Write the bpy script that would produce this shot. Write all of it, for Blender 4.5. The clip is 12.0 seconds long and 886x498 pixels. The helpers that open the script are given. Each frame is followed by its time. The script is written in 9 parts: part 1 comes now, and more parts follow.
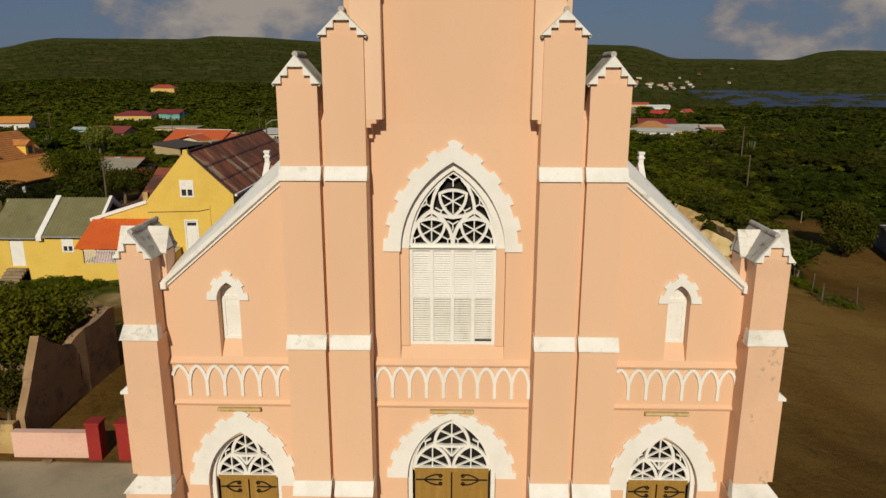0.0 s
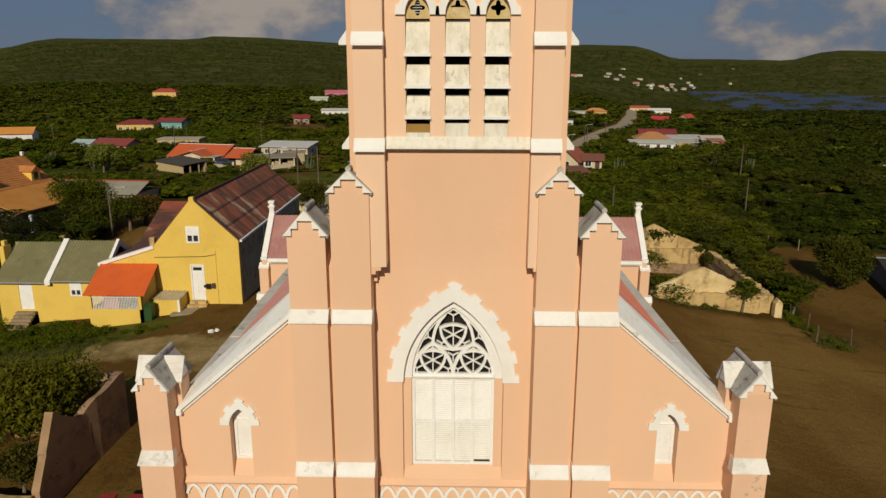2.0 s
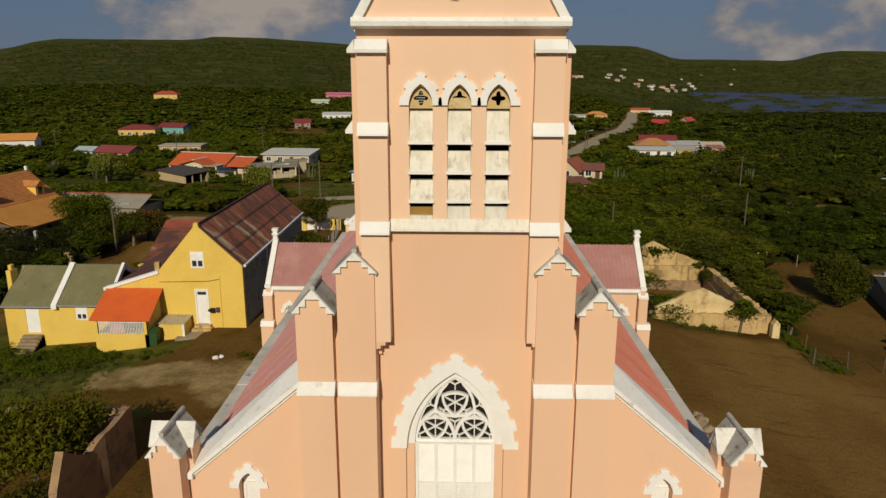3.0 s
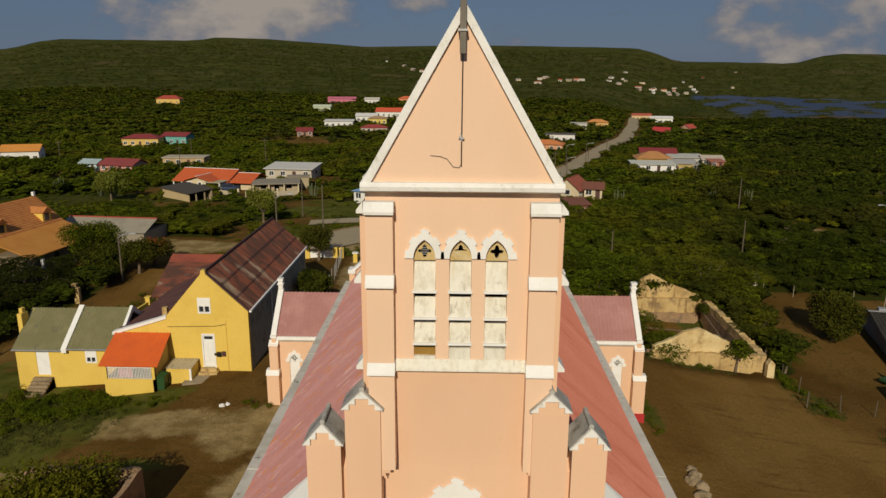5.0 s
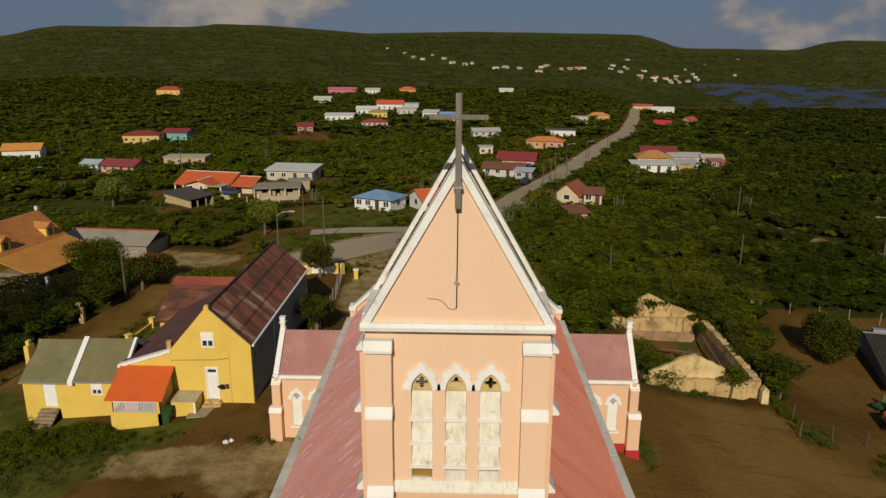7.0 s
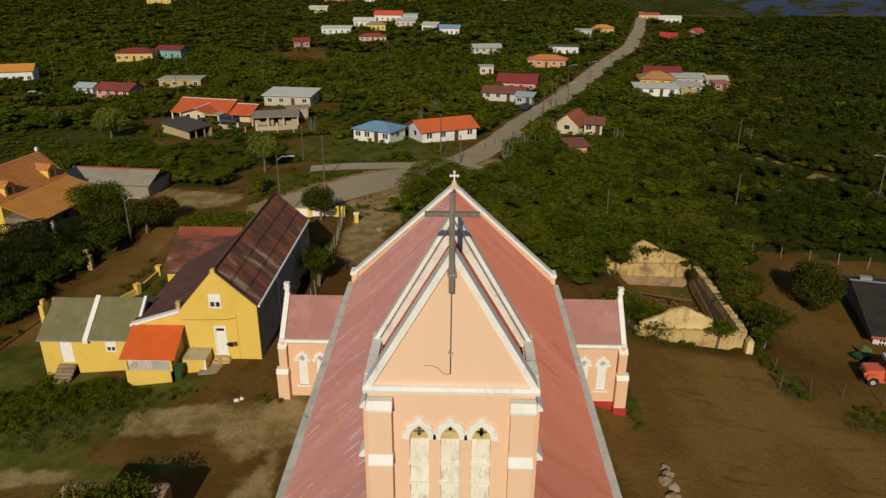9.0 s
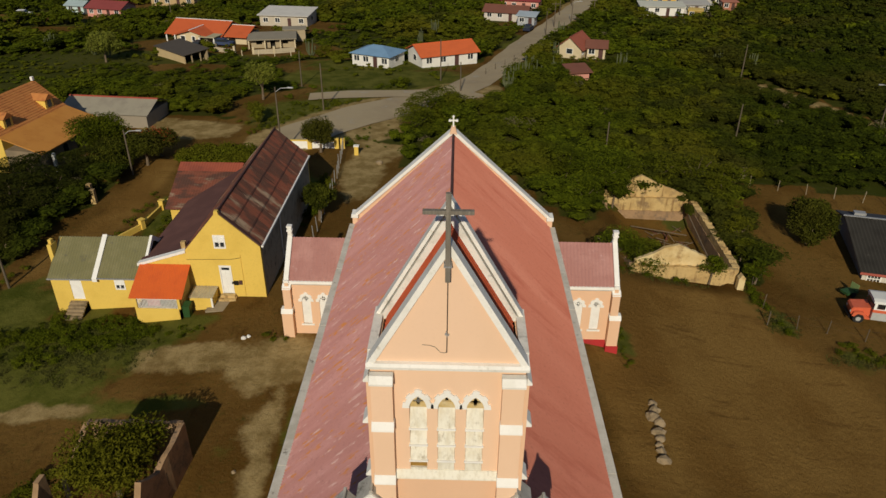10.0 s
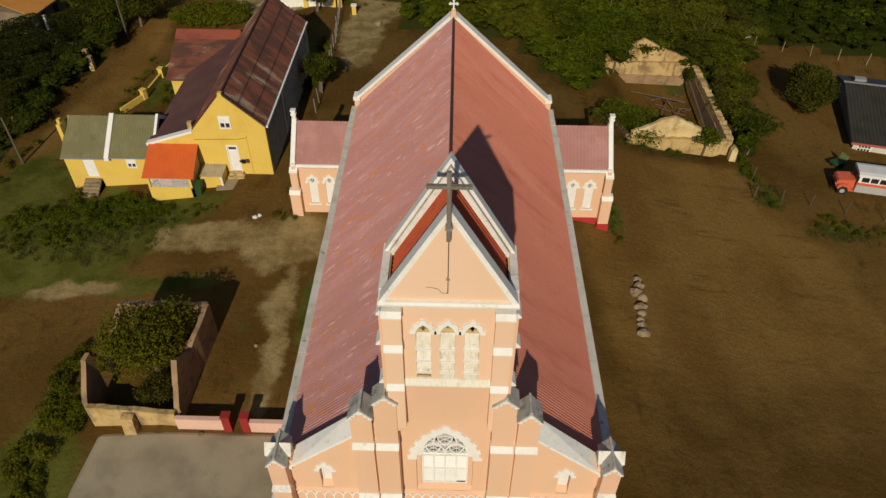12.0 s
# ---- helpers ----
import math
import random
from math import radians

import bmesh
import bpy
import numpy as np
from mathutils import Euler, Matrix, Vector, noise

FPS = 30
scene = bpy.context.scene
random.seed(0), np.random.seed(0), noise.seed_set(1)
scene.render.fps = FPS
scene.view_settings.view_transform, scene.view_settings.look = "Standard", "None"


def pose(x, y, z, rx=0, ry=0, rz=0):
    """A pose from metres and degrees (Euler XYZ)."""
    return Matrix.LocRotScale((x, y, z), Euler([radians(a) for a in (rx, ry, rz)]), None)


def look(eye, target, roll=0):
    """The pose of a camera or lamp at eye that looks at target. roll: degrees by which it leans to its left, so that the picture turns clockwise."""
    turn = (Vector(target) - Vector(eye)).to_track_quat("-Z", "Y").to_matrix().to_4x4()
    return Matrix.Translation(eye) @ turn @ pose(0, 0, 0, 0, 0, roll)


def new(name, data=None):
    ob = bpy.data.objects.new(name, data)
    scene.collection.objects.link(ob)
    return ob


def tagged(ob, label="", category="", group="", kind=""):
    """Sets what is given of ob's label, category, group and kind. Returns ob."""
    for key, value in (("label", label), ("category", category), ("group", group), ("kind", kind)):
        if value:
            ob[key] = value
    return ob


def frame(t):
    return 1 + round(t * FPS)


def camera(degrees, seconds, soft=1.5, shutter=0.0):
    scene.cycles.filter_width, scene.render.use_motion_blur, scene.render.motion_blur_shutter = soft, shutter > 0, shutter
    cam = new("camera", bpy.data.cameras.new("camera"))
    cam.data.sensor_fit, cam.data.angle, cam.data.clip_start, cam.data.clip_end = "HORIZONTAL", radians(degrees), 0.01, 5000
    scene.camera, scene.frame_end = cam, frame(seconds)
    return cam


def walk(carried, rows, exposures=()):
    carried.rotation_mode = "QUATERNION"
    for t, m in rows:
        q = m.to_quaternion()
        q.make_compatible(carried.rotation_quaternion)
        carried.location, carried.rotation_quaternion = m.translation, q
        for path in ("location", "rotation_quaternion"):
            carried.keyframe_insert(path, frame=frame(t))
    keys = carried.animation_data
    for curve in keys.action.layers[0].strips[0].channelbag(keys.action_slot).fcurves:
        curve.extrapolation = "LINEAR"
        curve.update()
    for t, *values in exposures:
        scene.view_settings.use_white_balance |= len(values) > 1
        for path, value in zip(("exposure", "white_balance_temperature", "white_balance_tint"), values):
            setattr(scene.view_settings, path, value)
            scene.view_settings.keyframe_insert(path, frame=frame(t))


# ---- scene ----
cam = camera(64.1, 12.0)
PATH = [
    (0, (0.137, -16.285, 14.402), (0.098, -14.346, 13.911), 0.1),
    (0.5, (0.145, -16.275, 15.212), (0.104, -14.336, 14.72), 0.1),
    (1, (0.134, -16.252, 16.039), (0.092, -14.314, 15.547), 0.0),
    (1.5, (0.145, -16.313, 16.924), (0.104, -14.375, 16.432), 0.1),
    (2, (0.14, -16.393, 17.821), (0.098, -14.455, 17.329), 0.1),
    (2.5, (0.114, -16.484, 18.801), (0.071, -14.546, 18.309), 0.1),
    (3, (0.103, -16.583, 19.768), (0.059, -14.645, 19.276), 0.1),
    (5, (0.075, -16.89, 23.429), (0.028, -14.952, 22.939), 0.3),
    (5.5, (0.09, -16.894, 24.335), (0.043, -14.956, 23.845), 0.3),
    (6, (0.121, -16.832, 25.255), (0.073, -14.893, 24.765), 0.3),
    (6.5, (0.147, -16.764, 26.226), (0.099, -14.826, 25.732), 0.3),
    (7, (0.167, -16.716, 27.206), (0.118, -14.787, 26.68), 0.3),
    (9, (0.282, -16.706, 31.654), (0.236, -14.86, 30.888), 0.3),
    (9.5, (0.334, -16.764, 32.8), (0.29, -14.965, 31.927), 0.4),
    (10, (0.365, -16.828, 33.886), (0.322, -15.083, 32.909), 0.4),
    (10.5, (0.365, -16.869, 34.924), (0.324, -15.181, 33.852), 0.4),
    (11, (0.35, -16.875, 36.01), (0.312, -15.252, 34.842), 0.4),
    (11.5, (0.311, -16.792, 37.241), (0.275, -15.243, 35.977), 0.3),
    (12, (0.301, -16.799, 38.347), (0.267, -15.327, 36.993), 0.3),
]
import itertools

walk(cam, [(t, look(e, g, r)) for t, e, g, r in PATH])

# ---- light ----
SUN = Vector((-0.068, -0.863, 0.5)).normalized()
sun = new("sun", bpy.data.lights.new("sun", "SUN"))
sun.data.energy, sun.data.angle, sun.data.color = 3.5, radians(0.6), (1.0, 0.90, 0.72)
sun.matrix_world = look(SUN * 100, (0, 0, 0))
scene.view_settings.exposure = 0.0

world = bpy.data.worlds.new("world")
scene.world = world
world.use_nodes = True
wn, wl = world.node_tree.nodes, world.node_tree.links
wn.clear()
w_out = wn.new("ShaderNodeOutputWorld")
w_bg = wn.new("ShaderNodeBackground")
w_sky = wn.new("ShaderNodeTexSky")
w_sky.sky_type, w_sky.sun_disc = "NISHITA", False
w_sky.sun_elevation, w_sky.sun_rotation = radians(30), radians(184.5)
w_sky.dust_density, w_sky.ozone_density, w_sky.air_density = 0.4, 6.0, 1.2
w_bg.inputs["Strength"].default_value = 0.024
# broken cumulus over the whole sky, thicker in a bank to the north-west and a grey one to the north-east
w_tc = wn.new("ShaderNodeTexCoord")
w_map = wn.new("ShaderNodeMapping")
w_map.inputs["Scale"].default_value = (1.0, 1.0, 1.7)
w_map.inputs["Location"].default_value = (0.13, 0.0, 0.02)
w_noise = wn.new("ShaderNodeTexNoise")
w_noise.inputs["Scale"].default_value, w_noise.inputs["Detail"].default_value, w_noise.inputs["Roughness"].default_value = 9.0, 9.0, 0.56
wl.new(w_tc.outputs["Generated"], w_map.inputs["Vector"])
wl.new(w_map.outputs["Vector"], w_noise.inputs["Vector"])
w_total = w_noise.outputs["Fac"]
for az, el, near, amount in ((-17.0, 5.5, 0.980, 0.20), (25.0, 7.0, 0.955, 0.12)):
    w_dot = wn.new("ShaderNodeVectorMath")
    w_dot.operation = "DOT_PRODUCT"
    w_dot.inputs[1].default_value = (math.sin(radians(az)) * math.cos(radians(el)), math.cos(radians(az)) * math.cos(radians(el)), math.sin(radians(el)))
    wl.new(w_tc.outputs["Generated"], w_dot.inputs[0])
    w_bank = wn.new("ShaderNodeMapRange")
    w_bank.interpolation_type = "SMOOTHSTEP"
    w_bank.inputs["From Min"].default_value, w_bank.inputs["From Max"].default_value, w_bank.inputs["To Max"].default_value = near, 0.999, amount
    wl.new(w_dot.outputs["Value"], w_bank.inputs["Value"])
    w_add = wn.new("ShaderNodeMath")
    wl.new(w_total, w_add.inputs[0])
    wl.new(w_bank.outputs["Result"], w_add.inputs[1])
    w_total = w_add.outputs["Value"]
w_ramp = wn.new("ShaderNodeValToRGB")
w_ramp.color_ramp.elements[0].position, w_ramp.color_ramp.elements[1].position = 0.555, 0.70
wl.new(w_total, w_ramp.inputs["Fac"])
w_tone = wn.new("ShaderNodeValToRGB")
w_tone.color_ramp.elements[0].position, w_tone.color_ramp.elements[0].color = 0.56, (0.30, 0.36, 0.50, 1)
w_tone.color_ramp.elements[1].position, w_tone.color_ramp.elements[1].color = 0.80, (1.0, 0.88, 0.77, 1)
wl.new(w_total, w_tone.inputs["Fac"])
w_glow = wn.new("ShaderNodeVectorMath")
w_glow.operation = "SCALE"
w_glow.inputs["Scale"].default_value = 13.5
wl.new(w_tone.outputs["Color"], w_glow.inputs[0])
w_mix = wn.new("ShaderNodeMix")
w_mix.data_type = "RGBA"
# a thin lavender haze veils the blue between the clouds
w_haze = wn.new("ShaderNodeMix")
w_haze.data_type = "RGBA"
w_haze.inputs["Factor"].default_value = 0.6
w_haze.inputs["B"].default_value = (4.2, 6.3, 10.8, 1)
wl.new(w_sky.outputs["Color"], w_haze.inputs["A"])
wl.new(w_ramp.outputs["Color"], w_mix.inputs["Factor"])
wl.new(w_haze.outputs["Result"], w_mix.inputs["A"])
wl.new(w_glow.outputs["Vector"], w_mix.inputs["B"])
wl.new(w_mix.outputs["Result"], w_bg.inputs["Color"])
wl.new(w_bg.outputs["Background"], w_out.inputs["Surface"])


# ---- materials ----
def nodes_of(name):
    m = bpy.data.materials.new(name)
    m.use_nodes = True
    nt = m.node_tree
    return m, nt, nt.nodes["Principled BSDF"]


def noise_node(nt, scale, detail=5.0, rough=0.55, stretch=(1, 1, 1)):
    geo = nt.nodes.new("ShaderNodeNewGeometry")
    mp = nt.nodes.new("ShaderNodeMapping")
    mp.inputs["Scale"].default_value = stretch
    n = nt.nodes.new("ShaderNodeTexNoise")
    n.inputs["Scale"].default_value, n.inputs["Detail"].default_value, n.inputs["Roughness"].default_value = scale, detail, rough
    nt.links.new(geo.outputs["Position"], mp.inputs["Vector"])
    nt.links.new(mp.outputs["Vector"], n.inputs["Vector"])
    return n.outputs["Fac"]


def ramp_node(nt, fac, a, b):
    r = nt.nodes.new("ShaderNodeMapRange")
    r.inputs["From Min"].default_value, r.inputs["From Max"].default_value = a, b
    r.interpolation_type = "SMOOTHSTEP"
    nt.links.new(fac, r.inputs["Value"])
    return r.outputs["Result"]


def mix_node(nt, fac, a, b):
    m = nt.nodes.new("ShaderNodeMix")
    m.data_type = "RGBA"
    for key, v in (("A", a), ("B", b)):
        if isinstance(v, tuple):
            m.inputs[key].default_value = (*v, 1)
        else:
            nt.links.new(v, m.inputs[key])
    nt.links.new(fac, m.inputs["Factor"])
    return m.outputs["Result"]


def bump_node(nt, bsdf, fac, strength, dist):
    b = nt.nodes.new("ShaderNodeBump")
    b.inputs["Strength"].default_value, b.inputs["Distance"].default_value = strength, dist
    nt.links.new(fac, b.inputs["Height"])
    nt.links.new(b.outputs["Normal"], bsdf.inputs["Normal"])


def surface(name, col, col2, rough=0.85, scale=0.6, fine=14.0, lo=0.42, hi=0.7, bump=0.25, dist=0.01, grain_amount=0.78, stain=None, stain_lo=0.58, stain_hi=0.75,
            stain_scale=1.2, stretch=(1, 1, 1), metal=0.0, spec=0.3):
    """A two-scale surface: broad patches between col and col2, fine grain, and stains of a third colour."""
    m, nt, bsdf = nodes_of(name)
    broad = ramp_node(nt, noise_node(nt, scale, 6.0, 0.6, stretch), lo, hi)
    c = mix_node(nt, broad, col, col2)
    grain = noise_node(nt, fine, 4.0, 0.6)
    dark = tuple(v * grain_amount for v in col)
    c = mix_node(nt, ramp_node(nt, grain, 0.5, 0.85), c, dark)
    if stain:
        c = mix_node(nt, ramp_node(nt, noise_node(nt, stain_scale, 7.0, 0.68, stretch), stain_lo, stain_hi), c, stain)
    nt.links.new(c, bsdf.inputs["Base Color"])
    bsdf.inputs["Roughness"].default_value, bsdf.inputs["Metallic"].default_value = rough, metal
    bsdf.inputs["Specular IOR Level"].default_value = spec
    bump_node(nt, bsdf, grain, bump, dist)
    return m


def leaf_material(name, a, b, c):
    """Leaves that vary one by one, crown by crown and over whole stretches of land."""
    m, nt, bsdf = nodes_of(name)
    geo = nt.nodes.new("ShaderNodeNewGeometry")
    col = mix_node(nt, geo.outputs["Random Per Island"], a, b)
    deep = tuple(0.62 * u + 0.1 * v for u, v in zip(a, b))
    col = mix_node(nt, ramp_node(nt, noise_node(nt, 0.33, 4.0, 0.6), 0.48, 0.68), col, deep)
    col = mix_node(nt, ramp_node(nt, noise_node(nt, 0.045, 5.0), 0.42, 0.68), col, c)
    nt.links.new(col, bsdf.inputs["Base Color"])
    bsdf.inputs["Roughness"].default_value = 0.9
    bsdf.inputs["Specular IOR Level"].default_value = 0.04
    return m


M_PINK = surface("salmon stucco", (0.75, 0.485, 0.31), (0.71, 0.455, 0.285), scale=0.35, fine=9.0, bump=0.12, dist=0.01, grain_amount=0.95, stain=(0.78, 0.55, 0.38), stain_lo=0.6, stain_hi=0.85, stain_scale=0.5, stretch=(1, 1, 0.35))
M_PINKWORN = surface("worn salmon stucco", (0.74, 0.47, 0.305), (0.69, 0.44, 0.285), scale=0.8, fine=9.0, bump=0.3, dist=0.015, grain_amount=0.92, stain=(0.42, 0.34, 0.22), stain_lo=0.655, stain_hi=0.69, stain_scale=0.75)
# Lighter copy of the salmon stucco, for the belfry and its gable.
M_PINKPALE = surface("paler salmon stucco", (0.79, 0.545, 0.37), (0.755, 0.515, 0.34), scale=0.35, fine=9.0, bump=0.12, dist=0.01, grain_amount=0.95, stain=(0.82, 0.61, 0.45), stain_lo=0.6, stain_hi=0.85, stain_scale=0.5, stretch=(1, 1, 0.35))
M_WHITE = surface("white limewash", (0.80, 0.785, 0.73), (0.74, 0.72, 0.65), scale=1.2, fine=16.0, bump=0.3, dist=0.012, grain_amount=0.9, stain=(0.50, 0.45, 0.36), stain_lo=0.66, stain_hi=0.86, stain_scale=2.2)
M_WORNWHITE = surface("weathered white plaster", (0.74, 0.71, 0.64), (0.60, 0.57, 0.50), scale=1.6, fine=14.0, bump=0.45, dist=0.02, stain=(0.25, 0.23, 0.19), stain_lo=0.54, stain_hi=0.74, stain_scale=2.6)
M_STAINWHITE = surface("stained white plaster", (0.80, 0.78, 0.72), (0.72, 0.70, 0.63), scale=1.6, fine=14.0, bump=0.45, dist=0.02, grain_amount=0.85, stain=(0.40, 0.37, 0.28), stain_lo=0.56, stain_hi=0.80, stain_scale=2.6)
M_GREYCAP = surface("grey mossy cap", (0.40, 0.38, 0.33), (0.56, 0.53, 0.47), scale=1.5, fine=12.0, bump=0.5, dist=0.02, stain=(0.13, 0.12, 0.10), stain_lo=0.5, stain_hi=0.72, stain_scale=2.4)
M_PARAPET = surface("weathered pale parapet stone", (0.60, 0.57, 0.49), (0.47, 0.44, 0.36), scale=1.1, fine=12.0, bump=0.5, dist=0.02, stain=(0.13, 0.12, 0.09), stain_lo=0.60, stain_hi=0.72, stain_scale=1.9)
M_LOUVRE = surface("stained white louvre", (0.74, 0.71, 0.60), (0.62, 0.57, 0.44), scale=1.6, fine=12.0, bump=0.2, dist=0.01, stain=(0.26, 0.20, 0.11), stain_lo=0.52, stain_hi=0.78, stain_scale=1.5, stretch=(2.6, 2.6, 0.6))
M_HEADWOOD = surface("weathered ochre wood", (0.55, 0.40, 0.16), (0.60, 0.50, 0.30), scale=2.0, fine=12.0, bump=0.2, stain=(0.25, 0.17, 0.07), stain_lo=0.56, stain_hi=0.75, stain_scale=3.0)
M_PAINTWHITE = surface("white paint", (0.80, 0.79, 0.74), (0.75, 0.73, 0.68), scale=2.0, fine=20.0, bump=0.1, dist=0.004, rough=0.6)
# Near-black colour that stands in for shade inside openings.
M_DARK = surface("painted darkness", (0.012, 0.010, 0.008), (0.02, 0.017, 0.012), bump=0.0)
M_DOOR = surface("varnished golden wood", (0.30, 0.17, 0.035), (0.36, 0.21, 0.05), scale=2.0, fine=8.0, rough=0.45, stretch=(6, 6, 0.4), bump=0.2, dist=0.006)
M_IRON = surface("black wrought iron", (0.02, 0.02, 0.02), (0.035, 0.03, 0.025), rough=0.5, metal=0.6, bump=0.1)
M_CROSSWOOD = surface("grey weathered wood", (0.16, 0.14, 0.11), (0.24, 0.21, 0.17), scale=3.0, fine=18.0, stretch=(3, 3, 0.4), bump=0.4, dist=0.01)
M_ROOFL = surface("faded rose corrugated iron", (0.44, 0.205, 0.185), (0.51, 0.255, 0.235), rough=0.55, scale=0.35, fine=5.0, bump=0.1, stain=(0.60, 0.40, 0.36), stain_lo=0.57, stain_hi=0.67, stain_scale=1.5, stretch=(0.42, 2.2, 0.42), spec=0.35)
M_ROOFR = surface("red painted corrugated iron", (0.55, 0.190, 0.122), (0.60, 0.225, 0.150), rough=0.5, scale=0.3, fine=5.0, bump=0.1, stain=(0.46, 0.135, 0.085), stain_lo=0.5, stain_hi=0.7, stain_scale=0.5, stretch=(0.4, 1.5, 0.4), spec=0.35)
nt = M_ROOFL.node_tree
bsdf = nt.nodes["Principled BSDF"]
faded = bsdf.inputs["Base Color"].links[0].from_socket
streaked = mix_node(nt, ramp_node(nt, noise_node(nt, 2.1, 6.0, 0.62, (0.4, 1.6, 0.4)), 0.575, 0.64), faded, (0.52, 0.20, 0.06))
nt.links.new(streaked, bsdf.inputs["Base Color"])
M_ROOFT = surface("dusty rose roof sheets", (0.37, 0.175, 0.15), (0.43, 0.22, 0.19), rough=0.6, scale=0.6, fine=6.0, bump=0.1, stain=(0.55, 0.36, 0.34), stain_lo=0.6, stain_hi=0.75, stain_scale=1.0)
M_REDPLINTH = surface("red painted plinth", (0.42, 0.03, 0.03), (0.36, 0.03, 0.03), scale=1.0, stain=(0.22, 0.06, 0.045), stain_lo=0.6, stain_hi=0.75)
M_TILERED = surface("small red roof tiles", (0.50, 0.095, 0.035), (0.40, 0.070, 0.028), scale=2.0, fine=9.0, bump=0.5, dist=0.03, stain=(0.10, 0.04, 0.02), stain_lo=0.6, stain_hi=0.75)
M_YELLOW = surface("yellow stucco", (0.72, 0.50, 0.10), (0.66, 0.45, 0.085), scale=0.5, fine=9.0, bump=0.3, dist=0.015, stain=(0.55, 0.42, 0.17), stain_lo=0.6, stain_hi=0.8, stain_scale=1.1)
M_RUSTROOF = surface("rust-brown corrugated iron", (0.185, 0.060, 0.034), (0.085, 0.040, 0.027), rough=0.7, scale=0.9, fine=5.0, bump=0.2, stain=(0.30, 0.23, 0.155), stain_lo=0.54, stain_hi=0.68, stain_scale=0.42, lo=0.40, hi=0.58, stretch=(0.5, 1.4, 0.5))
M_BROWNROOF = surface("dark brown roof sheet", (0.075, 0.035, 0.03), (0.095, 0.045, 0.038), rough=0.7, scale=0.6)
M_REDROOF = surface("brick red roof sheet", (0.30, 0.075, 0.04), (0.20, 0.055, 0.035), scale=0.4, rough=0.7)
M_GREENROOF = surface("grey-green corrugated iron", (0.205, 0.190, 0.088), (0.255, 0.232, 0.118), rough=0.6, scale=0.7, stain=(0.14, 0.13, 0.09), stain_lo=0.58, stain_hi=0.75)
M_ORANGE = surface("orange painted sheet", (0.62, 0.115, 0.02), (0.56, 0.10, 0.02), rough=0.5, scale=1.0)
M_CONCRETE = surface("worn concrete", (0.32, 0.265, 0.175), (0.23, 0.185, 0.12), scale=0.3, fine=7.0, bump=0.3, stain=(0.20, 0.18, 0.13), stain_lo=0.55, stain_hi=0.75, stain_scale=0.35)
M_ROAD = surface("pale worn asphalt", (0.35, 0.28, 0.17), (0.29, 0.225, 0.135), scale=0.15, fine=4.0, bump=0.3, stain=(0.36, 0.33, 0.27), stain_lo=0.55, stain_hi=0.75, stain_scale=0.3)
M_RUIN = surface("crumbling ochre plaster", (0.54, 0.38, 0.16), (0.40, 0.26, 0.10), scale=0.5, fine=7.0, bump=0.6, dist=0.04, stain=(0.24, 0.16, 0.08), stain_lo=0.48, stain_hi=0.68, stain_scale=0.9)
M_RUINPALE = surface("flaking pale yellow plaster", (0.66, 0.52, 0.27), (0.50, 0.34, 0.13), scale=0.5, fine=7.0, bump=0.6, dist=0.04, stain=(0.34, 0.22, 0.09), stain_lo=0.5, stain_hi=0.68, stain_scale=0.8)
M_RUINPINK = surface("crumbling brown plaster", (0.34, 0.215, 0.115), (0.24, 0.15, 0.075), scale=0.7, fine=7.0, bump=0.6, dist=0.04, stain=(0.15, 0.11, 0.075), stain_lo=0.5, stain_hi=0.7, stain_scale=0.9)
M_PINKWALL = surface("pale pink low wall", (0.72, 0.46, 0.36), (0.66, 0.40, 0.31), scale=0.7, fine=8.0, bump=0.3)
nt = M_RUIN.node_tree
bsdf = nt.nodes["Principled BSDF"]
plain = bsdf.inputs["Base Color"].links[0].from_socket
washed = mix_node(nt, ramp_node(nt, noise_node(nt, 1.5, 6.0, 0.65, (1.5, 1.5, 0.22)), 0.52, 0.70), plain, (0.22, 0.13, 0.05))
nt.links.new(washed, bsdf.inputs["Base Color"])
M_REDPOST = surface("dark red gate post", (0.30, 0.025, 0.02), (0.25, 0.02, 0.018), scale=1.2)
M_STONE = surface("rough field stone", (0.29, 0.215, 0.125), (0.17, 0.125, 0.07), scale=1.8, fine=6.0, bump=0.8, dist=0.06)
M_WOODPOLE = surface("weathered wooden pole", (0.10, 0.078, 0.052), (0.15, 0.118, 0.08), scale=2.0, stretch=(3, 3, 0.4))
M_GALV = surface("galvanised steel", (0.45, 0.45, 0.44), (0.36, 0.36, 0.35), rough=0.5, metal=0.5, scale=2.0)
M_GLASS = surface("dark window glass", (0.025, 0.03, 0.035), (0.04, 0.045, 0.05), rough=0.12, bump=0.0, spec=0.6)
M_BARK = surface("grey-brown bark", (0.13, 0.095, 0.06), (0.19, 0.14, 0.09), scale=3.0, fine=12.0, bump=0.7, dist=0.03)
M_LEAF = leaf_material("acacia foliage", (0.032, 0.045, 0.002), (0.090, 0.108, 0.005), (0.086, 0.082, 0.006))
# Darker copy of the acacia green; stands in for dimmer light in the east.
M_LEAFSHADED = leaf_material("shade-darkened acacia foliage", (0.018, 0.026, 0.002), (0.048, 0.060, 0.004), (0.046, 0.046, 0.006))
M_LEAFDARK = leaf_material("dark broadleaf foliage", (0.022, 0.029, 0.003), (0.078, 0.082, 0.008), (0.050, 0.044, 0.007))
M_HILL = leaf_material("dry hillside scrub", (0.026, 0.036, 0.004), (0.056, 0.066, 0.009), (0.064, 0.056, 0.015))
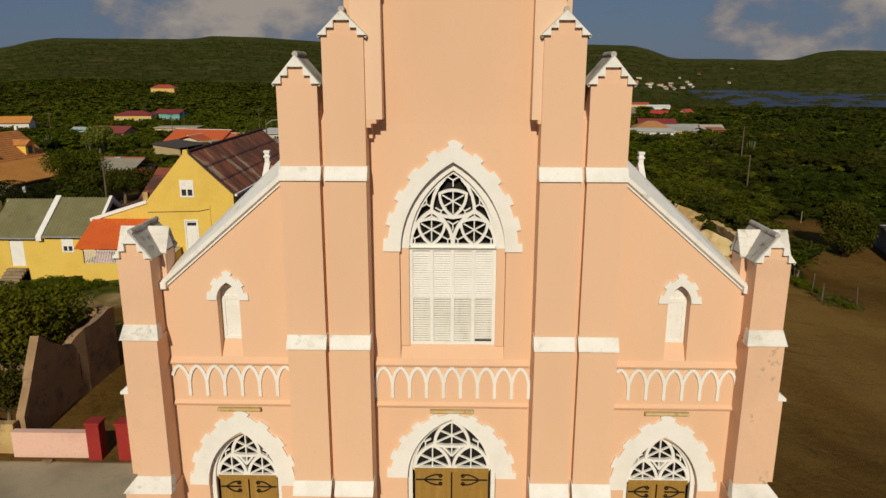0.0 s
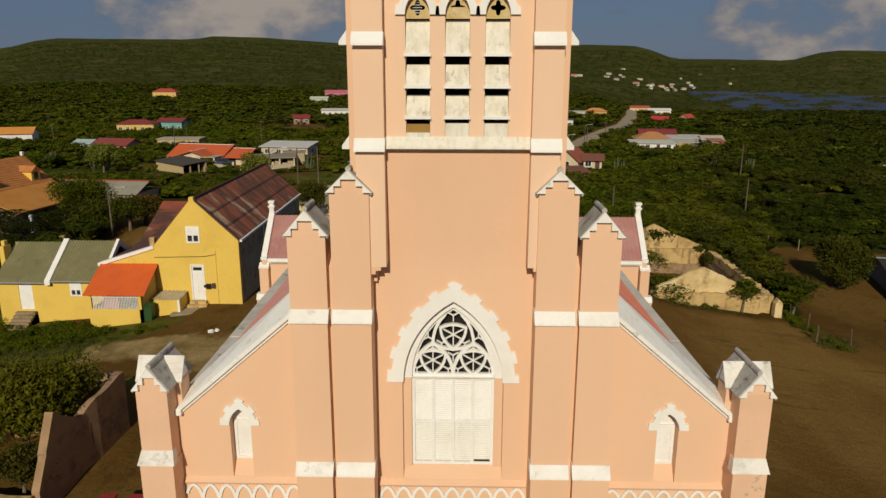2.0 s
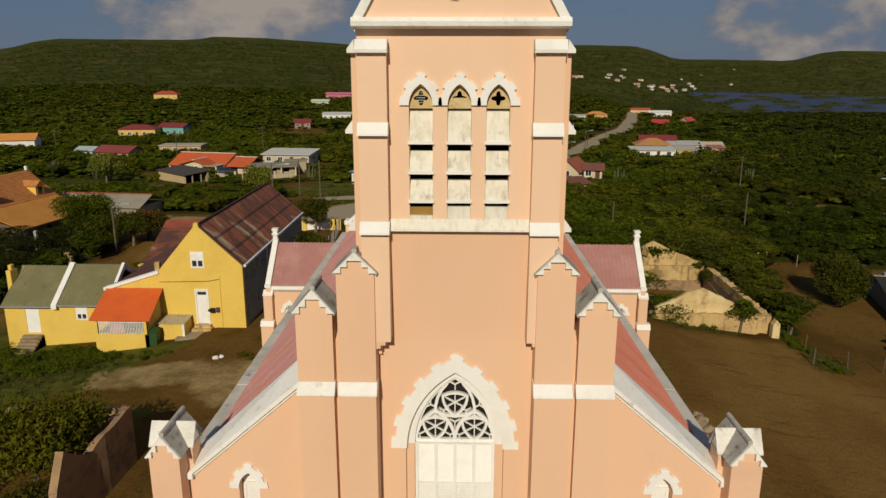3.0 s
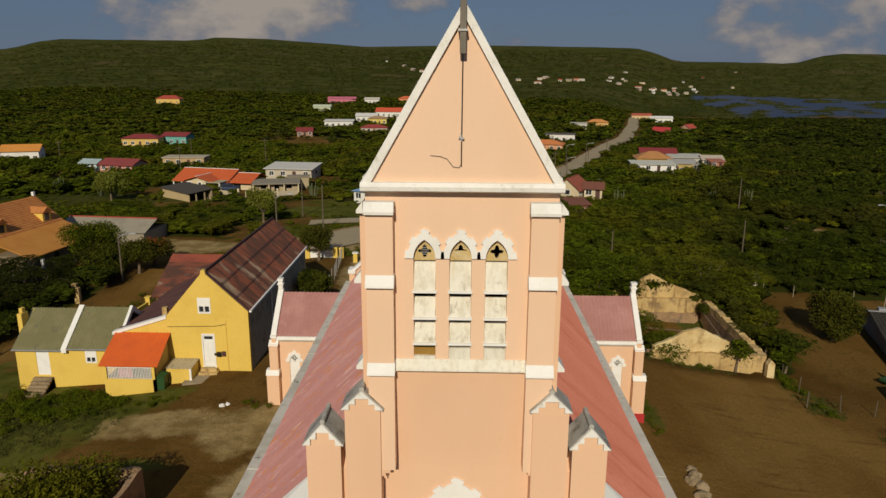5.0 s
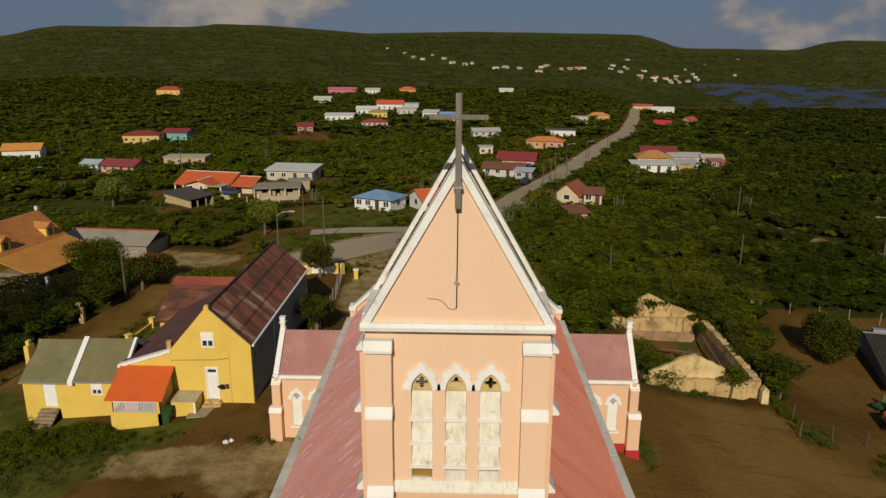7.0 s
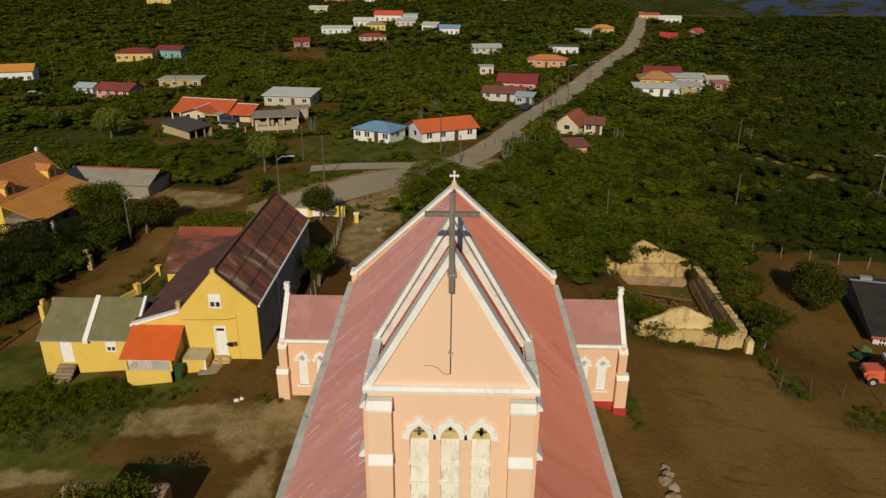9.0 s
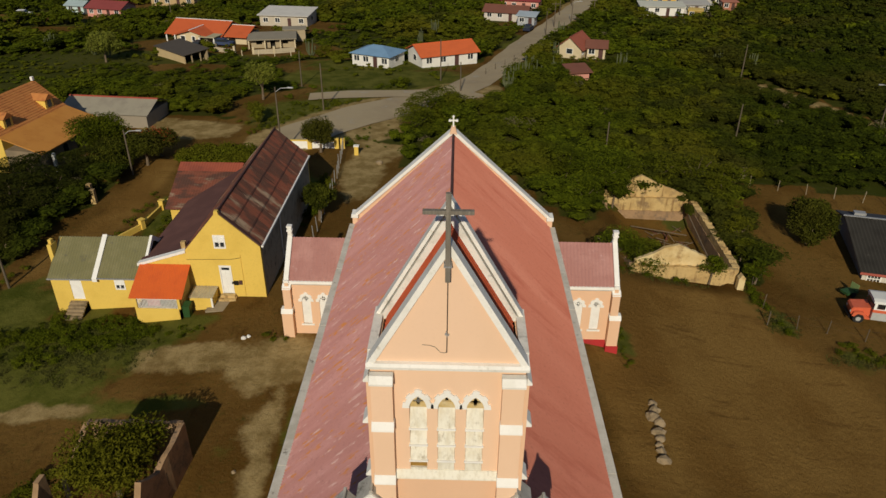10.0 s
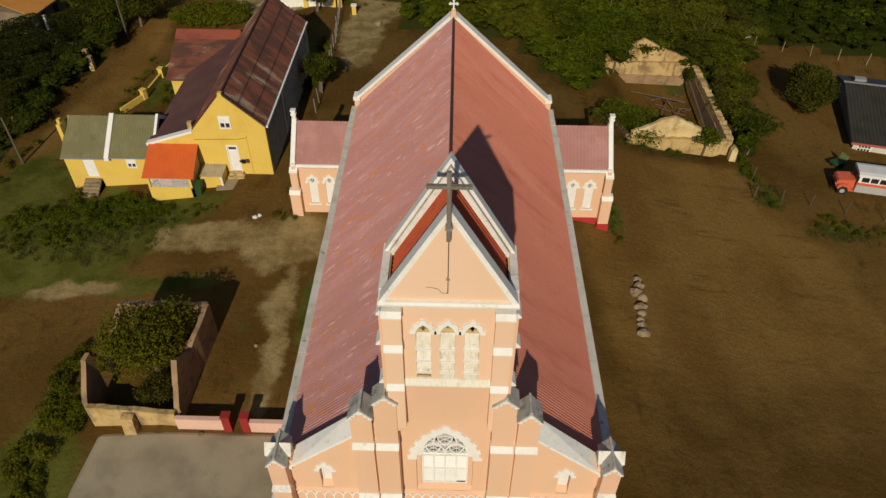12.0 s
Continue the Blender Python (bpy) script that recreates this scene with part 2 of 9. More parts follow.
# Broadleaf colours darkened for the track trees, with shade put into them.
M_TRACKSHADED = leaf_material("shade-darkened thicket foliage", (0.011, 0.015, 0.002), (0.036, 0.040, 0.005), (0.032, 0.027, 0.005))
M_GRASS = leaf_material("olive grass", (0.045, 0.052, 0.010), (0.085, 0.085, 0.020), (0.095, 0.080, 0.028))
M_LEAFYEL = leaf_material("yellowish foliage", (0.11, 0.13, 0.015), (0.17, 0.17, 0.025), (0.10, 0.11, 0.02))
M_LEAFRED = leaf_material("red blossom", (0.45, 0.03, 0.015), (0.35, 0.05, 0.02), (0.20, 0.06, 0.02))
M_DRY = leaf_material("dry brush", (0.10, 0.085, 0.045), (0.14, 0.115, 0.06), (0.08, 0.075, 0.035))
M_GREENBIN = surface("green plastic", (0.025, 0.07, 0.02), (0.03, 0.08, 0.025), rough=0.5)
M_RUBBER = surface("black rubber", (0.015, 0.015, 0.015), (0.025, 0.023, 0.02))
M_BUSRED = surface("faded orange-red vehicle paint", (0.62, 0.13, 0.06), (0.55, 0.11, 0.05), rough=0.4, scale=1.5)
M_BUSGREY = surface("pale grey vehicle paint", (0.42, 0.42, 0.40), (0.36, 0.36, 0.34), rough=0.4, scale=1.5)


def paint(name, col, rough=0.8):
    return surface(name, col, tuple(v * 0.9 for v in col), rough=rough, scale=0.6, fine=6.0, bump=0.15, stain=tuple(v * 0.7 for v in col), stain_lo=0.62, stain_hi=0.8)


# ---- builders ----
def part(name, bm, material, parent=None, label="", smooth=False):
    me = bpy.data.meshes.new(name)
    bmesh.ops.recalc_face_normals(bm, faces=bm.faces)
    bm.to_mesh(me)
    bm.free()
    me.materials.append(material)
    if smooth:
        me.shade_smooth()
    ob = new(name, me)
    if parent is not None:
        ob.parent = parent
    if label:
        ob["label"] = label
    return ob


def thing(name, label, category, group="", kind=""):
    return tagged(new(name), label, category, group, kind)


def raw(name, verts, faces, material, parent=None, label=""):
    me = bpy.data.meshes.new(name)
    me.from_pydata(verts, [], faces)
    me.materials.append(material)
    ob = new(name, me)
    if parent is not None:
        ob.parent = parent
    if label:
        ob["label"] = label
    return ob


def add_box(bm, x0, x1, y0, y1, z0, z1, m=None):
    vs = [bm.verts.new(Vector(p) if m is None else m @ Vector(p)) for p in
          ((x0, y0, z0), (x1, y0, z0), (x1, y1, z0), (x0, y1, z0), (x0, y0, z1), (x1, y0, z1), (x1, y1, z1), (x0, y1, z1))]
    for f in ((3, 2, 1, 0), (4, 5, 6, 7), (0, 1, 5, 4), (1, 2, 6, 5), (2, 3, 7, 6), (3, 0, 4, 7)):
        bm.faces.new([vs[i] for i in f])
    return bm


def box(x0, x1, y0, y1, z0, z1, m=None, bevel=0.0):
    bm = add_box(bmesh.new(), x0, x1, y0, y1, z0, z1, m)
    if bevel:
        bmesh.ops.bevel(bm, geom=list(bm.edges), offset=bevel, segments=2, affect="EDGES", profile=0.5)
    return bm


def add_prism(bm, poly, a, b, axis="y", m=None):
    """A polygon (u, v) run from a to b along an axis: 'y' takes (x, z), 'x' takes (y, z), 'z' takes (x, y)."""
    def at(p, s):
        v = Vector((p[0], s, p[1])) if axis == "y" else Vector((s, p[0], p[1])) if axis == "x" else Vector((p[0], p[1], s))
        return v if m is None else m @ v
    lo, hi = [bm.verts.new(at(p, a)) for p in poly], [bm.verts.new(at(p, b)) for p in poly]
    n = len(poly)
    bm.faces.new(lo)
    bm.faces.new(hi[::-1])
    for i in range(n):
        bm.faces.new((lo[i], hi[i], hi[(i + 1) % n], lo[(i + 1) % n]))
    return bm


def prism(poly, a, b, axis="y", m=None):
    return add_prism(bmesh.new(), poly, a, b, axis, m)


def plate(outer, holes, y0, y1):
    """A wall in the x-z plane from y0 to y1, with openings right through it."""
    bm = bmesh.new()
    for y in (y0, y1):
        edges = []
        for loop in (outer, *holes):
            vs = [bm.verts.new((p[0], y, p[1])) for p in loop]
            edges += [bm.edges.new((vs[i], vs[(i + 1) % len(vs)])) for i in range(len(vs))]
        bmesh.ops.triangle_fill(bm, use_beauty=True, use_dissolve=False, edges=edges)
    for loop in (outer, *holes):
        n = len(loop)
        q = [[bm.verts.new((p[0], y, p[1])) for p in loop] for y in (y0, y1)]
        for i in range(n):
            bm.faces.new((q[0][i], q[0][(i + 1) % n], q[1][(i + 1) % n], q[1][i]))
    bmesh.ops.remove_doubles(bm, verts=bm.verts, dist=0.0005)
    return bm


def arc(cx, half, zs, rise, n=10):
    """A pointed arch from the left spring to the right one."""
    r = (half * half + rise * rise) / (2 * half)
    end = math.asin(min(1.0, rise / r))
    if rise > r:
        end = math.pi - end
    left = [(cx - half + r - r * math.cos(end * i / n), zs + r * math.sin(end * i / n)) for i in range(n + 1)]
    return left + [(2 * cx - x, z) for x, z in left[-2::-1]]


def opening(cx, half, z0, zs, rise, n=10):
    return [(cx - half, z0)] + arc(cx, half, zs, rise, n) + [(cx + half, z0)]


def toothed(cx, half, zs, rise, w, tooth, teeth, crown=1.3):
    """The outline of a stepped surround that follows a pointed arch."""
    inner = arc(cx, half, zs, rise, 12)
    outer = arc(cx, half + w, zs, rise + w * crown, 60)
    n = len(outer)
    out, step = [], n / (2 * teeth + 1)
    for i, (x, z) in enumerate(outer):
        a, b = outer[max(0, i - 1)], outer[min(n - 1, i + 1)]
        nx, nz = -(b[1] - a[1]), b[0] - a[0]
        l = math.hypot(nx, nz)
        k = int(i / step)
        o = tooth if k % 2 == 0 else 0.0
        if i in (0, n - 1):
            nx, nz, l = (-1 if i == 0 else 1), 0, 1
        prev = int((i - 1) / step) if i else k
        if i and k != prev:
            o2 = tooth if prev % 2 == 0 else 0.0
            out.append((x + nx / l * o2, z + nz / l * o2))
        out.append((x + nx / l * o, z + nz / l * o))
    return out + inner[::-1]


BARS = itertools.count()


def add_bar(bm, pts, w, y0, y1):
    """A flat mitred bar of width w that follows points in the x-z plane."""
    pts = [p for i, p in enumerate(pts) if i == 0 or math.hypot(p[0] - pts[i - 1][0], p[1] - pts[i - 1][1]) > 1e-5]
    y0 -= 0.0012 * (next(BARS) % 9)
    rings = []
    closed = math.hypot(pts[0][0] - pts[-1][0], pts[0][1] - pts[-1][1]) < 1e-4 and len(pts) > 3
    n = len(pts)
    for i, (x, z) in enumerate(pts):
        a = pts[i - 1] if i else (pts[-2] if closed else pts[0])
        b = pts[i + 1] if i < n - 1 else (pts[1] if closed else pts[-1])
        da, db = Vector((x - a[0], z - a[1])), Vector((b[0] - x, b[1] - z))
        da, db = (da if da.length else db).normalized(), (db if db.length else da).normalized()
        d = (da + db).normalized()
        o = w / 2 / max(0.45, d.dot(da))
        rings.append([bm.verts.new(p) for p in ((x - d.y * o, y0, z + d.x * o), (x + d.y * o, y0, z - d.x * o), (x + d.y * o, y1, z - d.x * o), (x - d.y * o, y1, z + d.x * o))])
    for p, q in zip(rings, rings[1:]):
        for k in range(4):
            bm.faces.new((p[k], p[(k + 1) % 4], q[(k + 1) % 4], q[k]))
    bm.faces.new(rings[0])
    bm.faces.new(rings[-1][::-1])


def rod(bm, a, b, r, r2=None, n=8):
    a, b = Vector(a), Vector(b)
    q = (b - a).to_track_quat("Z", "Y")
    r2 = r if r2 is None else r2
    lo = [bm.verts.new(a + q @ Vector((r * math.cos(t), r * math.sin(t), 0))) for t in (2 * math.pi * i / n for i in range(n))]
    hi = [bm.verts.new(b + q @ Vector((r2 * math.cos(t), r2 * math.sin(t), 0))) for t in (2 * math.pi * i / n for i in range(n))]
    for i in range(n):
        bm.faces.new((lo[i], lo[(i + 1) % n], hi[(i + 1) % n], hi[i]))
    bm.faces.new(lo[::-1])
    bm.faces.new(hi)
    return bm


def sheet(p0, p1, q0, q1, wave=0.2, amp=0.025, thick=0.03, per=4):
    """A corrugated sheet: ridges run from the line p0-p1 (top) to q0-q1 (bottom)."""
    p0, p1, q0, q1 = map(Vector, (p0, p1, q0, q1))
    nrm = (p1 - p0).cross(q0 - p0).normalized()
    if nrm.z < 0:
        nrm = -nrm
    n = max(2, int((p1 - p0).length / wave) * per)
    top, bot = [], []
    bm = bmesh.new()
    for i in range(n + 1):
        u = i / n
        h = nrm * (amp * math.sin(2 * math.pi * i / per))
        top.append((bm.verts.new(p0.lerp(p1, u) + h), bm.verts.new(p0.lerp(p1, u) + h - nrm * thick)))
        bot.append((bm.verts.new(q0.lerp(q1, u) + h), bm.verts.new(q0.lerp(q1, u) + h - nrm * thick)))
    for i in range(n):
        bm.faces.new((top[i][0], bot[i][0], bot[i + 1][0], top[i + 1][0]))
        bm.faces.new((top[i][1], top[i + 1][1], bot[i + 1][1], bot[i][1]))
        bm.faces.new((bot[i][0], bot[i][1], bot[i + 1][1], bot[i + 1][0]))
        bm.faces.new((top[i][0], top[i + 1][0], top[i + 1][1], top[i][1]))
    for i in (0, n):
        bm.faces.new((top[i][0], top[i][1], bot[i][1], bot[i][0]))
    return bm


# ---- ground ----
RIDGE_AZ = [-38, -32.3, -30.2, -29.2, -20, -18.4, -14.3, -10.9, -7.5, 0.4, 6.1, 13.3, 14.5, 16.2, 20.5, 24.2, 25.3, 26, 27.7, 29.9, 36]
RIDGE_EL = [1.15, 1.27, 1.89, 2.06, 2.14, 2.41, 2.30, 2.08, 1.85, 2.0, 1.96, 1.80, 1.5, 0.85, 0.79, 0.70, 1.04, 1.26, 1.39, 1.26, 1.1]


def smooth(a, b, v):
    t = np.clip((np.asarray(v, float) - a) / (b - a), 0, 1)
    return t * t * (3 - 2 * t)


def terrain(x, y):
    """Height of the land: level round the church, falling north and east to the salt pan, then rising to the hills."""
    x, y = np.asarray(x, float), np.asarray(y, float)
    az = np.degrees(np.arctan2(x, y + 16))
    to_pan = smooth(8, 16, az)
    tail = np.interp(y, [200, 330, 500, 780], [-5, -10, -17, -26]) * to_pan + np.interp(y, [200, 370, 600], [-5, -6.5, -6]) * (1 - to_pan)
    north = np.where(y < 200, np.interp(y, [25, 60, 80, 97, 125, 160, 200], [1.05, 0.5, 0.2, -0.3, -2.0, -3.6, -5.0]), tail)
    east = np.interp(x, [9, 13, 20, 28, 37, 70], [0, -0.95, -2.6, -3.65, -4.4, -5.5]) * np.interp(y, [-5, 13, 25, 45, 120], [0.3, 0.85, 1, 1, 0])
    west = np.interp(-x, [18, 26, 34, 55], [0, -1.05, -1.75, -2.3]) * np.interp(y, [50, 120], [1, 0])
    front = np.interp(y, [3, 9, 13, 20, 27], [-1.5, -1.0, -0.6, -0.4, 0]) * np.interp(x, [8, 11], [1, 0])
    z = north + east + west + front
    sunk = smooth(17.4, 19.0, x) * (1 - smooth(26.4, 28.0, x)) * smooth(42.6, 44.4, y) * (1 - smooth(57.4, 59.2, y))
    z = z + sunk * (-4.8 - z)
    r = np.hypot(x, y + 16)
    top = 14.4 + 3900 * np.tan(np.radians(np.interp(az, RIDGE_AZ, RIDGE_EL)))
    foot = np.interp(az, [-40, -10, 5, 13, 18, 36], [450, 650, 850, 1000, 1650, 1700])
    u = np.clip((r - foot) / (3850 - foot), 0, 1)
    rise = 0.55 * u + 0.45 * u ** 3
    lumps = 4 * np.sin(x * 0.011 + y * 0.006) * np.sin(y * 0.009 - x * 0.004) + 2.5 * np.sin(x * 0.031) * np.sin(y * 0.027 + 1)
    z = z + rise * (top - z) + lumps * np.clip((r - 400) / 600, 0, 1) * np.clip(u * 3, 0, 1) * np.clip((1 - u) * 4, 0, 1)
    return np.where(r > 3900, top - (r - 3900) * 0.15, z)


def ground_z(x, y):
    return float(terrain(x, y))


def inside(poly, x, y):
    hit = np.zeros(np.shape(x), bool)
    for (ax, ay), (bx, by) in zip(poly, poly[1:] + poly[:1]):
        cross = (ay > y) != (by > y)
        with np.errstate(divide="ignore", invalid="ignore"):
            hit ^= cross & (x < (bx - ax) * (y - ay) / (by - ay) + ax)
    return hit


def polyline_distance(line, x, y):
    best = np.full(np.shape(x), 1e9)
    for (ax, ay), (bx, by) in zip(line, line[1:]):
        dx, dy = bx - ax, by - ay
        u = np.clip(((x - ax) * dx + (y - ay) * dy) / (dx * dx + dy * dy), 0, 1)
        best = np.minimum(best, np.hypot(x - ax - u * dx, y - ay - u * dy))
    return best


def site(x, y):
    """Draw a first-fit position in towards the camera's start, to fit the camera's view."""
    k = 1 / (0.9875 + 0.0018 * (y + 16.3))
    return x * k, (y + 16.3) * k - 16.3


def site_scale(y):
    return 1 / (0.9875 + 0.0018 * (y + 16.3))


YARD = [site(x, y) for x, y in [(-62, -80), (-62, 22), (-50, 30), (-47, 45), (-47.5, 66), (-49, 80), (-52, 92), (-20, 86), (-9, 86), (-8, 76), (7, 72), (12, 60), (19, 57), (20, 68), (30, 68),
        (33, 49), (37, 60), (38, 80.5), (62, 78), (90, 63), (90, -80)]]
ROAD = [(-23.5, 69), (-16.7, 79.4), (-8.2, 87.8), (0, 96.4), (7.2, 116), (13.6, 139), (24.5, 170), (36.7, 206), (58, 270), (80.9, 337), (124, 502), (140, 570), (184, 746)]
TRACK = [(47, 116), (52, 109), (56, 103.7), (60, 96), (62.5, 90.5), (66, 82)]
APRON = [(-23, 74), (-15, 83), (-7, 90.5), (1.5, 98)]
LANE = [(0, 96), (-11.5, 95), (-24, 93.5)]
PLAZA = [(-43, 80.5), (-38, 79.0), (-34.2, 78.2)]
DIRT_TRACK = [(-38.5, 77), (-38, 70), (-37.5, 64), (-37.2, 55), (-37.8, 47), (-38.2, 40), (-39, 34), (-40, 27)]
CLEARINGS = [(-52, 136, 22, 9), (-42, 160, 16, 10), (-14, 116, 22, 9), (14, 163, 10, 9), (62, 190, 15, 12), (-95, 182, 14, 10), (-134, 203, 16, 10), (-47, 75, 10, 6), (208, 590, 60, 15), (-82, 194, 11, 6), (14, 190, 10, 5), (-72, 296, 14, 8), (-60, 255, 12, 5), (-105, 172, 12, 7), (-51, 114, 9, 4)]
OPEN_LAND = [(-24, 90, 13, 9), (-28, 72, 6, 5), (-36, 131, 12, 8), (-18, 107, 14, 9), (22, 122, 6, 5), (-4, 108, 9, 7), (21.4, 50, 6.5, 9.5), (-13, 79, 6.5, 8), (250, 738, 66, 48), (430, 800, 80, 28), (-58, 274, 24, 15), (-96, 150, 14, 7), (-113, 168, 14, 8)]


def clear_of_bush(x, y):
    """1 where nothing grows above the grass, 0 where the bush is closed."""
    c = inside(YARD, x, y).astype(float)
    c = np.maximum(c, 1 - smooth(3.8, 5.2, polyline_distance(ROAD, x, y) - np.clip((y - 140) * 0.006, 0, 2)))
    c = np.maximum(c, 1 - smooth(2.6, 3.8, polyline_distance(LANE, x, y)))
    c = np.maximum(c, 1 - smooth(4.5, 6.0, polyline_distance(PLAZA, x, y)))
    c = np.maximum(c, 1 - smooth(1.8, 2.6, polyline_distance(TRACK, x, y)))
    c = np.maximum(c, 1 - smooth(6.5, 8.0, polyline_distance(APRON, x, y)))
    for cx, cy, rx, ry in CLEARINGS + OPEN_LAND:
        c = np.maximum(c, 1 - smooth(0.8, 1.1, np.hypot((x - cx) / rx, (y - cy) / ry)))
    return c


def pan_mask(x, y):
    """The salt pan: a broad shallow water with a ragged shore and low strips of land."""
    az, r = np.degrees(np.arctan2(x, y + 16)), np.hypot(x, y + 16)
    near = np.interp(az, [17, 18, 20, 24, 30, 38], [1700, 1300, 960, 850, 930, 870]) + 60 * np.sin(az * 2.3) + 25 * np.sin(az * 7)
    far = np.interp(az, [17, 20, 30, 38], [1620, 1640, 1480, 1500]) + 50 * np.sin(az * 1.9 + 1)
    strip = np.abs(r - 1180 - 90 * np.sin(az * 0.9) - 40 * np.sin(az * 3.1)) < 45 + 40 * np.sin(az * 2.1 + 2)
    spit = np.abs(r - 1010 - 70 * np.sin(az * 1.3 + 2)) < 26 + 30 * np.sin(az * 2.9)
    bar = np.abs(r - 1370 - 60 * np.sin(az * 1.1 + 4)) < 40 + 46 * np.sin(az * 1.7 + 1)
    return (r > near) & (r < far) & ~strip & ~spit & ~bar & (az < 39)


xs = np.concatenate([-np.geomspace(70, 4000, 80)[::-1], np.arange(-68, 70, 2.0), np.geomspace(70, 4000, 80)])
ys = np.concatenate([np.arange(-90, 130, 2.0), 130 * np.geomspace(1, 34, 180)])
gx, gy = np.meshgrid(xs, ys)
gz = terrain(gx, gy)
pan = pan_mask(gx, gy)
gz = np.where(pan, np.minimum(gz, -27.0), np.where((gy > 600) & (gx > 240) & (np.hypot(gx, gy) < 1900), np.maximum(gz, -25.6), gz))
nx, ny = len(xs), len(ys)
idx = np.arange(nx * ny).reshape(ny, nx)
quads = np.stack([idx[:-1, :-1], idx[:-1, 1:], idx[1:, 1:], idx[1:, :-1]], -1).reshape(-1, 4)


def big_mesh(name, verts, faces, material, smooth_shade=False):
    """A mesh from arrays of places and of equal faces."""
    verts, faces = np.asarray(verts, np.float32), np.asarray(faces, np.int32)
    k = faces.shape[1]
    me = bpy.data.meshes.new(name)
    me.vertices.add(len(verts))
    me.vertices.foreach_set("co", verts.ravel())
    me.loops.add(faces.size)
    me.loops.foreach_set("vertex_index", faces.ravel())
    me.polygons.add(len(faces))
    me.polygons.foreach_set("loop_start", np.arange(0, faces.size, k, dtype=np.int32))
    if smooth_shade:
        me.polygons.foreach_set("use_smooth", np.ones(len(faces), bool))
    me.update(calc_edges=True)
    me.materials.append(material)
    return new(name, me)


def ground_material():
    m, nt, bsdf = nodes_of("dry earth and scrub")
    at = nt.nodes.new("ShaderNodeAttribute")
    at.attribute_name = "cover"
    sep = nt.nodes.new("ShaderNodeSeparateColor")
    nt.links.new(at.outputs["Color"], sep.inputs["Color"])
    earth = mix_node(nt, ramp_node(nt, noise_node(nt, 0.09, 8.0, 0.62), 0.38, 0.64), (0.100, 0.053, 0.012), (0.150, 0.085, 0.022))
    earth = mix_node(nt, ramp_node(nt, noise_node(nt, 0.7, 7.0, 0.7, (1, 0.45, 1)), 0.50, 0.72), earth, (0.076, 0.040, 0.010))
    earth = mix_node(nt, ramp_node(nt, noise_node(nt, 6.0, 4.0, 0.7), 0.6, 0.8), earth, (0.19, 0.135, 0.060))
    graded = mix_node(nt, ramp_node(nt, noise_node(nt, 0.16, 7.0, 0.62, (1, 0.6, 1)), 0.36, 0.66), (0.158, 0.084, 0.020), (0.218, 0.126, 0.034))
    graded = mix_node(nt, ramp_node(nt, noise_node(nt, 0.5, 8.0, 0.72, (0.35, 1.6, 1)), 0.52, 0.70), graded, (0.128, 0.068, 0.018))
    graded = mix_node(nt, ramp_node(nt, noise_node(nt, 3.0, 6.0, 0.7), 0.62, 0.78), graded, (0.27, 0.175, 0.072))
    pale = mix_node(nt, ramp_node(nt, noise_node(nt, 0.5, 7.0, 0.7), 0.35, 0.65), (0.19, 0.130, 0.047), (0.34, 0.250, 0.110))
    grass = mix_node(nt, ramp_node(nt, noise_node(nt, 0.35, 7.0, 0.65), 0.35, 0.65), (0.060, 0.068, 0.009), (0.118, 0.115, 0.022))
    scrub = mix_node(nt, ramp_node(nt, noise_node(nt, 0.02, 9.0, 0.7), 0.38, 0.62), (0.034, 0.040, 0.006), (0.070, 0.070, 0.015))
    scrub = mix_node(nt, ramp_node(nt, noise_node(nt, 0.11, 6.0, 0.7), 0.55, 0.7), scrub, (0.018, 0.023, 0.004))
    scrub = mix_node(nt, ramp_node(nt, noise_node(nt, 0.005, 7.0, 0.6), 0.54, 0.70), scrub, (0.085, 0.068, 0.026))
    ragged = noise_node(nt, 0.28, 8.0, 0.72)
    fleck = ramp_node(nt, noise_node(nt, 1.9, 8.0, 0.75), 0.55, 0.66)
    earth = mix_node(nt, fleck, earth, (0.072, 0.056, 0.012))

    def edged(channel):
        add = nt.nodes.new("ShaderNodeMath")
        add.operation = "ADD"
        nt.links.new(sep.outputs[channel], add.inputs[0])
        nt.links.new(ragged, add.inputs[1])
        return ramp_node(nt, add.outputs[0], 0.88, 1.12)
    add = nt.nodes.new("ShaderNodeMath")
    nt.links.new(at.outputs["Alpha"], add.inputs[0])
    nt.links.new(ragged, add.inputs[1])
    c = mix_node(nt, ramp_node(nt, add.outputs[0], 0.7, 1.3), earth, graded)
    c = mix_node(nt, edged("Red"), c, grass)
    c = mix_node(nt, edged("Blue"), c, pale)
    c = mix_node(nt, edged("Green"), c, scrub)
    nt.links.new(c, bsdf.inputs["Base Color"])
    bsdf.inputs["Roughness"].default_value = 0.95
    bsdf.inputs["Specular IOR Level"].default_value = 0.02
    bump_node(nt, bsdf, noise_node(nt, 2.2, 8.0, 0.75), 0.9, 0.16)
    return m


ground = big_mesh("ground", np.stack([gx.ravel(), gy.ravel(), gz.ravel()], 1), quads, ground_material(), True)
tagged(ground, "brown bare earth with grass patches running out to green hills", "ground", kind="structure")
cover = np.zeros((nx * ny, 4), np.float32)
px, py = gx.ravel(), gy.ravel()


def blob(cx, cy, rx, ry):
    rx, ry = rx * site_scale(cy), ry * site_scale(cy)
    cx, cy = site(cx, cy)
    return 1 - smooth(0.25, 1.45, np.hypot((px - cx) / rx, (py - cy) / ry))


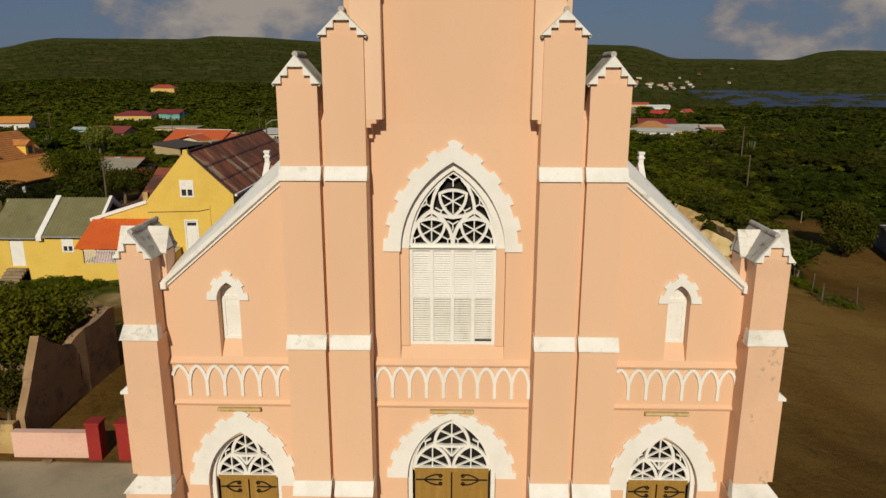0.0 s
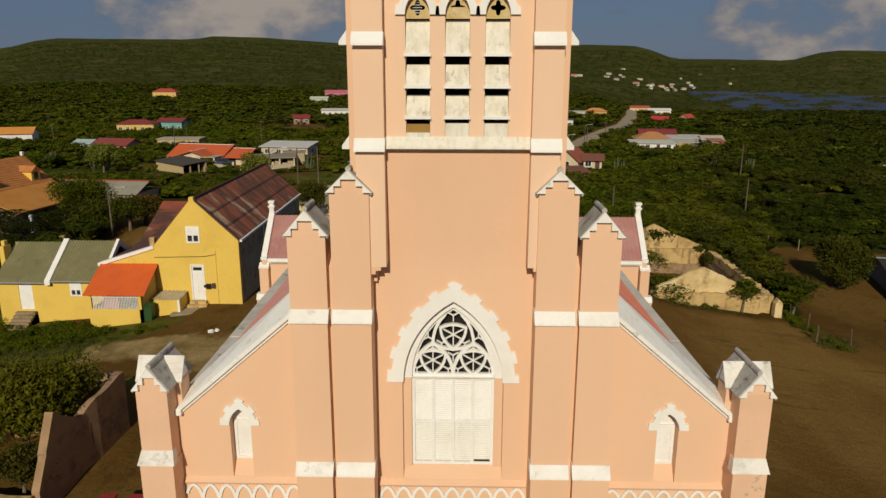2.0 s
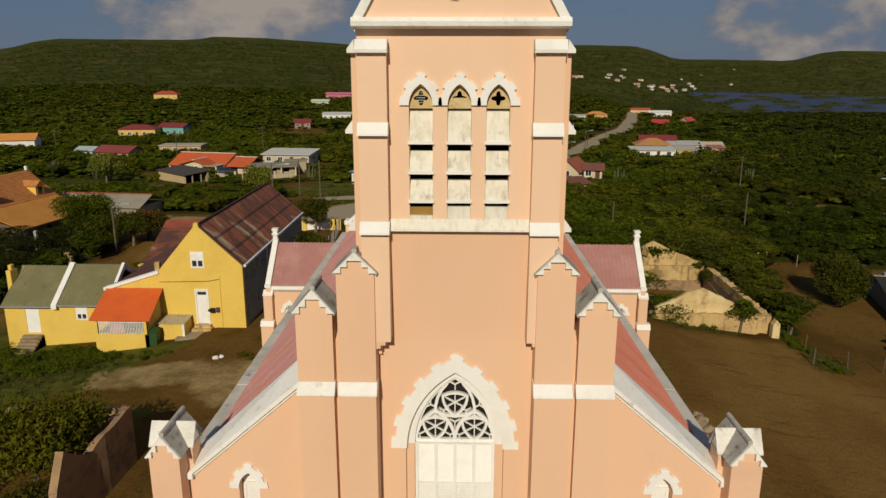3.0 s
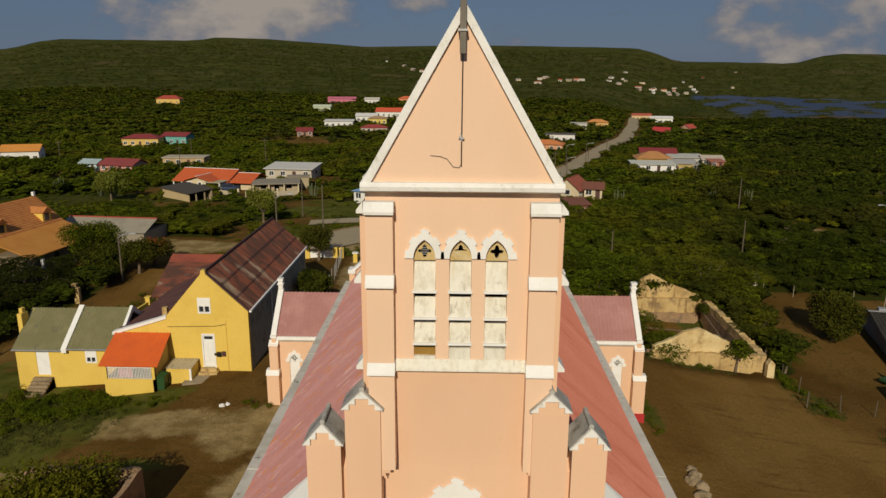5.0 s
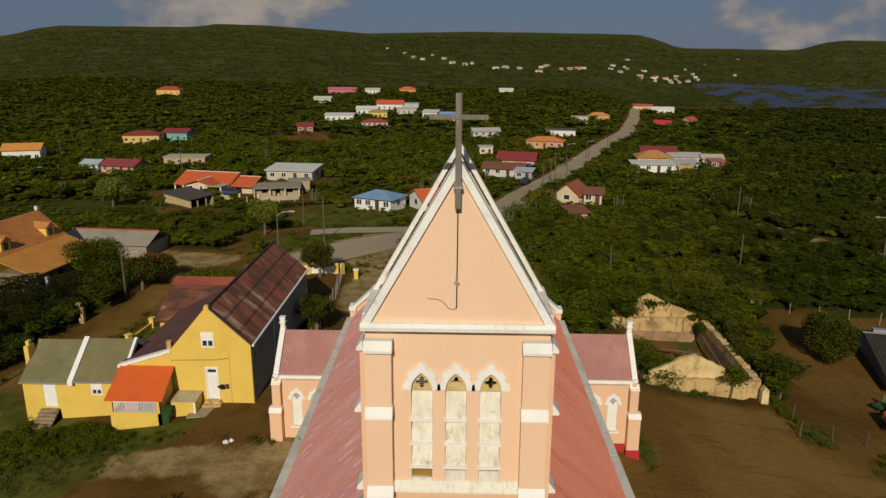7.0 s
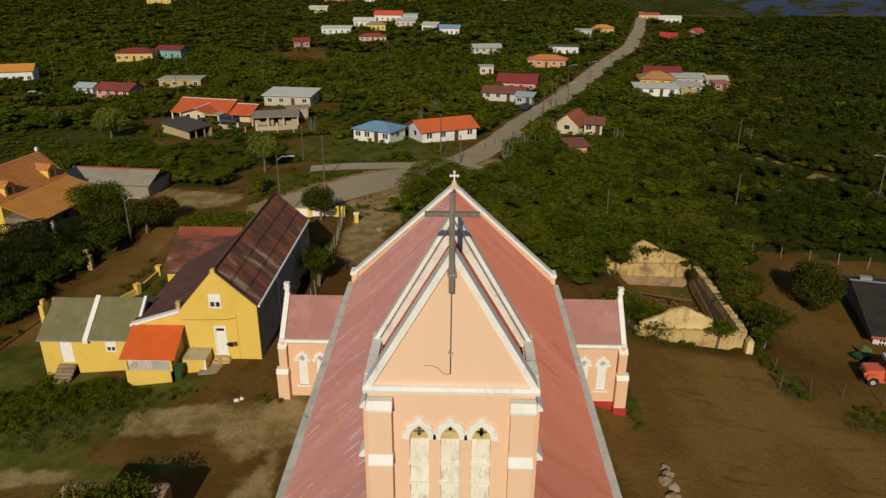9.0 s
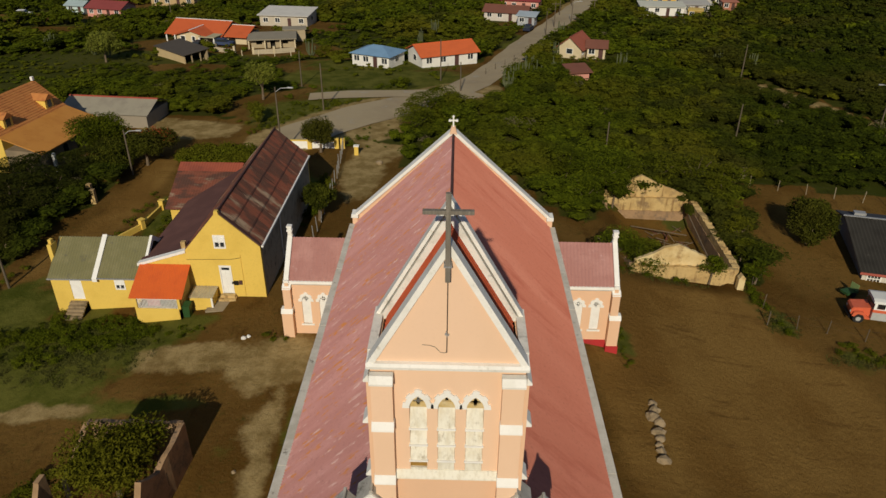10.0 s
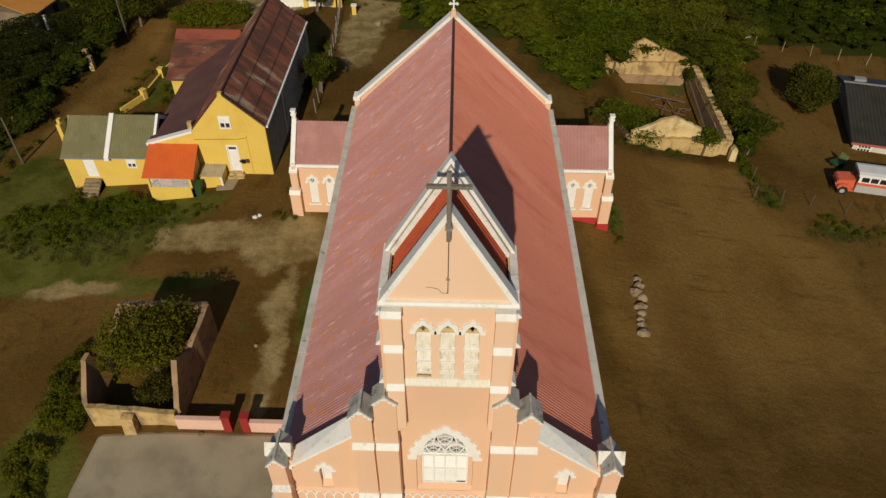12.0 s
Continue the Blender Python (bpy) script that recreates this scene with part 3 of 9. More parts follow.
cover[:, 1] = 1 - clear_of_bush(px, py)
grass_amount = np.zeros(nx * ny)
for spot in ((-31, 30, 9, 5), (-24, 33, 5, 3), (-21, 63, 6, 10), (-28, 45, 3, 10), (-26, 4, 4, 9), (-33, 40, 3, 6), (-10.6, 20, 0.9, 6), (-15.6, 17, 1.2, 3.5), (-34, 24, 9, 3), (-24, 22, 8, 1.6),
             (32, 41, 1.6, 3), (32, 52, 1.5, 12), (37, 35, 4, 1.6), (14, 33, 2.5, 3), (22, 47, 6, 0.8), (-20, 141, 32, 12), (-72, 168, 28, 8), (-20, 160, 26, 10), (14, 210, 8, 20), (-18, 124, 16, 12), (-5, 126, 12, 10), (-27, 106, 14, 12), (-36, 29, 9, 7), (-41, 35, 5, 10), (-36, 62, 3, 10)):
    grass_amount = np.maximum(grass_amount, 0.85 * blob(*spot))
cover[:, 0] = grass_amount
pale_amount = np.zeros(nx * ny)
for spot in ((-12.6, 14, 1.2, 6), (-13.4, 20, 1.6, 6), (-15.2, 27, 3.2, 4.5), (-13, 72, 4, 12), (-21, 28.0, 7, 2.0), (-12.0, 28, 1.8, 5), (-30, 22, 6, 0.8), (-10, 85, 5, 7), (-13, 96, 5, 8), (48, 300, 6, 60), (-14, 89, 4, 5), (-12, 82, 3, 4), (-54, 128, 14, 6)):
    pale_amount = np.maximum(pale_amount, 0.8 * blob(*spot))
pale_amount = np.maximum(pale_amount, 0.75 * (1 - smooth(2.0, 5.5, polyline_distance(PLAZA, px, py))))
pale_amount = np.maximum(pale_amount, 0.8 * (1 - smooth(1.0, 2.6, polyline_distance(TRACK, px, py))))
pale_amount = np.maximum(pale_amount, 0.9 * (1 - smooth(4.0, 8.5, polyline_distance(APRON, px, py))))
cover[:, 2] = pale_amount
# the graded field east of the nave
field = smooth(9.0, 12.5, px) * (1 - smooth(29, 35, px + 0.25 * (py - 30))) * (0.35 + 0.65 * smooth(6, 24, py)) * (1 - smooth(37, 44, py))
cover[:, 3] = np.maximum(np.maximum(field, 0.55 * blob(34, 16, 9, 22)), 0.8 * (1 - smooth(1.2, 3.6, polyline_distance(DIRT_TRACK, px, py))))
attr = ground.data.color_attributes.new("cover", "FLOAT_COLOR", "POINT")
attr.data.foreach_set("color", cover.ravel())

m_water, nt, bsdf = nodes_of("shallow salt water")
bsdf.inputs["Base Color"].default_value, bsdf.inputs["Roughness"].default_value = (0.008, 0.018, 0.05, 1), 0.35
bsdf.inputs["Specular IOR Level"].default_value = 0.10
bump_node(nt, bsdf, noise_node(nt, 0.6, 4.0), 0.15, 0.05)
water = raw("water", [(250, 640, -26.3), (1300, 640, -26.3), (1300, 1660, -26.3), (250, 1660, -26.3)], [(0, 1, 2, 3)], m_water)
tagged(water, "dark blue shallow salt pan", "water", kind="structure")


def ribbon(name, line, width, material, label, lift=0.12, step=3.0, grow=0.0):
    pts = []
    for (ax, ay), (bx, by) in zip(line, line[1:]):
        n = max(1, int(math.hypot(bx - ax, by - ay) / step))
        pts += [(ax + (bx - ax) * i / n, ay + (by - ay) * i / n) for i in range(n)]
    pts.append(line[-1])
    for _ in range(6):
        pts = [pts[0]] + [((a[0] + 2 * b[0] + c[0]) / 4, (a[1] + 2 * b[1] + c[1]) / 4) for a, b, c in zip(pts, pts[1:], pts[2:])] + [pts[-1]]
    verts, faces = [], []
    cuts = 4
    for i, (x, y) in enumerate(pts):
        a, b = pts[max(0, i - 1)], pts[min(len(pts) - 1, i + 1)]
        dx, dy = b[0] - a[0], b[1] - a[1]
        l = math.hypot(dx, dy)
        w = (width + grow * i) * (1 + 0.05 * math.sin(i * 1.7))
        for k in range(cuts + 1):
            s = (k / cuts - 0.5) * w
            qx, qy = x - dy / l * s, y + dx / l * s
            verts.append((qx, qy, ground_z(qx, qy) + lift))
        if i:
            r = (i - 1) * (cuts + 1)
            faces += [(r + k, r + k + 1, r + k + cuts + 2, r + k + cuts + 1) for k in range(cuts)]
    return tagged(raw(name, verts, faces, material), label, "road", kind="structure")


ribbon("road", ROAD, 6.0, M_ROAD, "pale worn asphalt village road", grow=0.012)
ribbon("road_apron", APRON, 9.0, M_ROAD, "wide pale road mouth by the gate", lift=0.09)
ribbon("side_road", LANE, 4.2, M_ROAD, "pale side lane joining the road", lift=0.17)
verts, faces = [], []
for j in range(31):
    y = -20 + 28.3 * j / 30
    x_west = np.interp(y, [-20, 3.4, 8.4], [-24.8, -23.3, -22.6])
    x_east = np.interp(y, [-20, 3.0, 8.0], [10, 10, 8.5])
    row = [(x_west + (x_east - x_west) * i / 30, y) for i in range(31)]
    verts += [(x, y, ground_z(x, y) - (0.3 if j in (0, 30) or i in (0, 30) else -0.07)) for i, (x, y) in enumerate(row)]
for j in range(30):
    faces += [(j * 31 + i, j * 31 + i + 1, j * 31 + i + 32, j * 31 + i + 31) for i in range(30)]
tagged(raw("forecourt_paving", verts, faces, M_CONCRETE), "grey worn concrete court before the church", "paving", kind="structure")

# ---- church ----
church = thing("church", "salmon-pink stucco church with white trim and red iron roof", "church")
BASE = -1.3
X0 = 0.04          # axis of the front
XT = 0.12          # axis of the belfry


def church_part(name, bm, material, label="", parent=None, smooth=False):
    return part(name, bm, material, parent or church, label, smooth)


# front wall with all its openings
wall_out = [(X0 - 7.05, BASE), (X0 - 7.05, 9.3), (X0 - 3.2, 12.62), (X0 - 2.2, 14.6), (X0 + 2.2, 14.6), (X0 + 3.2, 12.62), (X0 + 7.05, 9.3), (X0 + 7.05, BASE)]
holes = [opening(X0, 1.27, 7.42, 10.25, 2.15), opening(X0, 1.14, BASE + 0.4, 4.3, 1.58)]
for s in (-1, 1):
    holes.append(opening(X0 + s * 5.46, 0.27, 7.38, 9.02, 0.45))
    holes.append(opening(X0 + s * 5.38, 0.94, BASE + 0.4, 3.95, 1.42))
church_part("front_wall", plate(wall_out, holes, 0.0, 0.62), M_PINK, "smooth salmon stucco front wall with pointed openings")


def reuleaux(cx, cz, r, up=1):
    """Points of a curved triangle about a centre."""
    out = []
    corners = [(cx + r * math.cos(a), cz + up * r * math.sin(a)) for a in (math.radians(-90), math.radians(30), math.radians(150))]
    side = r * math.sqrt(3)
    for i in range(3):
        ox, oz = corners[i]
        (ax, az), (bx, bz) = corners[(i + 1) % 3], corners[(i + 2) % 3]
        a0, a1 = math.atan2(az - oz, ax - ox), math.atan2(bz - oz, bx - ox)
        d = (a1 - a0 + math.pi) % (2 * math.pi) - math.pi
        out += [(ox + side * math.cos(a0 + d * k / 6), oz + side * math.sin(a0 + d * k / 6)) for k in range(6)]
    return out + [out[0]]


def tracery(parent, cx, half, zs, rise, y0, y1, bold):
    """Plaster tracery: a head of curved triangles with spokes between ribs."""
    bm = bmesh.new()
    add_bar(bm, arc(cx, half, zs, rise, 12), bold * 1.3, y0, y1)
    add_bar(bm, [(cx - half, zs), (cx + half, zs)], bold * 1.2, y0, y1)
    centres = [(cx - half * 0.5, zs + rise * 0.215, half * 0.36, 1), (cx + half * 0.5, zs + rise * 0.215, half * 0.36, 1), (cx, zs + rise * 0.60, half * 0.36, 1)]
    for s in (-1, 1):
        add_bar(bm, arc(cx + s * half * 0.5, half * 0.5, zs, rise * 0.47, 8), bold * 1.15, y0, y1)
        add_bar(bm, [(cx + s * half * u, zs + rise * v) for u, v in ((0.5, 0.45), (0.49, 0.56), (0.44, 0.68), (0.34, 0.80), (0.2, 0.9))], bold, y0, y1)
    add_bar(bm, [(cx + half * u, zs + rise * v) for u, v in ((-0.5, 0.46), (-0.25, 0.405), (0, 0.385), (0.25, 0.405), (0.5, 0.46))], bold, y0, y1)
    add_bar(bm, [(cx, zs), (cx, zs + rise * 0.10)], bold * 1.1, y0, y1)
    for x, z, r, up in centres:
        add_bar(bm, reuleaux(x, z, r, up), bold * 0.85, y0, y1)
        for k in range(6):
            a = math.radians(30 + 60 * k)
            add_bar(bm, [(x, z), (x + r * 0.8 * math.cos(a), z + r * 0.8 * math.sin(a))], bold * 0.36, y0 + 0.02, y1 - 0.02)
    for dx, dz, turn_ in ((-0.9, 0.09, 30), (0.9, 0.09, 30), (-0.12, 0.08, 30), (0.12, 0.08, 30), (-0.5, 0.40, 90), (0.5, 0.40, 90), (0, 0.29, 30), (0, 0.88, 30), (-0.62, 0.56, 90), (0.62, 0.56, 90), (-0.28, 0.47, 30), (0.28, 0.47, 30)):
        x, z = cx + dx * half, zs + dz * rise
        for k in range(3):
            a = math.radians(turn_ + 120 * k)
            add_bar(bm, [(x, z), (x + half * 0.15 * math.cos(a), z + half * 0.15 * math.sin(a))], bold * 0.36, y0 + 0.02, y1 - 0.02)
    return part("tracery", bm, M_PAINTWHITE, parent, "white plaster tracery")


def door_tracery(parent, cx, half, zs, rise, y0, y1, bold):
    """Three pointed panels with six spokes each, and small forked bars between."""
    bm = bmesh.new()
    add_bar(bm, arc(cx, half, zs, rise, 12), bold * 1.1, y0, y1)
    add_bar(bm, [(cx - half, zs), (cx + half, zs)], bold, y0, y1)
    panels = []
    for s in (-1, 1):
        c, h2, r2 = cx + s * half * 0.5, half * 0.46, rise * 0.47
        add_bar(bm, arc(c, h2, zs, r2, 8), bold, y0, y1)
        panels.append((c, h2, zs, r2))
    zb, h2, r2 = zs + rise * 0.50, half * 0.44, rise * 0.47
    add_bar(bm, arc(cx, h2, zb, r2, 8), bold, y0, y1)
    add_bar(bm, [(cx - half * 0.50, zb - rise * 0.01), (cx - half * 0.2, zb - rise * 0.045), (cx + half * 0.2, zb - rise * 0.045), (cx + half * 0.50, zb - rise * 0.01)], bold * 0.9, y0, y1)
    panels.append((cx, h2, zb, r2))
    for c, h2, z0, r2 in panels:
        zc = z0 + r2 * 0.36
        for px_, pz in ((c, z0 + r2), (c, z0), (c - h2 * 0.95, z0 + 0.03), (c + h2 * 0.95, z0 + 0.03), (c - h2 * 0.78, z0 + r2 * 0.60), (c + h2 * 0.78, z0 + r2 * 0.60)):
            add_bar(bm, [(c, zc), (px_, pz)], bold * 0.42, y0 + 0.02, y1 - 0.02)
    for s in (-1, 1):
        add_bar(bm, [(cx, zs + rise * 0.26), (cx + s * half * 0.12, zs + rise * 0.36), (cx + s * half * 0.24, zs + rise * 0.46)], bold * 0.6, y0, y1)
        x, z = cx + s * half * 0.68, zs + rise * 0.54
        for a in (30, 150, 270):
            add_bar(bm, [(x, z), (x + half * 0.16 * math.cos(radians(a)), z + half * 0.16 * math.sin(radians(a)))], bold * 0.4, y0 + 0.02, y1 - 0.02)
    add_bar(bm, [(cx, zs + rise * 0.26), (cx, zs + rise * 0.45)], bold * 0.4, y0 + 0.02, y1 - 0.02)
    return part("tracery", bm, M_PAINTWHITE, parent, "white plaster tracery")


# great window
great = church_part("window", plate(opening(X0, 1.28, 10.26, 10.27, 2.14), [opening(X0, 1.04, 10.262, 10.28, 1.86)], 0.14, 0.30), M_PAINTWHITE, "tall pointed window with white tracery and shutters")
part("surround", plate(toothed(X0, 1.24, 10.22, 2.13, 0.31, 0.10, 10), [], -0.05, 0.03), M_WHITE, great, "white stepped stucco surround")
tracery(great, X0, 1.02, 10.30, 1.80, 0.24, 0.34, 0.075)
# Black sheet in place of the unlit room behind the window.
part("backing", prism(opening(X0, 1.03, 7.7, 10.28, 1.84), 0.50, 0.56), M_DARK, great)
part("sill", prism([(0.0, 7.422), (0.30, 7.422), (0.30, 7.77), (0.22, 7.77)], X0 - 1.27, X0 + 1.27, "x"), M_PINK, great)
for s in (-1, 1):
    part("jamb", box(*sorted((X0 + s * 1.05, X0 + s * 1.262)), 0.14, 0.40, 7.77, 10.255), M_PINK, great)
part("frame", plate([(X0 - 1.05, 7.77), (X0 - 1.05, 10.26), (X0 + 1.05, 10.26), (X0 + 1.05, 7.77)], [[(X0 - 0.97 + k * 0.505, 7.85), (X0 - 0.97 + k * 0.505, 10.18), (X0 - 0.545 + k * 0.505, 10.18), (X0 - 0.545 + k * 0.505, 7.85)] for k in range(4)], 0.24, 0.34), M_PAINTWHITE, great)
for k in range(4):
    for row, (za, zb) in enumerate(((7.85, 8.98), (9.02, 10.19))):
        bm = bmesh.new()
        xa = X0 - 0.975 + k * 0.505
        count = 19 if row == 0 else 20
        for i in range(count):
            z = za + (zb - za) * (i + 0.5) / count
            lean, y, up = (0.024, 0.30, 0.0115) if row == 0 else (0.018, 0.295, 0.0195)
            add_prism(bm, [(y - lean, z - up), (y - lean + 0.008, z - up - 0.003), (y + lean, z + up * 0.8), (y + lean - 0.008, z + up)], xa, xa + 0.46, "x")
        part("louvre_shutter", bm, M_PAINTWHITE, great, "white louvred shutter leaf")
        # Added pale board, there to lighten the gaps between the slats.
        part("back_board", box(xa, xa + 0.46, 0.345, 0.36, za, zb), M_LOUVRE, great)
        if row == 0:
            part("rail", box(xa - 0.01, xa + 0.47, 0.262, 0.33, 8.975, 9.045), M_PAINTWHITE, great)
        if k == 3 and row == 0:
            # Black strip laid over the slats to paint a shaded gap.
            part("broken_slat_gap", box(xa + 0.02, xa + 0.43, 0.255, 0.275, 7.86, 7.90), M_DARK, great)

# small niches
for s in (-1, 1):
    cx = X0 + s * 5.46
    niche = church_part("niche", prism(opening(cx, 0.28, 7.80, 9.02, 0.46), 0.30, 0.36), M_STAINWHITE, "small blind pointed niche with white panel")
    part("surround", plate(toothed(cx, 0.27, 8.97, 0.45, 0.165, 0.075, 4), [], -0.05, 0.03), M_WHITE, niche)
    part("panel", plate([(cx - 0.24, 7.86), (cx - 0.24, 8.98), (cx + 0.24, 8.98), (cx + 0.24, 7.86)], [[(cx - 0.17, 7.93), (cx - 0.17, 8.90), (cx + 0.17, 8.90), (cx + 0.17, 7.93)]], 0.25, 0.305), M_PAINTWHITE, niche)
    part("panel_ground", box(cx - 0.18, cx + 0.18, 0.275, 0.3, 7.92, 8.91), M_PAINTWHITE, niche)
    part("sill", prism([(0.0, 7.382), (0.36, 7.382), (0.36, 7.86), (0.28, 7.86)], cx - 0.268, cx + 0.268, "x"), M_PINK, niche)

# blind arcades above the doors
for xa, xb, first, pitch in ((X0 - 1.9, X0 + 1.9, X0 - 1.9, 0.4222), (X0 - 6.98, X0 - 4.0, X0 - 4.36 - 6 * 0.44, 0.44), (X0 + 4.0, X0 + 6.98, X0 + 4.36, 0.44)):
    arcade = church_part("blind_arcade", box(xa, xb, -0.04, 0.02, 6.28, 7.30), M_PINK, "pink parapet band with white pointed ribs")
    part("moulding", prism([(-0.13, 7.36), (0.01, 7.48), (0.01, 7.30), (-0.10, 7.30)], xa, xb, "x"), M_PINK, arcade)
    part("moulding", prism([(-0.12, 6.26), (0.01, 6.38), (0.01, 6.18), (-0.09, 6.20)], xa, xb, "x"), M_PINK, arcade)
    for k in range(-1, 11):
        c = first + pitch * k
        bm = bmesh.new()
        if xa - 0.01 <= c <= xb + 0.01:
            add_bar(bm, [(c, 6.46), (c, 6.95)], 0.075, -0.09, -0.03)
        for s in (-1, 1):
            rib = [(c + s * pitch * u, z) for u, z in ((0.02, 6.88), (0.07, 7.0), (0.15, 7.10), (0.28, 7.20), (0.5, 7.28))]
            rib = [p for p in rib if xa <= p[0] <= xb + 0.02]
            if len(rib) > 1:
                add_bar(bm, rib, 0.075, -0.09, -0.03)
        if len(bm.verts):
            part("rib", bm, M_WHITE, arcade)
        else:
            bm.free()


# doors
def portal(cx, half, zs, rise, trim, teeth, crown=1.3):
    d = church_part("door", plate(opening(cx, half - 0.01, BASE + 0.4, zs, rise), [opening(cx, half - 0.12, BASE + 0.41, zs, rise * 0.92)], 0.16, 0.30), M_WHITE, "pointed portal with golden wooden doors and white tracery")
    part("surround", plate(toothed(cx, half - 0.01, zs - 0.10, rise + 0.14, trim, 0.09, teeth, crown), [], -0.06, 0.03), M_WHITE, d, "white stepped stucco surround")
    door_tracery(d, cx, half - 0.14, zs + 0.0, rise * 0.92, 0.24, 0.34, 0.078)
    # Darkness behind the tracery is this black sheet.
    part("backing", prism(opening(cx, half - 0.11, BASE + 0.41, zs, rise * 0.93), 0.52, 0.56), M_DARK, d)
    part("lintel", box(cx - half + 0.17, cx + half - 0.17, 0.22, 0.36, zs - 0.1, zs + 0.02), M_DOOR, d)
    for s in (-1, 1):
        xa, xb = sorted((cx + s * 0.02, cx + s * (half - 0.18)))
        leaf = part("door_leaf", box(xa, xb, 0.30, 0.36, BASE + 0.45, zs - 0.1), M_DOOR, d, "golden varnished door leaf")
        for z in (zs - 0.36, zs - 2.2):
            bm = bmesh.new()
            add_bar(bm, [(cx + s * (half - 0.2), z), (cx + s * half * 0.22, z)], 0.028, 0.27, 0.31)
            for up in (-1, 1):
                curl = [(cx + s * half * (0.62 - 0.40 * u), z + up * (0.02 + 0.13 * math.sin(u * 2.2))) for u in (0, 0.2, 0.4, 0.6, 0.8, 1.0)]
                ex, ez = curl[-1]
                curl += [(ex + s * 0.055 * (1 - math.cos(a)) * (1 - a / 12), ez - up * 0.055 * math.sin(a) * (1 - a / 12)) for a in (0.7, 1.4, 2.1, 2.8, 3.6, 4.4, 5.2)]
                add_bar(bm, curl, 0.024, 0.27, 0.31)
            part("strap_hinge", bm, M_IRON, d, "black iron scroll hinge")


portal(X0, 1.14, 4.30, 1.52, 0.44, 10, 0.35)
for s in (-1, 1):
    portal(X0 + s * 5.38, 0.94, 4.02, 1.38, 0.40, 8)
for x in (X0 - 5.36, X0, X0 + 5.36):
    lampbox = church_part("strip_lamp", box(x - 0.55, x + 0.55, -0.16, -0.02, 6.07, 6.14, bevel=0.02), M_HEADWOOD, "beige strip lamp over the door")


def stepped_gable(parent, xa, xb, z, y, tall):
    """White stepped edge of a small gable cap."""
    c, h = (xa + xb) / 2, (xb - xa) / 2
    o = 0.07
    poly = [(xa - o, z - 0.05), (c, z + tall), (xb + o, z - 0.05), (xb - h * 0.28, z - 0.05), (xb - h * 0.28, z + tall * 0.22), (xb - h * 0.62, z + tall * 0.22), (xb - h * 0.62, z + tall * 0.56), (xa + h * 0.62, z + tall * 0.56),
            (xa + h * 0.62, z + tall * 0.22), (xa + h * 0.28, z + tall * 0.22), (xa + h * 0.28, z - 0.05)]
    return part("stepped_gable", prism(poly, y - 0.09, y + 0.06), M_STAINWHITE, parent, "white stepped gable edge")


def cap(parent, xa, xb, z, ya, yb, tall):
    c, o = (xa + xb) / 2, 0.09
    part("cap_core", prism([(xa + 0.004, z - 0.05), (c, z + tall - 0.1), (xb - 0.004, z - 0.05)], ya + 0.004, yb), M_PINK, parent)
    bm = bmesh.new()
    for s, e in ((-1, xa), (1, xb)):
        q = [(e + s * o, z - 0.06), (c, z + tall + 0.03), (c, z + tall - 0.06), (e + s * o * 0.6, z - 0.12)]
        add_prism(bm, q, ya - 0.04, yb)
    part("cap_slab", bm, M_GREYCAP, parent, "grey weathered cap slabs")
    part("ridge_roll", rod(bmesh.new(), (c, ya - 0.02, z + tall + 0.03), (c, yb, z + tall + 0.03), 0.065), M_GREYCAP, parent)
    stepped_gable(parent, xa, xb, z, ya, tall)


def buttress(xa, xb, top, yb, tall, label):
    steps = [(BASE, 4.42, -0.98), (4.42, 8.20, -0.83), (8.20, 12.16, -0.70), (12.16, top, -0.58)]
    b = church_part("buttress", add_box(bmesh.new(), xa, xb, steps[0][2], 0.02, steps[0][0], steps[0][1] - 0.13), M_PINK, label)
    for (z0, z1, y), (_, _, below) in zip(steps[1:], steps):
        part("shaft", box(xa, xb, y, 0.02 if z1 < top else yb, z0 - 0.13, z1 - (0.13 if z1 < top else 0)), M_PINK, b)
        o = 0.022
        part("weathering", prism([(below - 0.06, z0 - 0.15), (below - 0.05, z0 - 0.10), (y - 0.005, z0 + 0.15), (y + 0.3, z0 + 0.15), (y + 0.3, z0 - 0.15)], xa - o, xb + o, "x"), M_STAINWHITE, b, "white stained sloping weathering")
    cap(b, xa, xb, top, -0.58, yb, tall)
    return b


for s in (-1, 1):
    xa, xb = sorted((X0 + s * 3.86, X0 + s * 2.965))
    buttress(xa, xb, 14.16, 0.36, 0.54, "outer stepped pink buttress with grey gabled cap")
    xa, xb = sorted((X0 + s * 2.84, X0 + s * 1.93))
    buttress(xa, xb, 15.17, 0.25, 0.45, "inner stepped pink buttress with white gabled cap")
    # the narrow slot between the two, closed a hand's width behind their faces
    xa, xb = sorted((X0 + s * 2.964, X0 + s * 2.841))
    for za, zb, y in ((BASE, 8.2, -0.58), (8.2, 12.16, -0.46), (12.16, 13.3, -0.34)):
        church_part("slot_wall", prism([(y, za), (y, zb), (y + 0.3, zb + 0.22), (0.01, zb + 0.22), (0.01, za)], xa, xb, "x"), M_PINK)

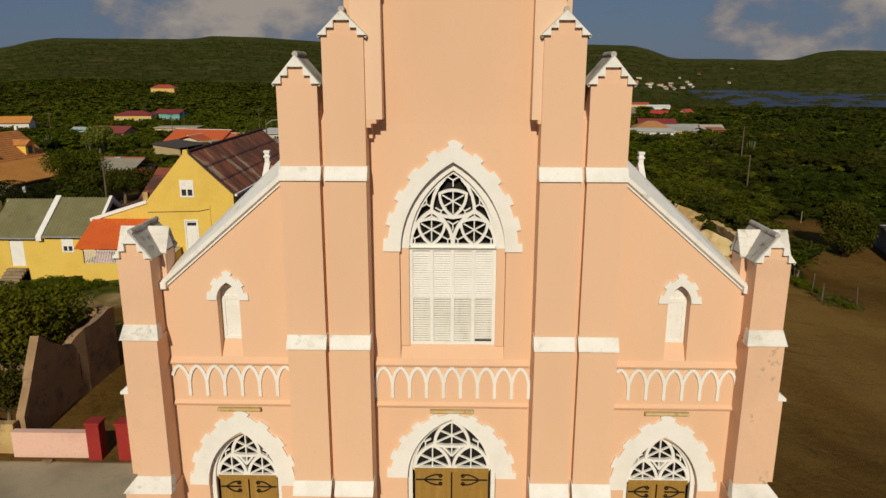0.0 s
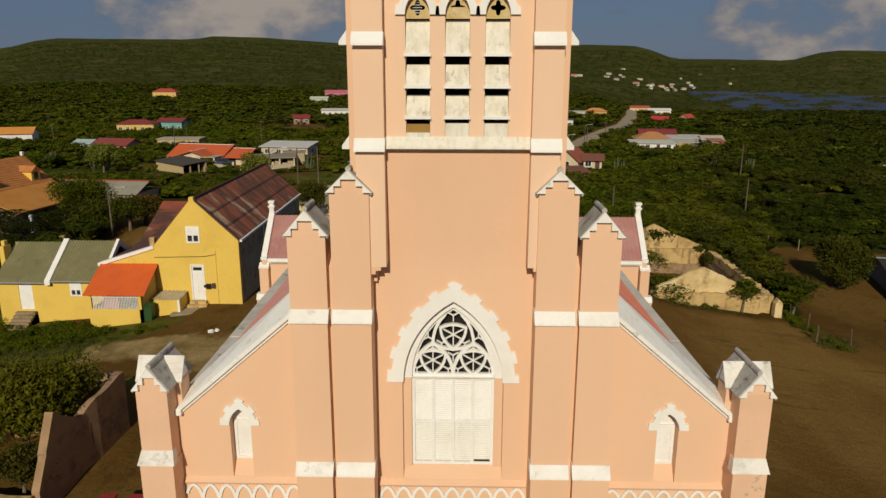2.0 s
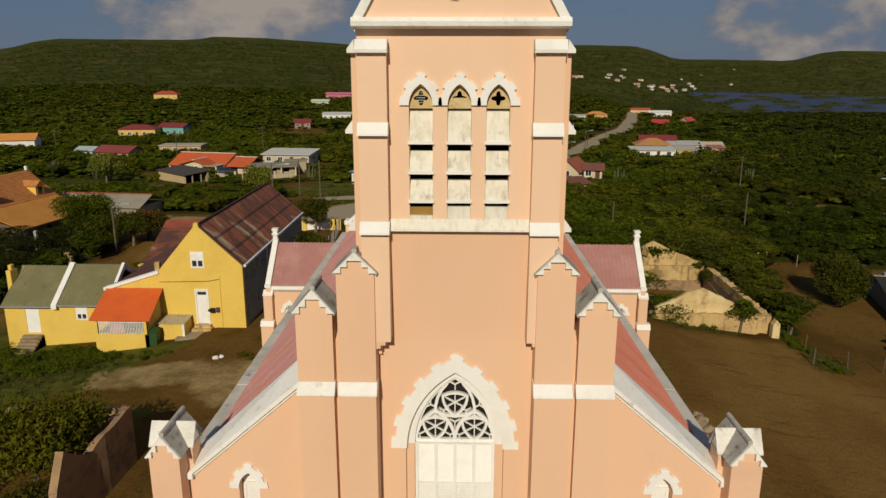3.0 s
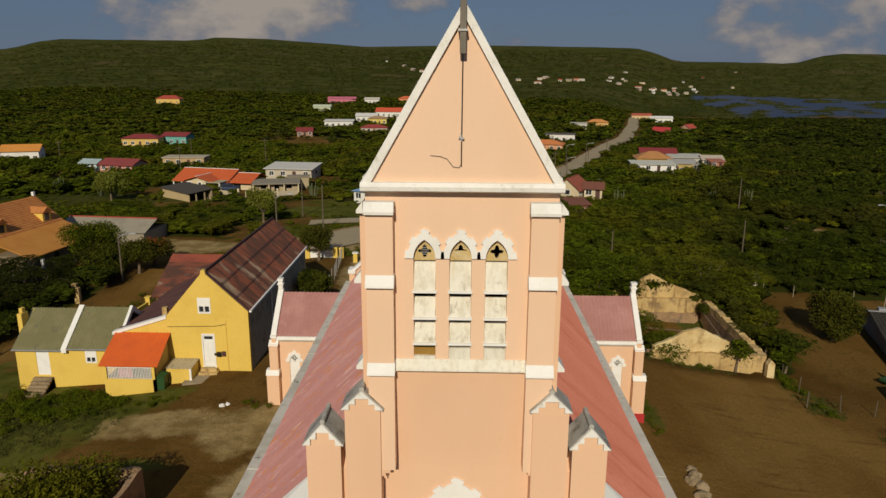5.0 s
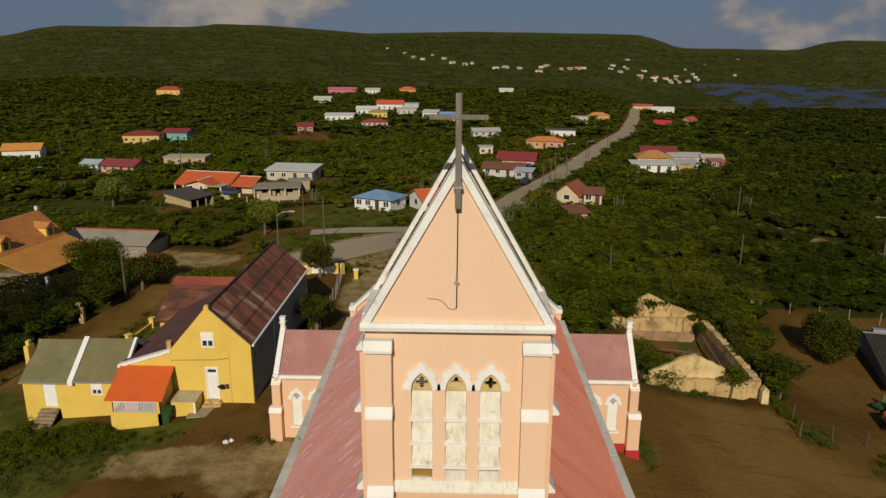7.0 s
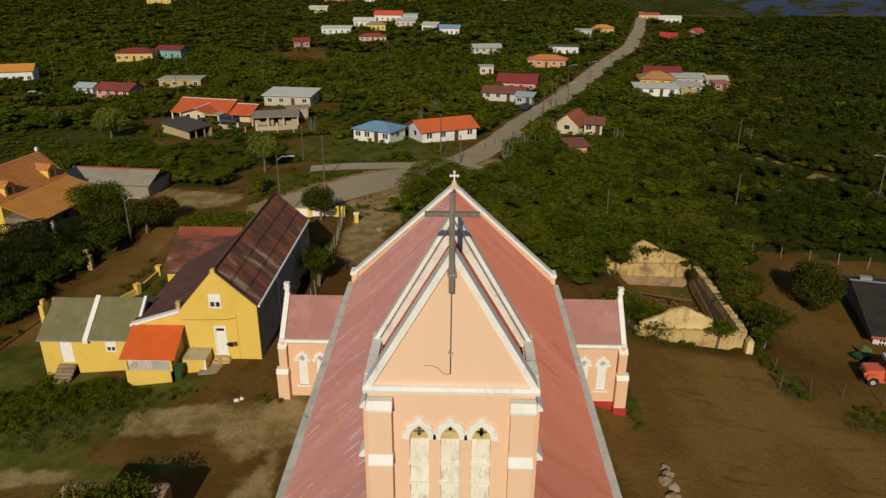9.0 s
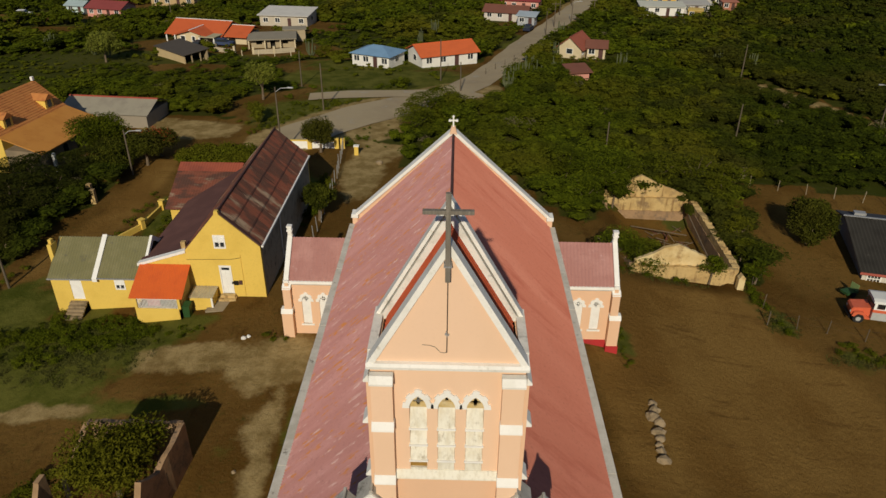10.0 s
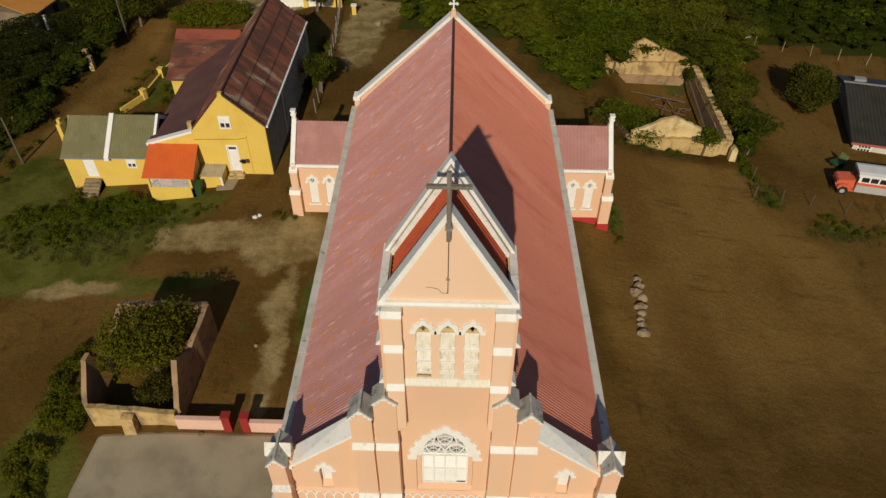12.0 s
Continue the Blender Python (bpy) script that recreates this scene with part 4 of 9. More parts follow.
# raking copings of the front gable
for s in (-1, 1):
    bm = bmesh.new()
    rings = []
    for x, z, rise in ((7.02, 9.33, 0.34), (3.87, 12.04, 0.56)):
        rings.append([bm.verts.new((X0 + s * x, y, z + dz)) for y, dz in ((-0.13, 0.0), (-0.13, 0.10), (-0.10, 0.13), (0.76, rise), (0.76, -0.1), (0.0, -0.1))])
    for i in range(6):
        bm.faces.new((rings[0][i], rings[0][(i + 1) % 6], rings[1][(i + 1) % 6], rings[1][i]))
    bm.faces.new(rings[0])
    bm.faces.new(rings[1][::-1])
    church_part("coping", bm, M_STAINWHITE, "white raking gable coping")
    church_part("coping_foot", box(*sorted((X0 + s * 6.90, X0 + s * 7.12)), -0.15, 0.20, 9.26, 9.44, bevel=0.02), M_STAINWHITE)
    bm = prism([(X0 + s * 7.0, 9.24), (X0 + s * 3.87, 11.93), (X0 + s * 3.87, 12.0), (X0 + s * 7.0, 9.31)], -0.05, 0.05)
    church_part("coping_moulding", bm, M_WHITE)


def corner_pier(s):
    """A corner pier of cross plan: a front arm and a cross arm, each with its own gabled cap."""
    c = s * 7.41
    fa, fb = c - 0.39, c + 0.39
    ia, ib = c - 0.54, c + 0.54
    yf, ya, yb, yr = -0.50, 0.03, 0.58, 0.98
    pier = church_part("corner_pier", box(fa, fb, yf, yr, 8.17, 10.20), M_PINKWORN, "square pink corner pier with cross-gabled grey cap")
    part("cross_arm", box(ia, ib, ya, yb, 4.3, 10.18), M_PINKWORN, pier)
    lo, hi = c - 0.42, c + 0.42
    part("shaft", box(lo, hi, yf - 0.13, yr, 4.18, 8.17), M_PINKWORN, pier)
    lo2, hi2 = c - (0.66 if s < 0 else 0.46), c + (0.66 if s > 0 else 0.46)
    part("shaft", box(lo2, hi2, yf - 0.34, yr, BASE, 4.18), M_PINKWORN, pier)
    for z, l0, h0, y0, l1, h1, y1 in ((8.32, fa, fb, yf, lo, hi, yf - 0.13), (4.34, lo, hi, yf - 0.13, lo2, hi2, yf - 0.34)):
        bm = bmesh.new()
        out = 0.05
        bot = [bm.verts.new(p) for p in ((l1 - out, y1 - out, z - 0.17), (h1 + out, y1 - out, z - 0.17), (h1 + out, y1 + 0.25, z - 0.17), (l1 - out, y1 + 0.25, z - 0.17))]
        top = [bm.verts.new(p) for p in ((l0 - 0.01, y0 - 0.01, z + 0.17), (h0 + 0.01, y0 - 0.01, z + 0.17), (h0 + 0.01, y0 + 0.2, z + 0.17), (l0 - 0.01, y0 + 0.2, z + 0.17))]
        bm.faces.new(bot)
        bm.faces.new(top[::-1])
        for i in range(4):
            bm.faces.new((bot[i], bot[(i + 1) % 4], top[(i + 1) % 4], top[i]))
        part("weathering", bm, M_WORNWHITE, pier, "white stained weathering")
    z, tall, cy = 10.20, 0.54, (ya + yb) / 2
    cap(pier, fa, fb, z, yf, yr, tall)
    # slabs of the cross arm, laid in three courses: white in front, grey behind
    for e, f in ((ya - 0.06, 1), (yb + 0.06, -1)):
        for k in range(3):
            u, v = k / 3, (k + 1) / 3
            pa, za = e + (cy - e) * u, z - 0.06 + (tall + 0.04) * u
            pb, zb = e + (cy - e) * v, z - 0.06 + (tall + 0.04) * v
            part("cap_slab", prism([(pa, za), (pa, za + 0.035), (pb, zb + 0.012), (pb, zb - 0.06), (pa + f * 0.03, za - 0.03)], ia - 0.05, ib + 0.05, "x"), M_WORNWHITE if f > 0 else M_GREYCAP, pier, "cross-gable slab course")
    part("cap_core", prism([(ya, z - 0.05), (cy, z + tall - 0.1), (yb, z - 0.05)], ia, ib, "x"), M_WHITE, pier)
    part("side_spur", box(*sorted((s * 7.9, s * 8.16)), -0.2, 0.3, 4.3, 6.6), M_PINK, pier)
    part("spur_weathering", prism([(s * 7.8, 6.95), (s * 8.22, 6.62), (s * 8.22, 6.55), (s * 7.8, 6.55)], -0.25, 0.35), M_WHITE, pier)


for s in (-1, 1):
    corner_pier(s)

# belfry: it leans forward of the front wall on a battered apron
tw, td, BF = 2.33, 2.30, -0.20
light_x = (-0.90, -0.018, 0.865)
lights = [opening(XT + dx, 0.272, 16.30, 18.96, 0.45) for dx in light_x]
church_part("belfry_wall", plate([(XT - tw, 16.0), (XT - tw, 20.75), (XT + tw, 20.75), (XT + tw, 16.0)], lights, BF, 0.20), M_PINKPALE, "salmon belfry wall with three pointed lights")
church_part("apron_wall", prism([(0.004 + (BF - 0.01) * max(0.0, u * u / 0.6 if u < 0.3 else (u - 0.15)) / 0.85, 12.9 + 3.098 * u) for u in (k / 20 for k in range(21))] + [(0.3, 15.998), (0.3, 12.9)], XT - 1.9, XT + 1.9, "x"), M_PINK, "smooth battered wall under the belfry")
for s in (-1, 1):
    church_part("belfry_side", box(*sorted((XT + s * tw, XT + s * (tw - 0.35))), 0.202, td, 12.9, 20.75), M_PINK)
    church_part("belfry_side_foot", box(*sorted((XT + s * tw, XT + s * 1.902)), BF + 0.01, 0.2, 12.9, 15.998), M_PINK)
church_part("belfry_back", box(XT - tw + 0.352, XT + tw - 0.352, td - 0.35, td, 12.9, 20.75), M_PINK)
# Board painted black for the shade inside the belfry.
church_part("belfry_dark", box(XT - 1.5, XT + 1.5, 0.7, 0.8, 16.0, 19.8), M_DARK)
PF = -0.50         # face of the pilasters
for s in (-1, 1):
    xa, xb = sorted((XT + s * 1.645, XT + s * 2.30))
    pil = church_part("pilaster", box(xa, xb, PF, BF - 0.002, 13.34, 20.14), M_PINKPALE, "pink corner pilaster with white bands")
    part("shaft_foot", box(xa, xb, BF - 0.002, 0.0, 13.34, 15.99), M_PINK, pil)
    part("corbel", box(*sorted((XT + s * 1.78, XT + s * 2.30)), PF, -0.002, 13.25, 13.34), M_PINK, pil)
    part("corbel", box(*sorted((XT + s * 1.90, XT + s * 2.30)), PF, -0.002, 13.16, 13.25), M_PINK, pil)
    part("side_pilaster", box(*sorted((XT + s * (tw + 0.002), XT + s * 2.46)), BF - 0.06, 0.30, 14.0, 20.14), M_PINK, pil)
    part("side_pilaster", box(*sorted((XT + s * (tw + 0.002), XT + s * 2.46)), td - 0.55, td + 0.05, 14.0, 20.14), M_PINK, pil)
    for z in (16.04, 18.32):
        part("band", prism([(PF - 0.14, z), (PF - 0.13, z + 0.05), (PF - 0.005, z + 0.29), (PF + 0.2, z + 0.29), (PF + 0.2, z)], xa - 0.02, xb + 0.02, "x"), M_WHITE, pil, "white sloping band")
        part("band", prism([(XT + s * 2.46, z + 0.33), (XT + s * 2.63, z + 0.10), (XT + s * 2.63, z + 0.02), (XT + s * 2.46, z + 0.02)], BF - 0.08, 0.32), M_WHITE, pil)
    part("capital", prism([(PF - 0.13, 20.12), (PF - 0.14, 20.19), (PF - 0.01, 20.41), (PF + 0.2, 20.41), (PF + 0.2, 20.12)], xa - 0.03, xb + 0.03, "x"), M_STAINWHITE, pil, "white sloping capital")
    part("capital", prism([(XT + s * 2.36, 20.41), (XT + s * 2.52, 20.20), (XT + s * 2.52, 20.12), (XT + s * 2.36, 20.12)], PF + 0.06, 0.32), M_STAINWHITE, pil)
church_part("sill_band", prism([(BF - 0.20, 16.08), (BF - 0.19, 16.13), (BF - 0.035, 16.34), (BF + 0.1, 16.34), (BF + 0.1, 16.08)], XT - 1.643, XT + 1.643, "x"), M_LOUVRE, "white stained sill band under the louvres")
for i, dx in enumerate(light_x):
    cx = XT + dx
    eye = [(cx + 0.125 * math.cos(a) * (1 + 0.35 * math.cos(4 * a)), 19.13 + 0.125 * math.sin(a) * (1 + 0.35 * math.cos(4 * a))) for a in (2 * math.pi * k / 24 for k in range(24))]
    if i == 1:      # the middle head is half boarded over
        eye = [(x, max(z, 19.14)) for x, z in eye if z > 19.06]
    light = church_part("belfry_light", plate(opening(cx, 0.27, 18.90, 18.96, 0.448), [eye], BF + 0.10, BF + 0.16),
                        M_HEADWOOD, "belfry light with quatrefoil head and slanted white louvre boards")
    part("surround", plate(toothed(cx, 0.27, 18.98, 0.47, 0.155, 0.06, 4), [], BF - 0.065, BF + 0.003), M_WHITE, light, "white stepped surround")
    for z, top in ((18.12, 18.87), (17.43, 17.93), (16.755, 17.26)):
        part("louvre_board", prism([(BF - 0.05, z), (BF - 0.05, z + 0.05), (BF + 0.22, top), (BF + 0.26, top), (BF + 0.02, z)], cx - 0.266, cx + 0.266, "x"), M_LOUVRE, light, "stained white louvre board")
        part("lip", box(cx - 0.30, cx + 0.30, BF - 0.09, BF + 0.02, z - 0.02, z + 0.045), M_WHITE, light)
    if i == 0:
        part("base_board", box(cx - 0.266, cx + 0.266, BF + 0.05, BF + 0.10, 16.43, 16.62), M_DOOR, light, "bare brown wooden base board")
        part("base_panel", box(cx - 0.266, cx + 0.266, BF - 0.03, BF + 0.10, 16.30, 16.43), M_LOUVRE, light)
    else:
        part("base_panel", box(cx - 0.266, cx + 0.266, BF - 0.012, BF + 0.10, 16.30, 16.64), M_LOUVRE, light, "stained white base panel")
bm = bmesh.new()
for k in range(5):
    add_box(bm, XT - 1.04 + 0.02 * (k % 2), XT - 0.80, BF + 0.17, BF + 0.19, 19.02 + 0.055 * k, 19.035 + 0.055 * k)
church_part("wire_slats", bm, M_GALV, "pale slats behind a quatrefoil")
# cornice, gables and the small roof
GF = -0.36         # face of the gable
church_part("cornice", prism([(GF - 0.18, 20.68), (GF - 0.20, 20.78), (GF - 0.14, 20.87), (0.1, 20.90), (0.1, 20.64), (GF - 0.08, 20.64)], XT - 2.40, XT + 2.40, "x"), M_STAINWHITE, "white weathered cornice")
for s in (-1, 1):
    church_part("side_parapet", box(*sorted((XT + s * 2.14, XT + s * 2.42)), 0.10, 2.42, 20.6, 20.92), M_WORNWHITE)
tri = [(XT - 2.28, 20.76), (XT, 24.72), (XT + 2.28, 20.76)]
church_part("front_gable", prism(tri, GF, 0.06), M_PINKPALE, "steep pink belfry gable")
church_part("back_gable", prism([(XT - 2.26, 20.76), (XT, 24.72), (XT + 2.26, 20.76)], 1.95, 2.25), M_WORNWHITE)
for ya, yb, grow, foot in ((GF - 0.12, 0.0, 0.0, 2.41), (1.99, 2.38, 0.12, 2.44)):
    bm = bmesh.new()
    for s in (-1, 1):
        add_prism(bm, [(XT + s * foot, 20.80), (XT + s * (foot - (0.22 if ya < 0 else 0.14)), 20.80), (XT, (24.60 if ya < 0 else 24.72) + grow), (XT, 24.94 + grow)], ya, yb)
    church_part("gable_coping", bm, M_STAINWHITE, "white weathered gable coping")
for s in (-1, 1):
    bm = sheet((XT, 0.08, 24.28), (XT, 1.95, 24.28), (XT + s * 2.02, 0.08, 20.85), (XT + s * 2.02, 1.95, 20.85), 0.22, 0.03)
    church_part("belfry_roof", bm, M_TILERED, "steep red tiled belfry roof")
# Gutter floor painted near-black for the shade in the well.
church_part("valley", box(XT - 2.1, XT + 2.1, 0.11, 1.94, 20.6, 20.75), M_DARK)
# wooden cross and lightning wire
XC = XT - 0.02
bm = box(XC - 0.072, XC + 0.072, -0.66, -0.53, 23.79, 26.42, bevel=0.012)
cross = church_part("cross", bm, M_CROSSWOOD, "tall grey wooden cross on the gable")
part("arm", box(XC - 0.665, XC + 0.665, -0.67, -0.52, 25.83, 25.94, bevel=0.012), M_CROSSWOOD, cross)
part("bracket", box(XC - 0.03, XC + 0.03, -0.55, -0.3, 24.2, 24.27), M_IRON, cross)
part("bracket", box(XC - 0.11, XC + 0.11, -0.69, -0.3, 24.27, 24.31), M_GALV, cross)
part("bracket", box(XC - 0.03, XC + 0.03, -0.55, -0.3, 23.9, 23.97), M_IRON, cross)
bm = rod(bmesh.new(), (XC, GF - 0.06, 23.85), (XC - 0.01, GF - 0.06, 21.27), 0.013)
church_part("lightning_wire", bm, M_IRON, "dark vertical wire on the gable")
bm = bmesh.new()
add_bar(bm, [(XC - 0.07, 21.93), (XC + 0.05, 21.90)], 0.035, GF - 0.09, GF - 0.04)
add_bar(bm, [(XC - 0.01, 21.84), (XC - 0.03, 22.02)], 0.03, GF - 0.09, GF - 0.04)
church_part("wire_clip", bm, M_GALV)
bm = bmesh.new()
loop = [(XC - 0.01, 21.30), (XC - 0.06, 21.22), (XC - 0.20, 21.24), (XC - 0.34, 21.42), (XC - 0.50, 21.48), (XC - 0.73, 21.5)]
for p, q in zip(loop, loop[1:]):
    rod(bm, (p[0], GF - 0.02, p[1]), (q[0], GF - 0.02, q[1]), 0.009, n=5)
church_part("wire_end", bm, M_CROSSWOOD)

# nave
RIDGE_Z, BACK = 15.98, 32.4


def axis_x(y):
    return X0 - 0.0058 * y


for s in (-1, 1):
    church_part("nave_wall", prism([(X0 + s * 7.05, 0.3), (X0 + s * 7.5, 0.3), (axis_x(BACK) + s * 7.6, BACK), (axis_x(BACK) + s * 7.15, BACK)], BASE - 4, 8.3, "z"), M_PINK, "long pink nave wall")
    n = 14
    a, b = Vector((X0 + s * 7.76, 0.35, 0)), Vector((axis_x(BACK) + s * 7.76, BACK - 0.2, 0))
    rng = random.Random(5 + s)
    for i in range(n):
        p, q = a.lerp(b, i / n), a.lerp(b, (i + 0.992) / n)
        dz, dx = rng.uniform(-0.012, 0.012), rng.uniform(-0.012, 0.012)
        slab = prism([(p.x - 0.24 + dx, p.y), (p.x + 0.22 + dx, p.y), (q.x + 0.22 + dx, q.y), (q.x - 0.24 + dx, q.y)], 7.95, 8.56 + dz, "z")
        church_part("parapet_slab", slab, M_PARAPET, "pale weathered parapet slab with dark stains")
    church_part("wall_head", prism([(X0 + s * 7.05, 0.3), (X0 + s * 7.92, 0.3), (axis_x(BACK) + s * 7.92, BACK - 0.2), (axis_x(BACK) + s * 7.15, BACK - 0.2)], 7.6, 7.948, "z"), M_PINK, "corbelled pink wall head under the parapet")
    yf = 0.66
    top0, top1 = (axis_x(yf), yf, RIDGE_Z), (axis_x(BACK), BACK - 0.1, RIDGE_Z)
    bot0, bot1 = (X0 + s * 7.55, yf, 8.60), (axis_x(BACK) + s * 7.57, BACK - 0.1, 8.60)
    church_part("nave_roof", sheet(top0, top1, bot0, bot1, 0.17, 0.028), M_ROOFL if s < 0 else M_ROOFR, "faded rose corrugated roof slope with rust streaks" if s < 0 else "red painted corrugated roof slope")
church_part("ridge_cap", rod(bmesh.new(), (axis_x(0.6), 0.6, RIDGE_Z + 0.02), (axis_x(BACK), BACK - 0.1, RIDGE_Z + 0.02), 0.09), M_BROWNROOF)
xb = axis_x(BACK)
church_part("back_gable_wall", prism([(xb - 7.55, BASE - 4), (xb - 7.55, 9.2), (xb, 16.15), (xb + 7.55, 9.2), (xb + 7.55, BASE - 4)], BACK - 0.1, BACK + 0.4), M_PINK)
bm = bmesh.new()
for s in (-1, 1):
    add_prism(bm, [(xb + s * 7.62, 9.34), (xb + s * 7.62, 9.06), (xb, 16.08), (xb, 16.40)], BACK - 0.28, BACK + 0.55)
church_part("back_coping", bm, M_WHITE, "white coping of the back gable")
for s in (-1, 1):
    church_part("kneeler", box(*sorted((xb + s * 7.28, xb + s * 7.82)), BACK - 0.36, BACK + 0.6, 9.12, 9.42, bevel=0.03), M_WHITE)
    church_part("kneeler_base", box(*sorted((xb + s * 7.34, xb + s * 7.74)), BACK - 0.3, BACK + 0.5, 8.6, 9.12), M_PINK)
bm = prism([(xb - 0.28, 16.0), (xb, 16.1), (xb + 0.28, 16.0), (xb + 0.15, 16.60), (xb - 0.15, 16.60)], BACK - 0.3, BACK + 0.1)
church_part("finial_base", bm, M_PINK)
bm = bmesh.new()
add_box(bm, xb - 0.055, xb + 0.055, BACK - 0.2, BACK - 0.08, 16.6, 17.36)
add_box(bm, xb - 0.26, xb + 0.26, BACK - 0.199, BACK - 0.081, 17.0, 17.1)
for dx, dz in ((-0.26, 17.05), (0.26, 17.05), (0, 17.34)):
    rod(bm, (xb + dx, BACK - 0.22, dz), (xb + dx, BACK - 0.06, dz), 0.09)
church_part("stone_cross", bm, M_WHITE, "small white trefoil cross on the back gable")

# transepts
TY0, TY1, TRZ, TEZ = 28.0, 32.9, 8.22, 5.88
for s in (-1, 1):
    xi, xo = X0 + s * 7.6, s * 12.4 - 0.14
    lights = [[(x, z) for x, z in opening(s * c - 0.15, 0.34, 1.95, 4.03, 0.52)] for c in (11.0, 9.66)]
    tr = church_part("transept", plate([(xi, -6), (xi, TEZ), (xo, TEZ), (xo, -6)], lights, TY0, TY0 + 0.4), M_PINK, "low pink side wing with rose roof and white pointed windows")
    part("gable_wall", prism([(TY0, -6), (TY0, TEZ), ((TY0 + TY1) / 2, TRZ), (TY1, TEZ), (TY1, -6)], *sorted((xo, xo - s * 0.4)), axis="x"), M_PINK, tr)
    part("rear_wall", box(*sorted((xi, xo)), TY1 - 0.4, TY1, -6, TEZ), M_PINK, tr)
    part("cornice", prism([(TY0 - 0.22, 5.66), (TY0 - 0.18, 5.85), (TY0 + 0.02, 5.89), (TY0 + 0.02, 5.5), (TY0 - 0.08, 5.5)], *sorted((xi, xo)), axis="x"), M_WHITE, tr, "white cornice")
    mid = (TY0 + TY1) / 2
    xr = xo - s * 0.12
    part("roof", sheet((xi, mid, TRZ), (xr, mid, TRZ), (xi, TY0 - 0.1, TEZ - 0.02), (xr, TY0 - 0.1, TEZ - 0.02), 0.26, 0.02), M_ROOFT, tr, "rose ribbed roof")
    part("roof", sheet((xi, mid, TRZ), (xr, mid, TRZ), (xi, TY1 + 0.1, TEZ - 0.02), (xr, TY1 + 0.1, TEZ - 0.02), 0.26, 0.02), M_ROOFT, tr, "rose ribbed roof")
    bm = bmesh.new()
    for e, f in ((TY0 - 0.12, 1), (TY1 + 0.12, -1)):
        add_prism(bm, [(e, TEZ + 0.02), (e, TEZ + 0.22), (mid, TRZ + 0.28), (mid, TRZ + 0.05)], *sorted((xo + s * 0.1, xo - s * 0.26)), axis="x")
    part("coping", bm, M_WHITE, tr, "white gable coping")
    bm = bmesh.new()
    xf = xo - s * 0.08
    add_box(bm, xf - 0.15, xf + 0.15, mid - 0.15, mid + 0.15, TRZ, TRZ + 0.55)
    add_box(bm, xf - 0.21, xf + 0.21, mid - 0.21, mid + 0.21, TRZ + 0.55, TRZ + 0.66)
    add_box(bm, xf - 0.15, xf + 0.15, mid - 0.15, mid + 0.15, TRZ + 0.66, TRZ + 0.85)
    add_box(bm, xf - 0.20, xf + 0.20, mid - 0.20, mid + 0.20, TRZ + 0.85, TRZ + 1.0)
    part("finial", bm, M_WHITE, tr, "white square finial")
    part("kneeler", box(xf - 0.2, xf + 0.2, TY0 - 0.3, TY0 + 0.25, TEZ - 0.1, TEZ + 0.12), M_WHITE, tr)
    part("kneeler", box(xf - 0.14, xf + 0.14, TY0 - 0.26, TY0 + 0.2, TEZ - 0.5, TEZ - 0.1), M_PINK, tr)
    xa, xc = sorted((xo + s * 0.45, xo - s * 0.38))
    part("corner_buttress", box(xa, xc, TY0 - 0.55, TY0 - 0.002, 0.8, 3.3), M_PINK, tr)
    part("corner_buttress", box(*sorted((xo + s * 0.22, xo - s * 0.36)), TY0 - 0.42, TY0 - 0.002, 3.3, 5.36), M_PINK, tr)
    part("weathering", prism([(TY0 - 0.62, 3.2), (TY0 - 0.41, 3.54), (TY0, 3.54), (TY0, 3.2)], xa - 0.03, xc + 0.03, "x"), M_WHITE, tr)
    part("weathering", prism([(TY0 - 0.48, 5.28), (TY0 - 0.1, 5.6), (TY0, 5.6), (TY0, 5.28)], *sorted((xo + s * 0.25, xo - s * 0.39)), axis="x"), M_WHITE, tr)
    pl = 1.0
    part("plinth", box(*sorted((xi, xo - s * 0.4)), TY0 - 0.1, TY0 - 0.002, -5.5, pl), M_REDPLINTH, tr, "dark red painted plinth")
    part("plinth", box(xa - 0.06, xc + 0.06, TY0 - 0.64, TY0 - 0.003, -5.5, 0.8 if s > 0 else 0.95), M_REDPLINTH, tr, "dark red painted plinth")
    part("plinth", box(*sorted((xo + s * 0.08, xo + s * 0.003)), TY0, TY1, -5.5, pl), M_REDPLINTH, tr, "dark red painted plinth")
    for c in (11.0, 9.66):
        cx = s * c - 0.15
        w = part("window", prism([(cx - 0.34, 1.95), (cx - 0.34, 4.0), (cx + 0.34, 4.0), (cx + 0.34, 1.95)], TY0 + 0.08, TY0 + 0.16), M_PAINTWHITE, tr, "white shuttered pointed window")
        part("surround", plate(toothed(cx, 0.33, 4.0, 0.52, 0.19, 0.065, 4), [], TY0 - 0.06, TY0 + 0.02), M_WHITE, w)
        part("head", plate(arc(cx, 0.34, 4.0, 0.53), [[(cx + 0.18 * math.cos(a) * (1 + 0.3 * math.cos(4 * a)), 4.23 + 0.18 * math.sin(a) * (1 + 0.3 * math.cos(4 * a))) for a in (2 * math.pi * k / 20 for k in range(20))]], TY0 + 0.06, TY0 + 0.12), M_PAINTWHITE, w)
        # Black board, shade painted in behind the window head.
        part("pane", box(cx - 0.34, cx + 0.34, TY0 + 0.2, TY0 + 0.24, 3.9, 4.6), M_DARK, w)
        bm = bmesh.new()
        add_bar(bm, [(cx - 0.19, 4.23), (cx + 0.19, 4.23)], 0.04, TY0 + 0.07, TY0 + 0.11)
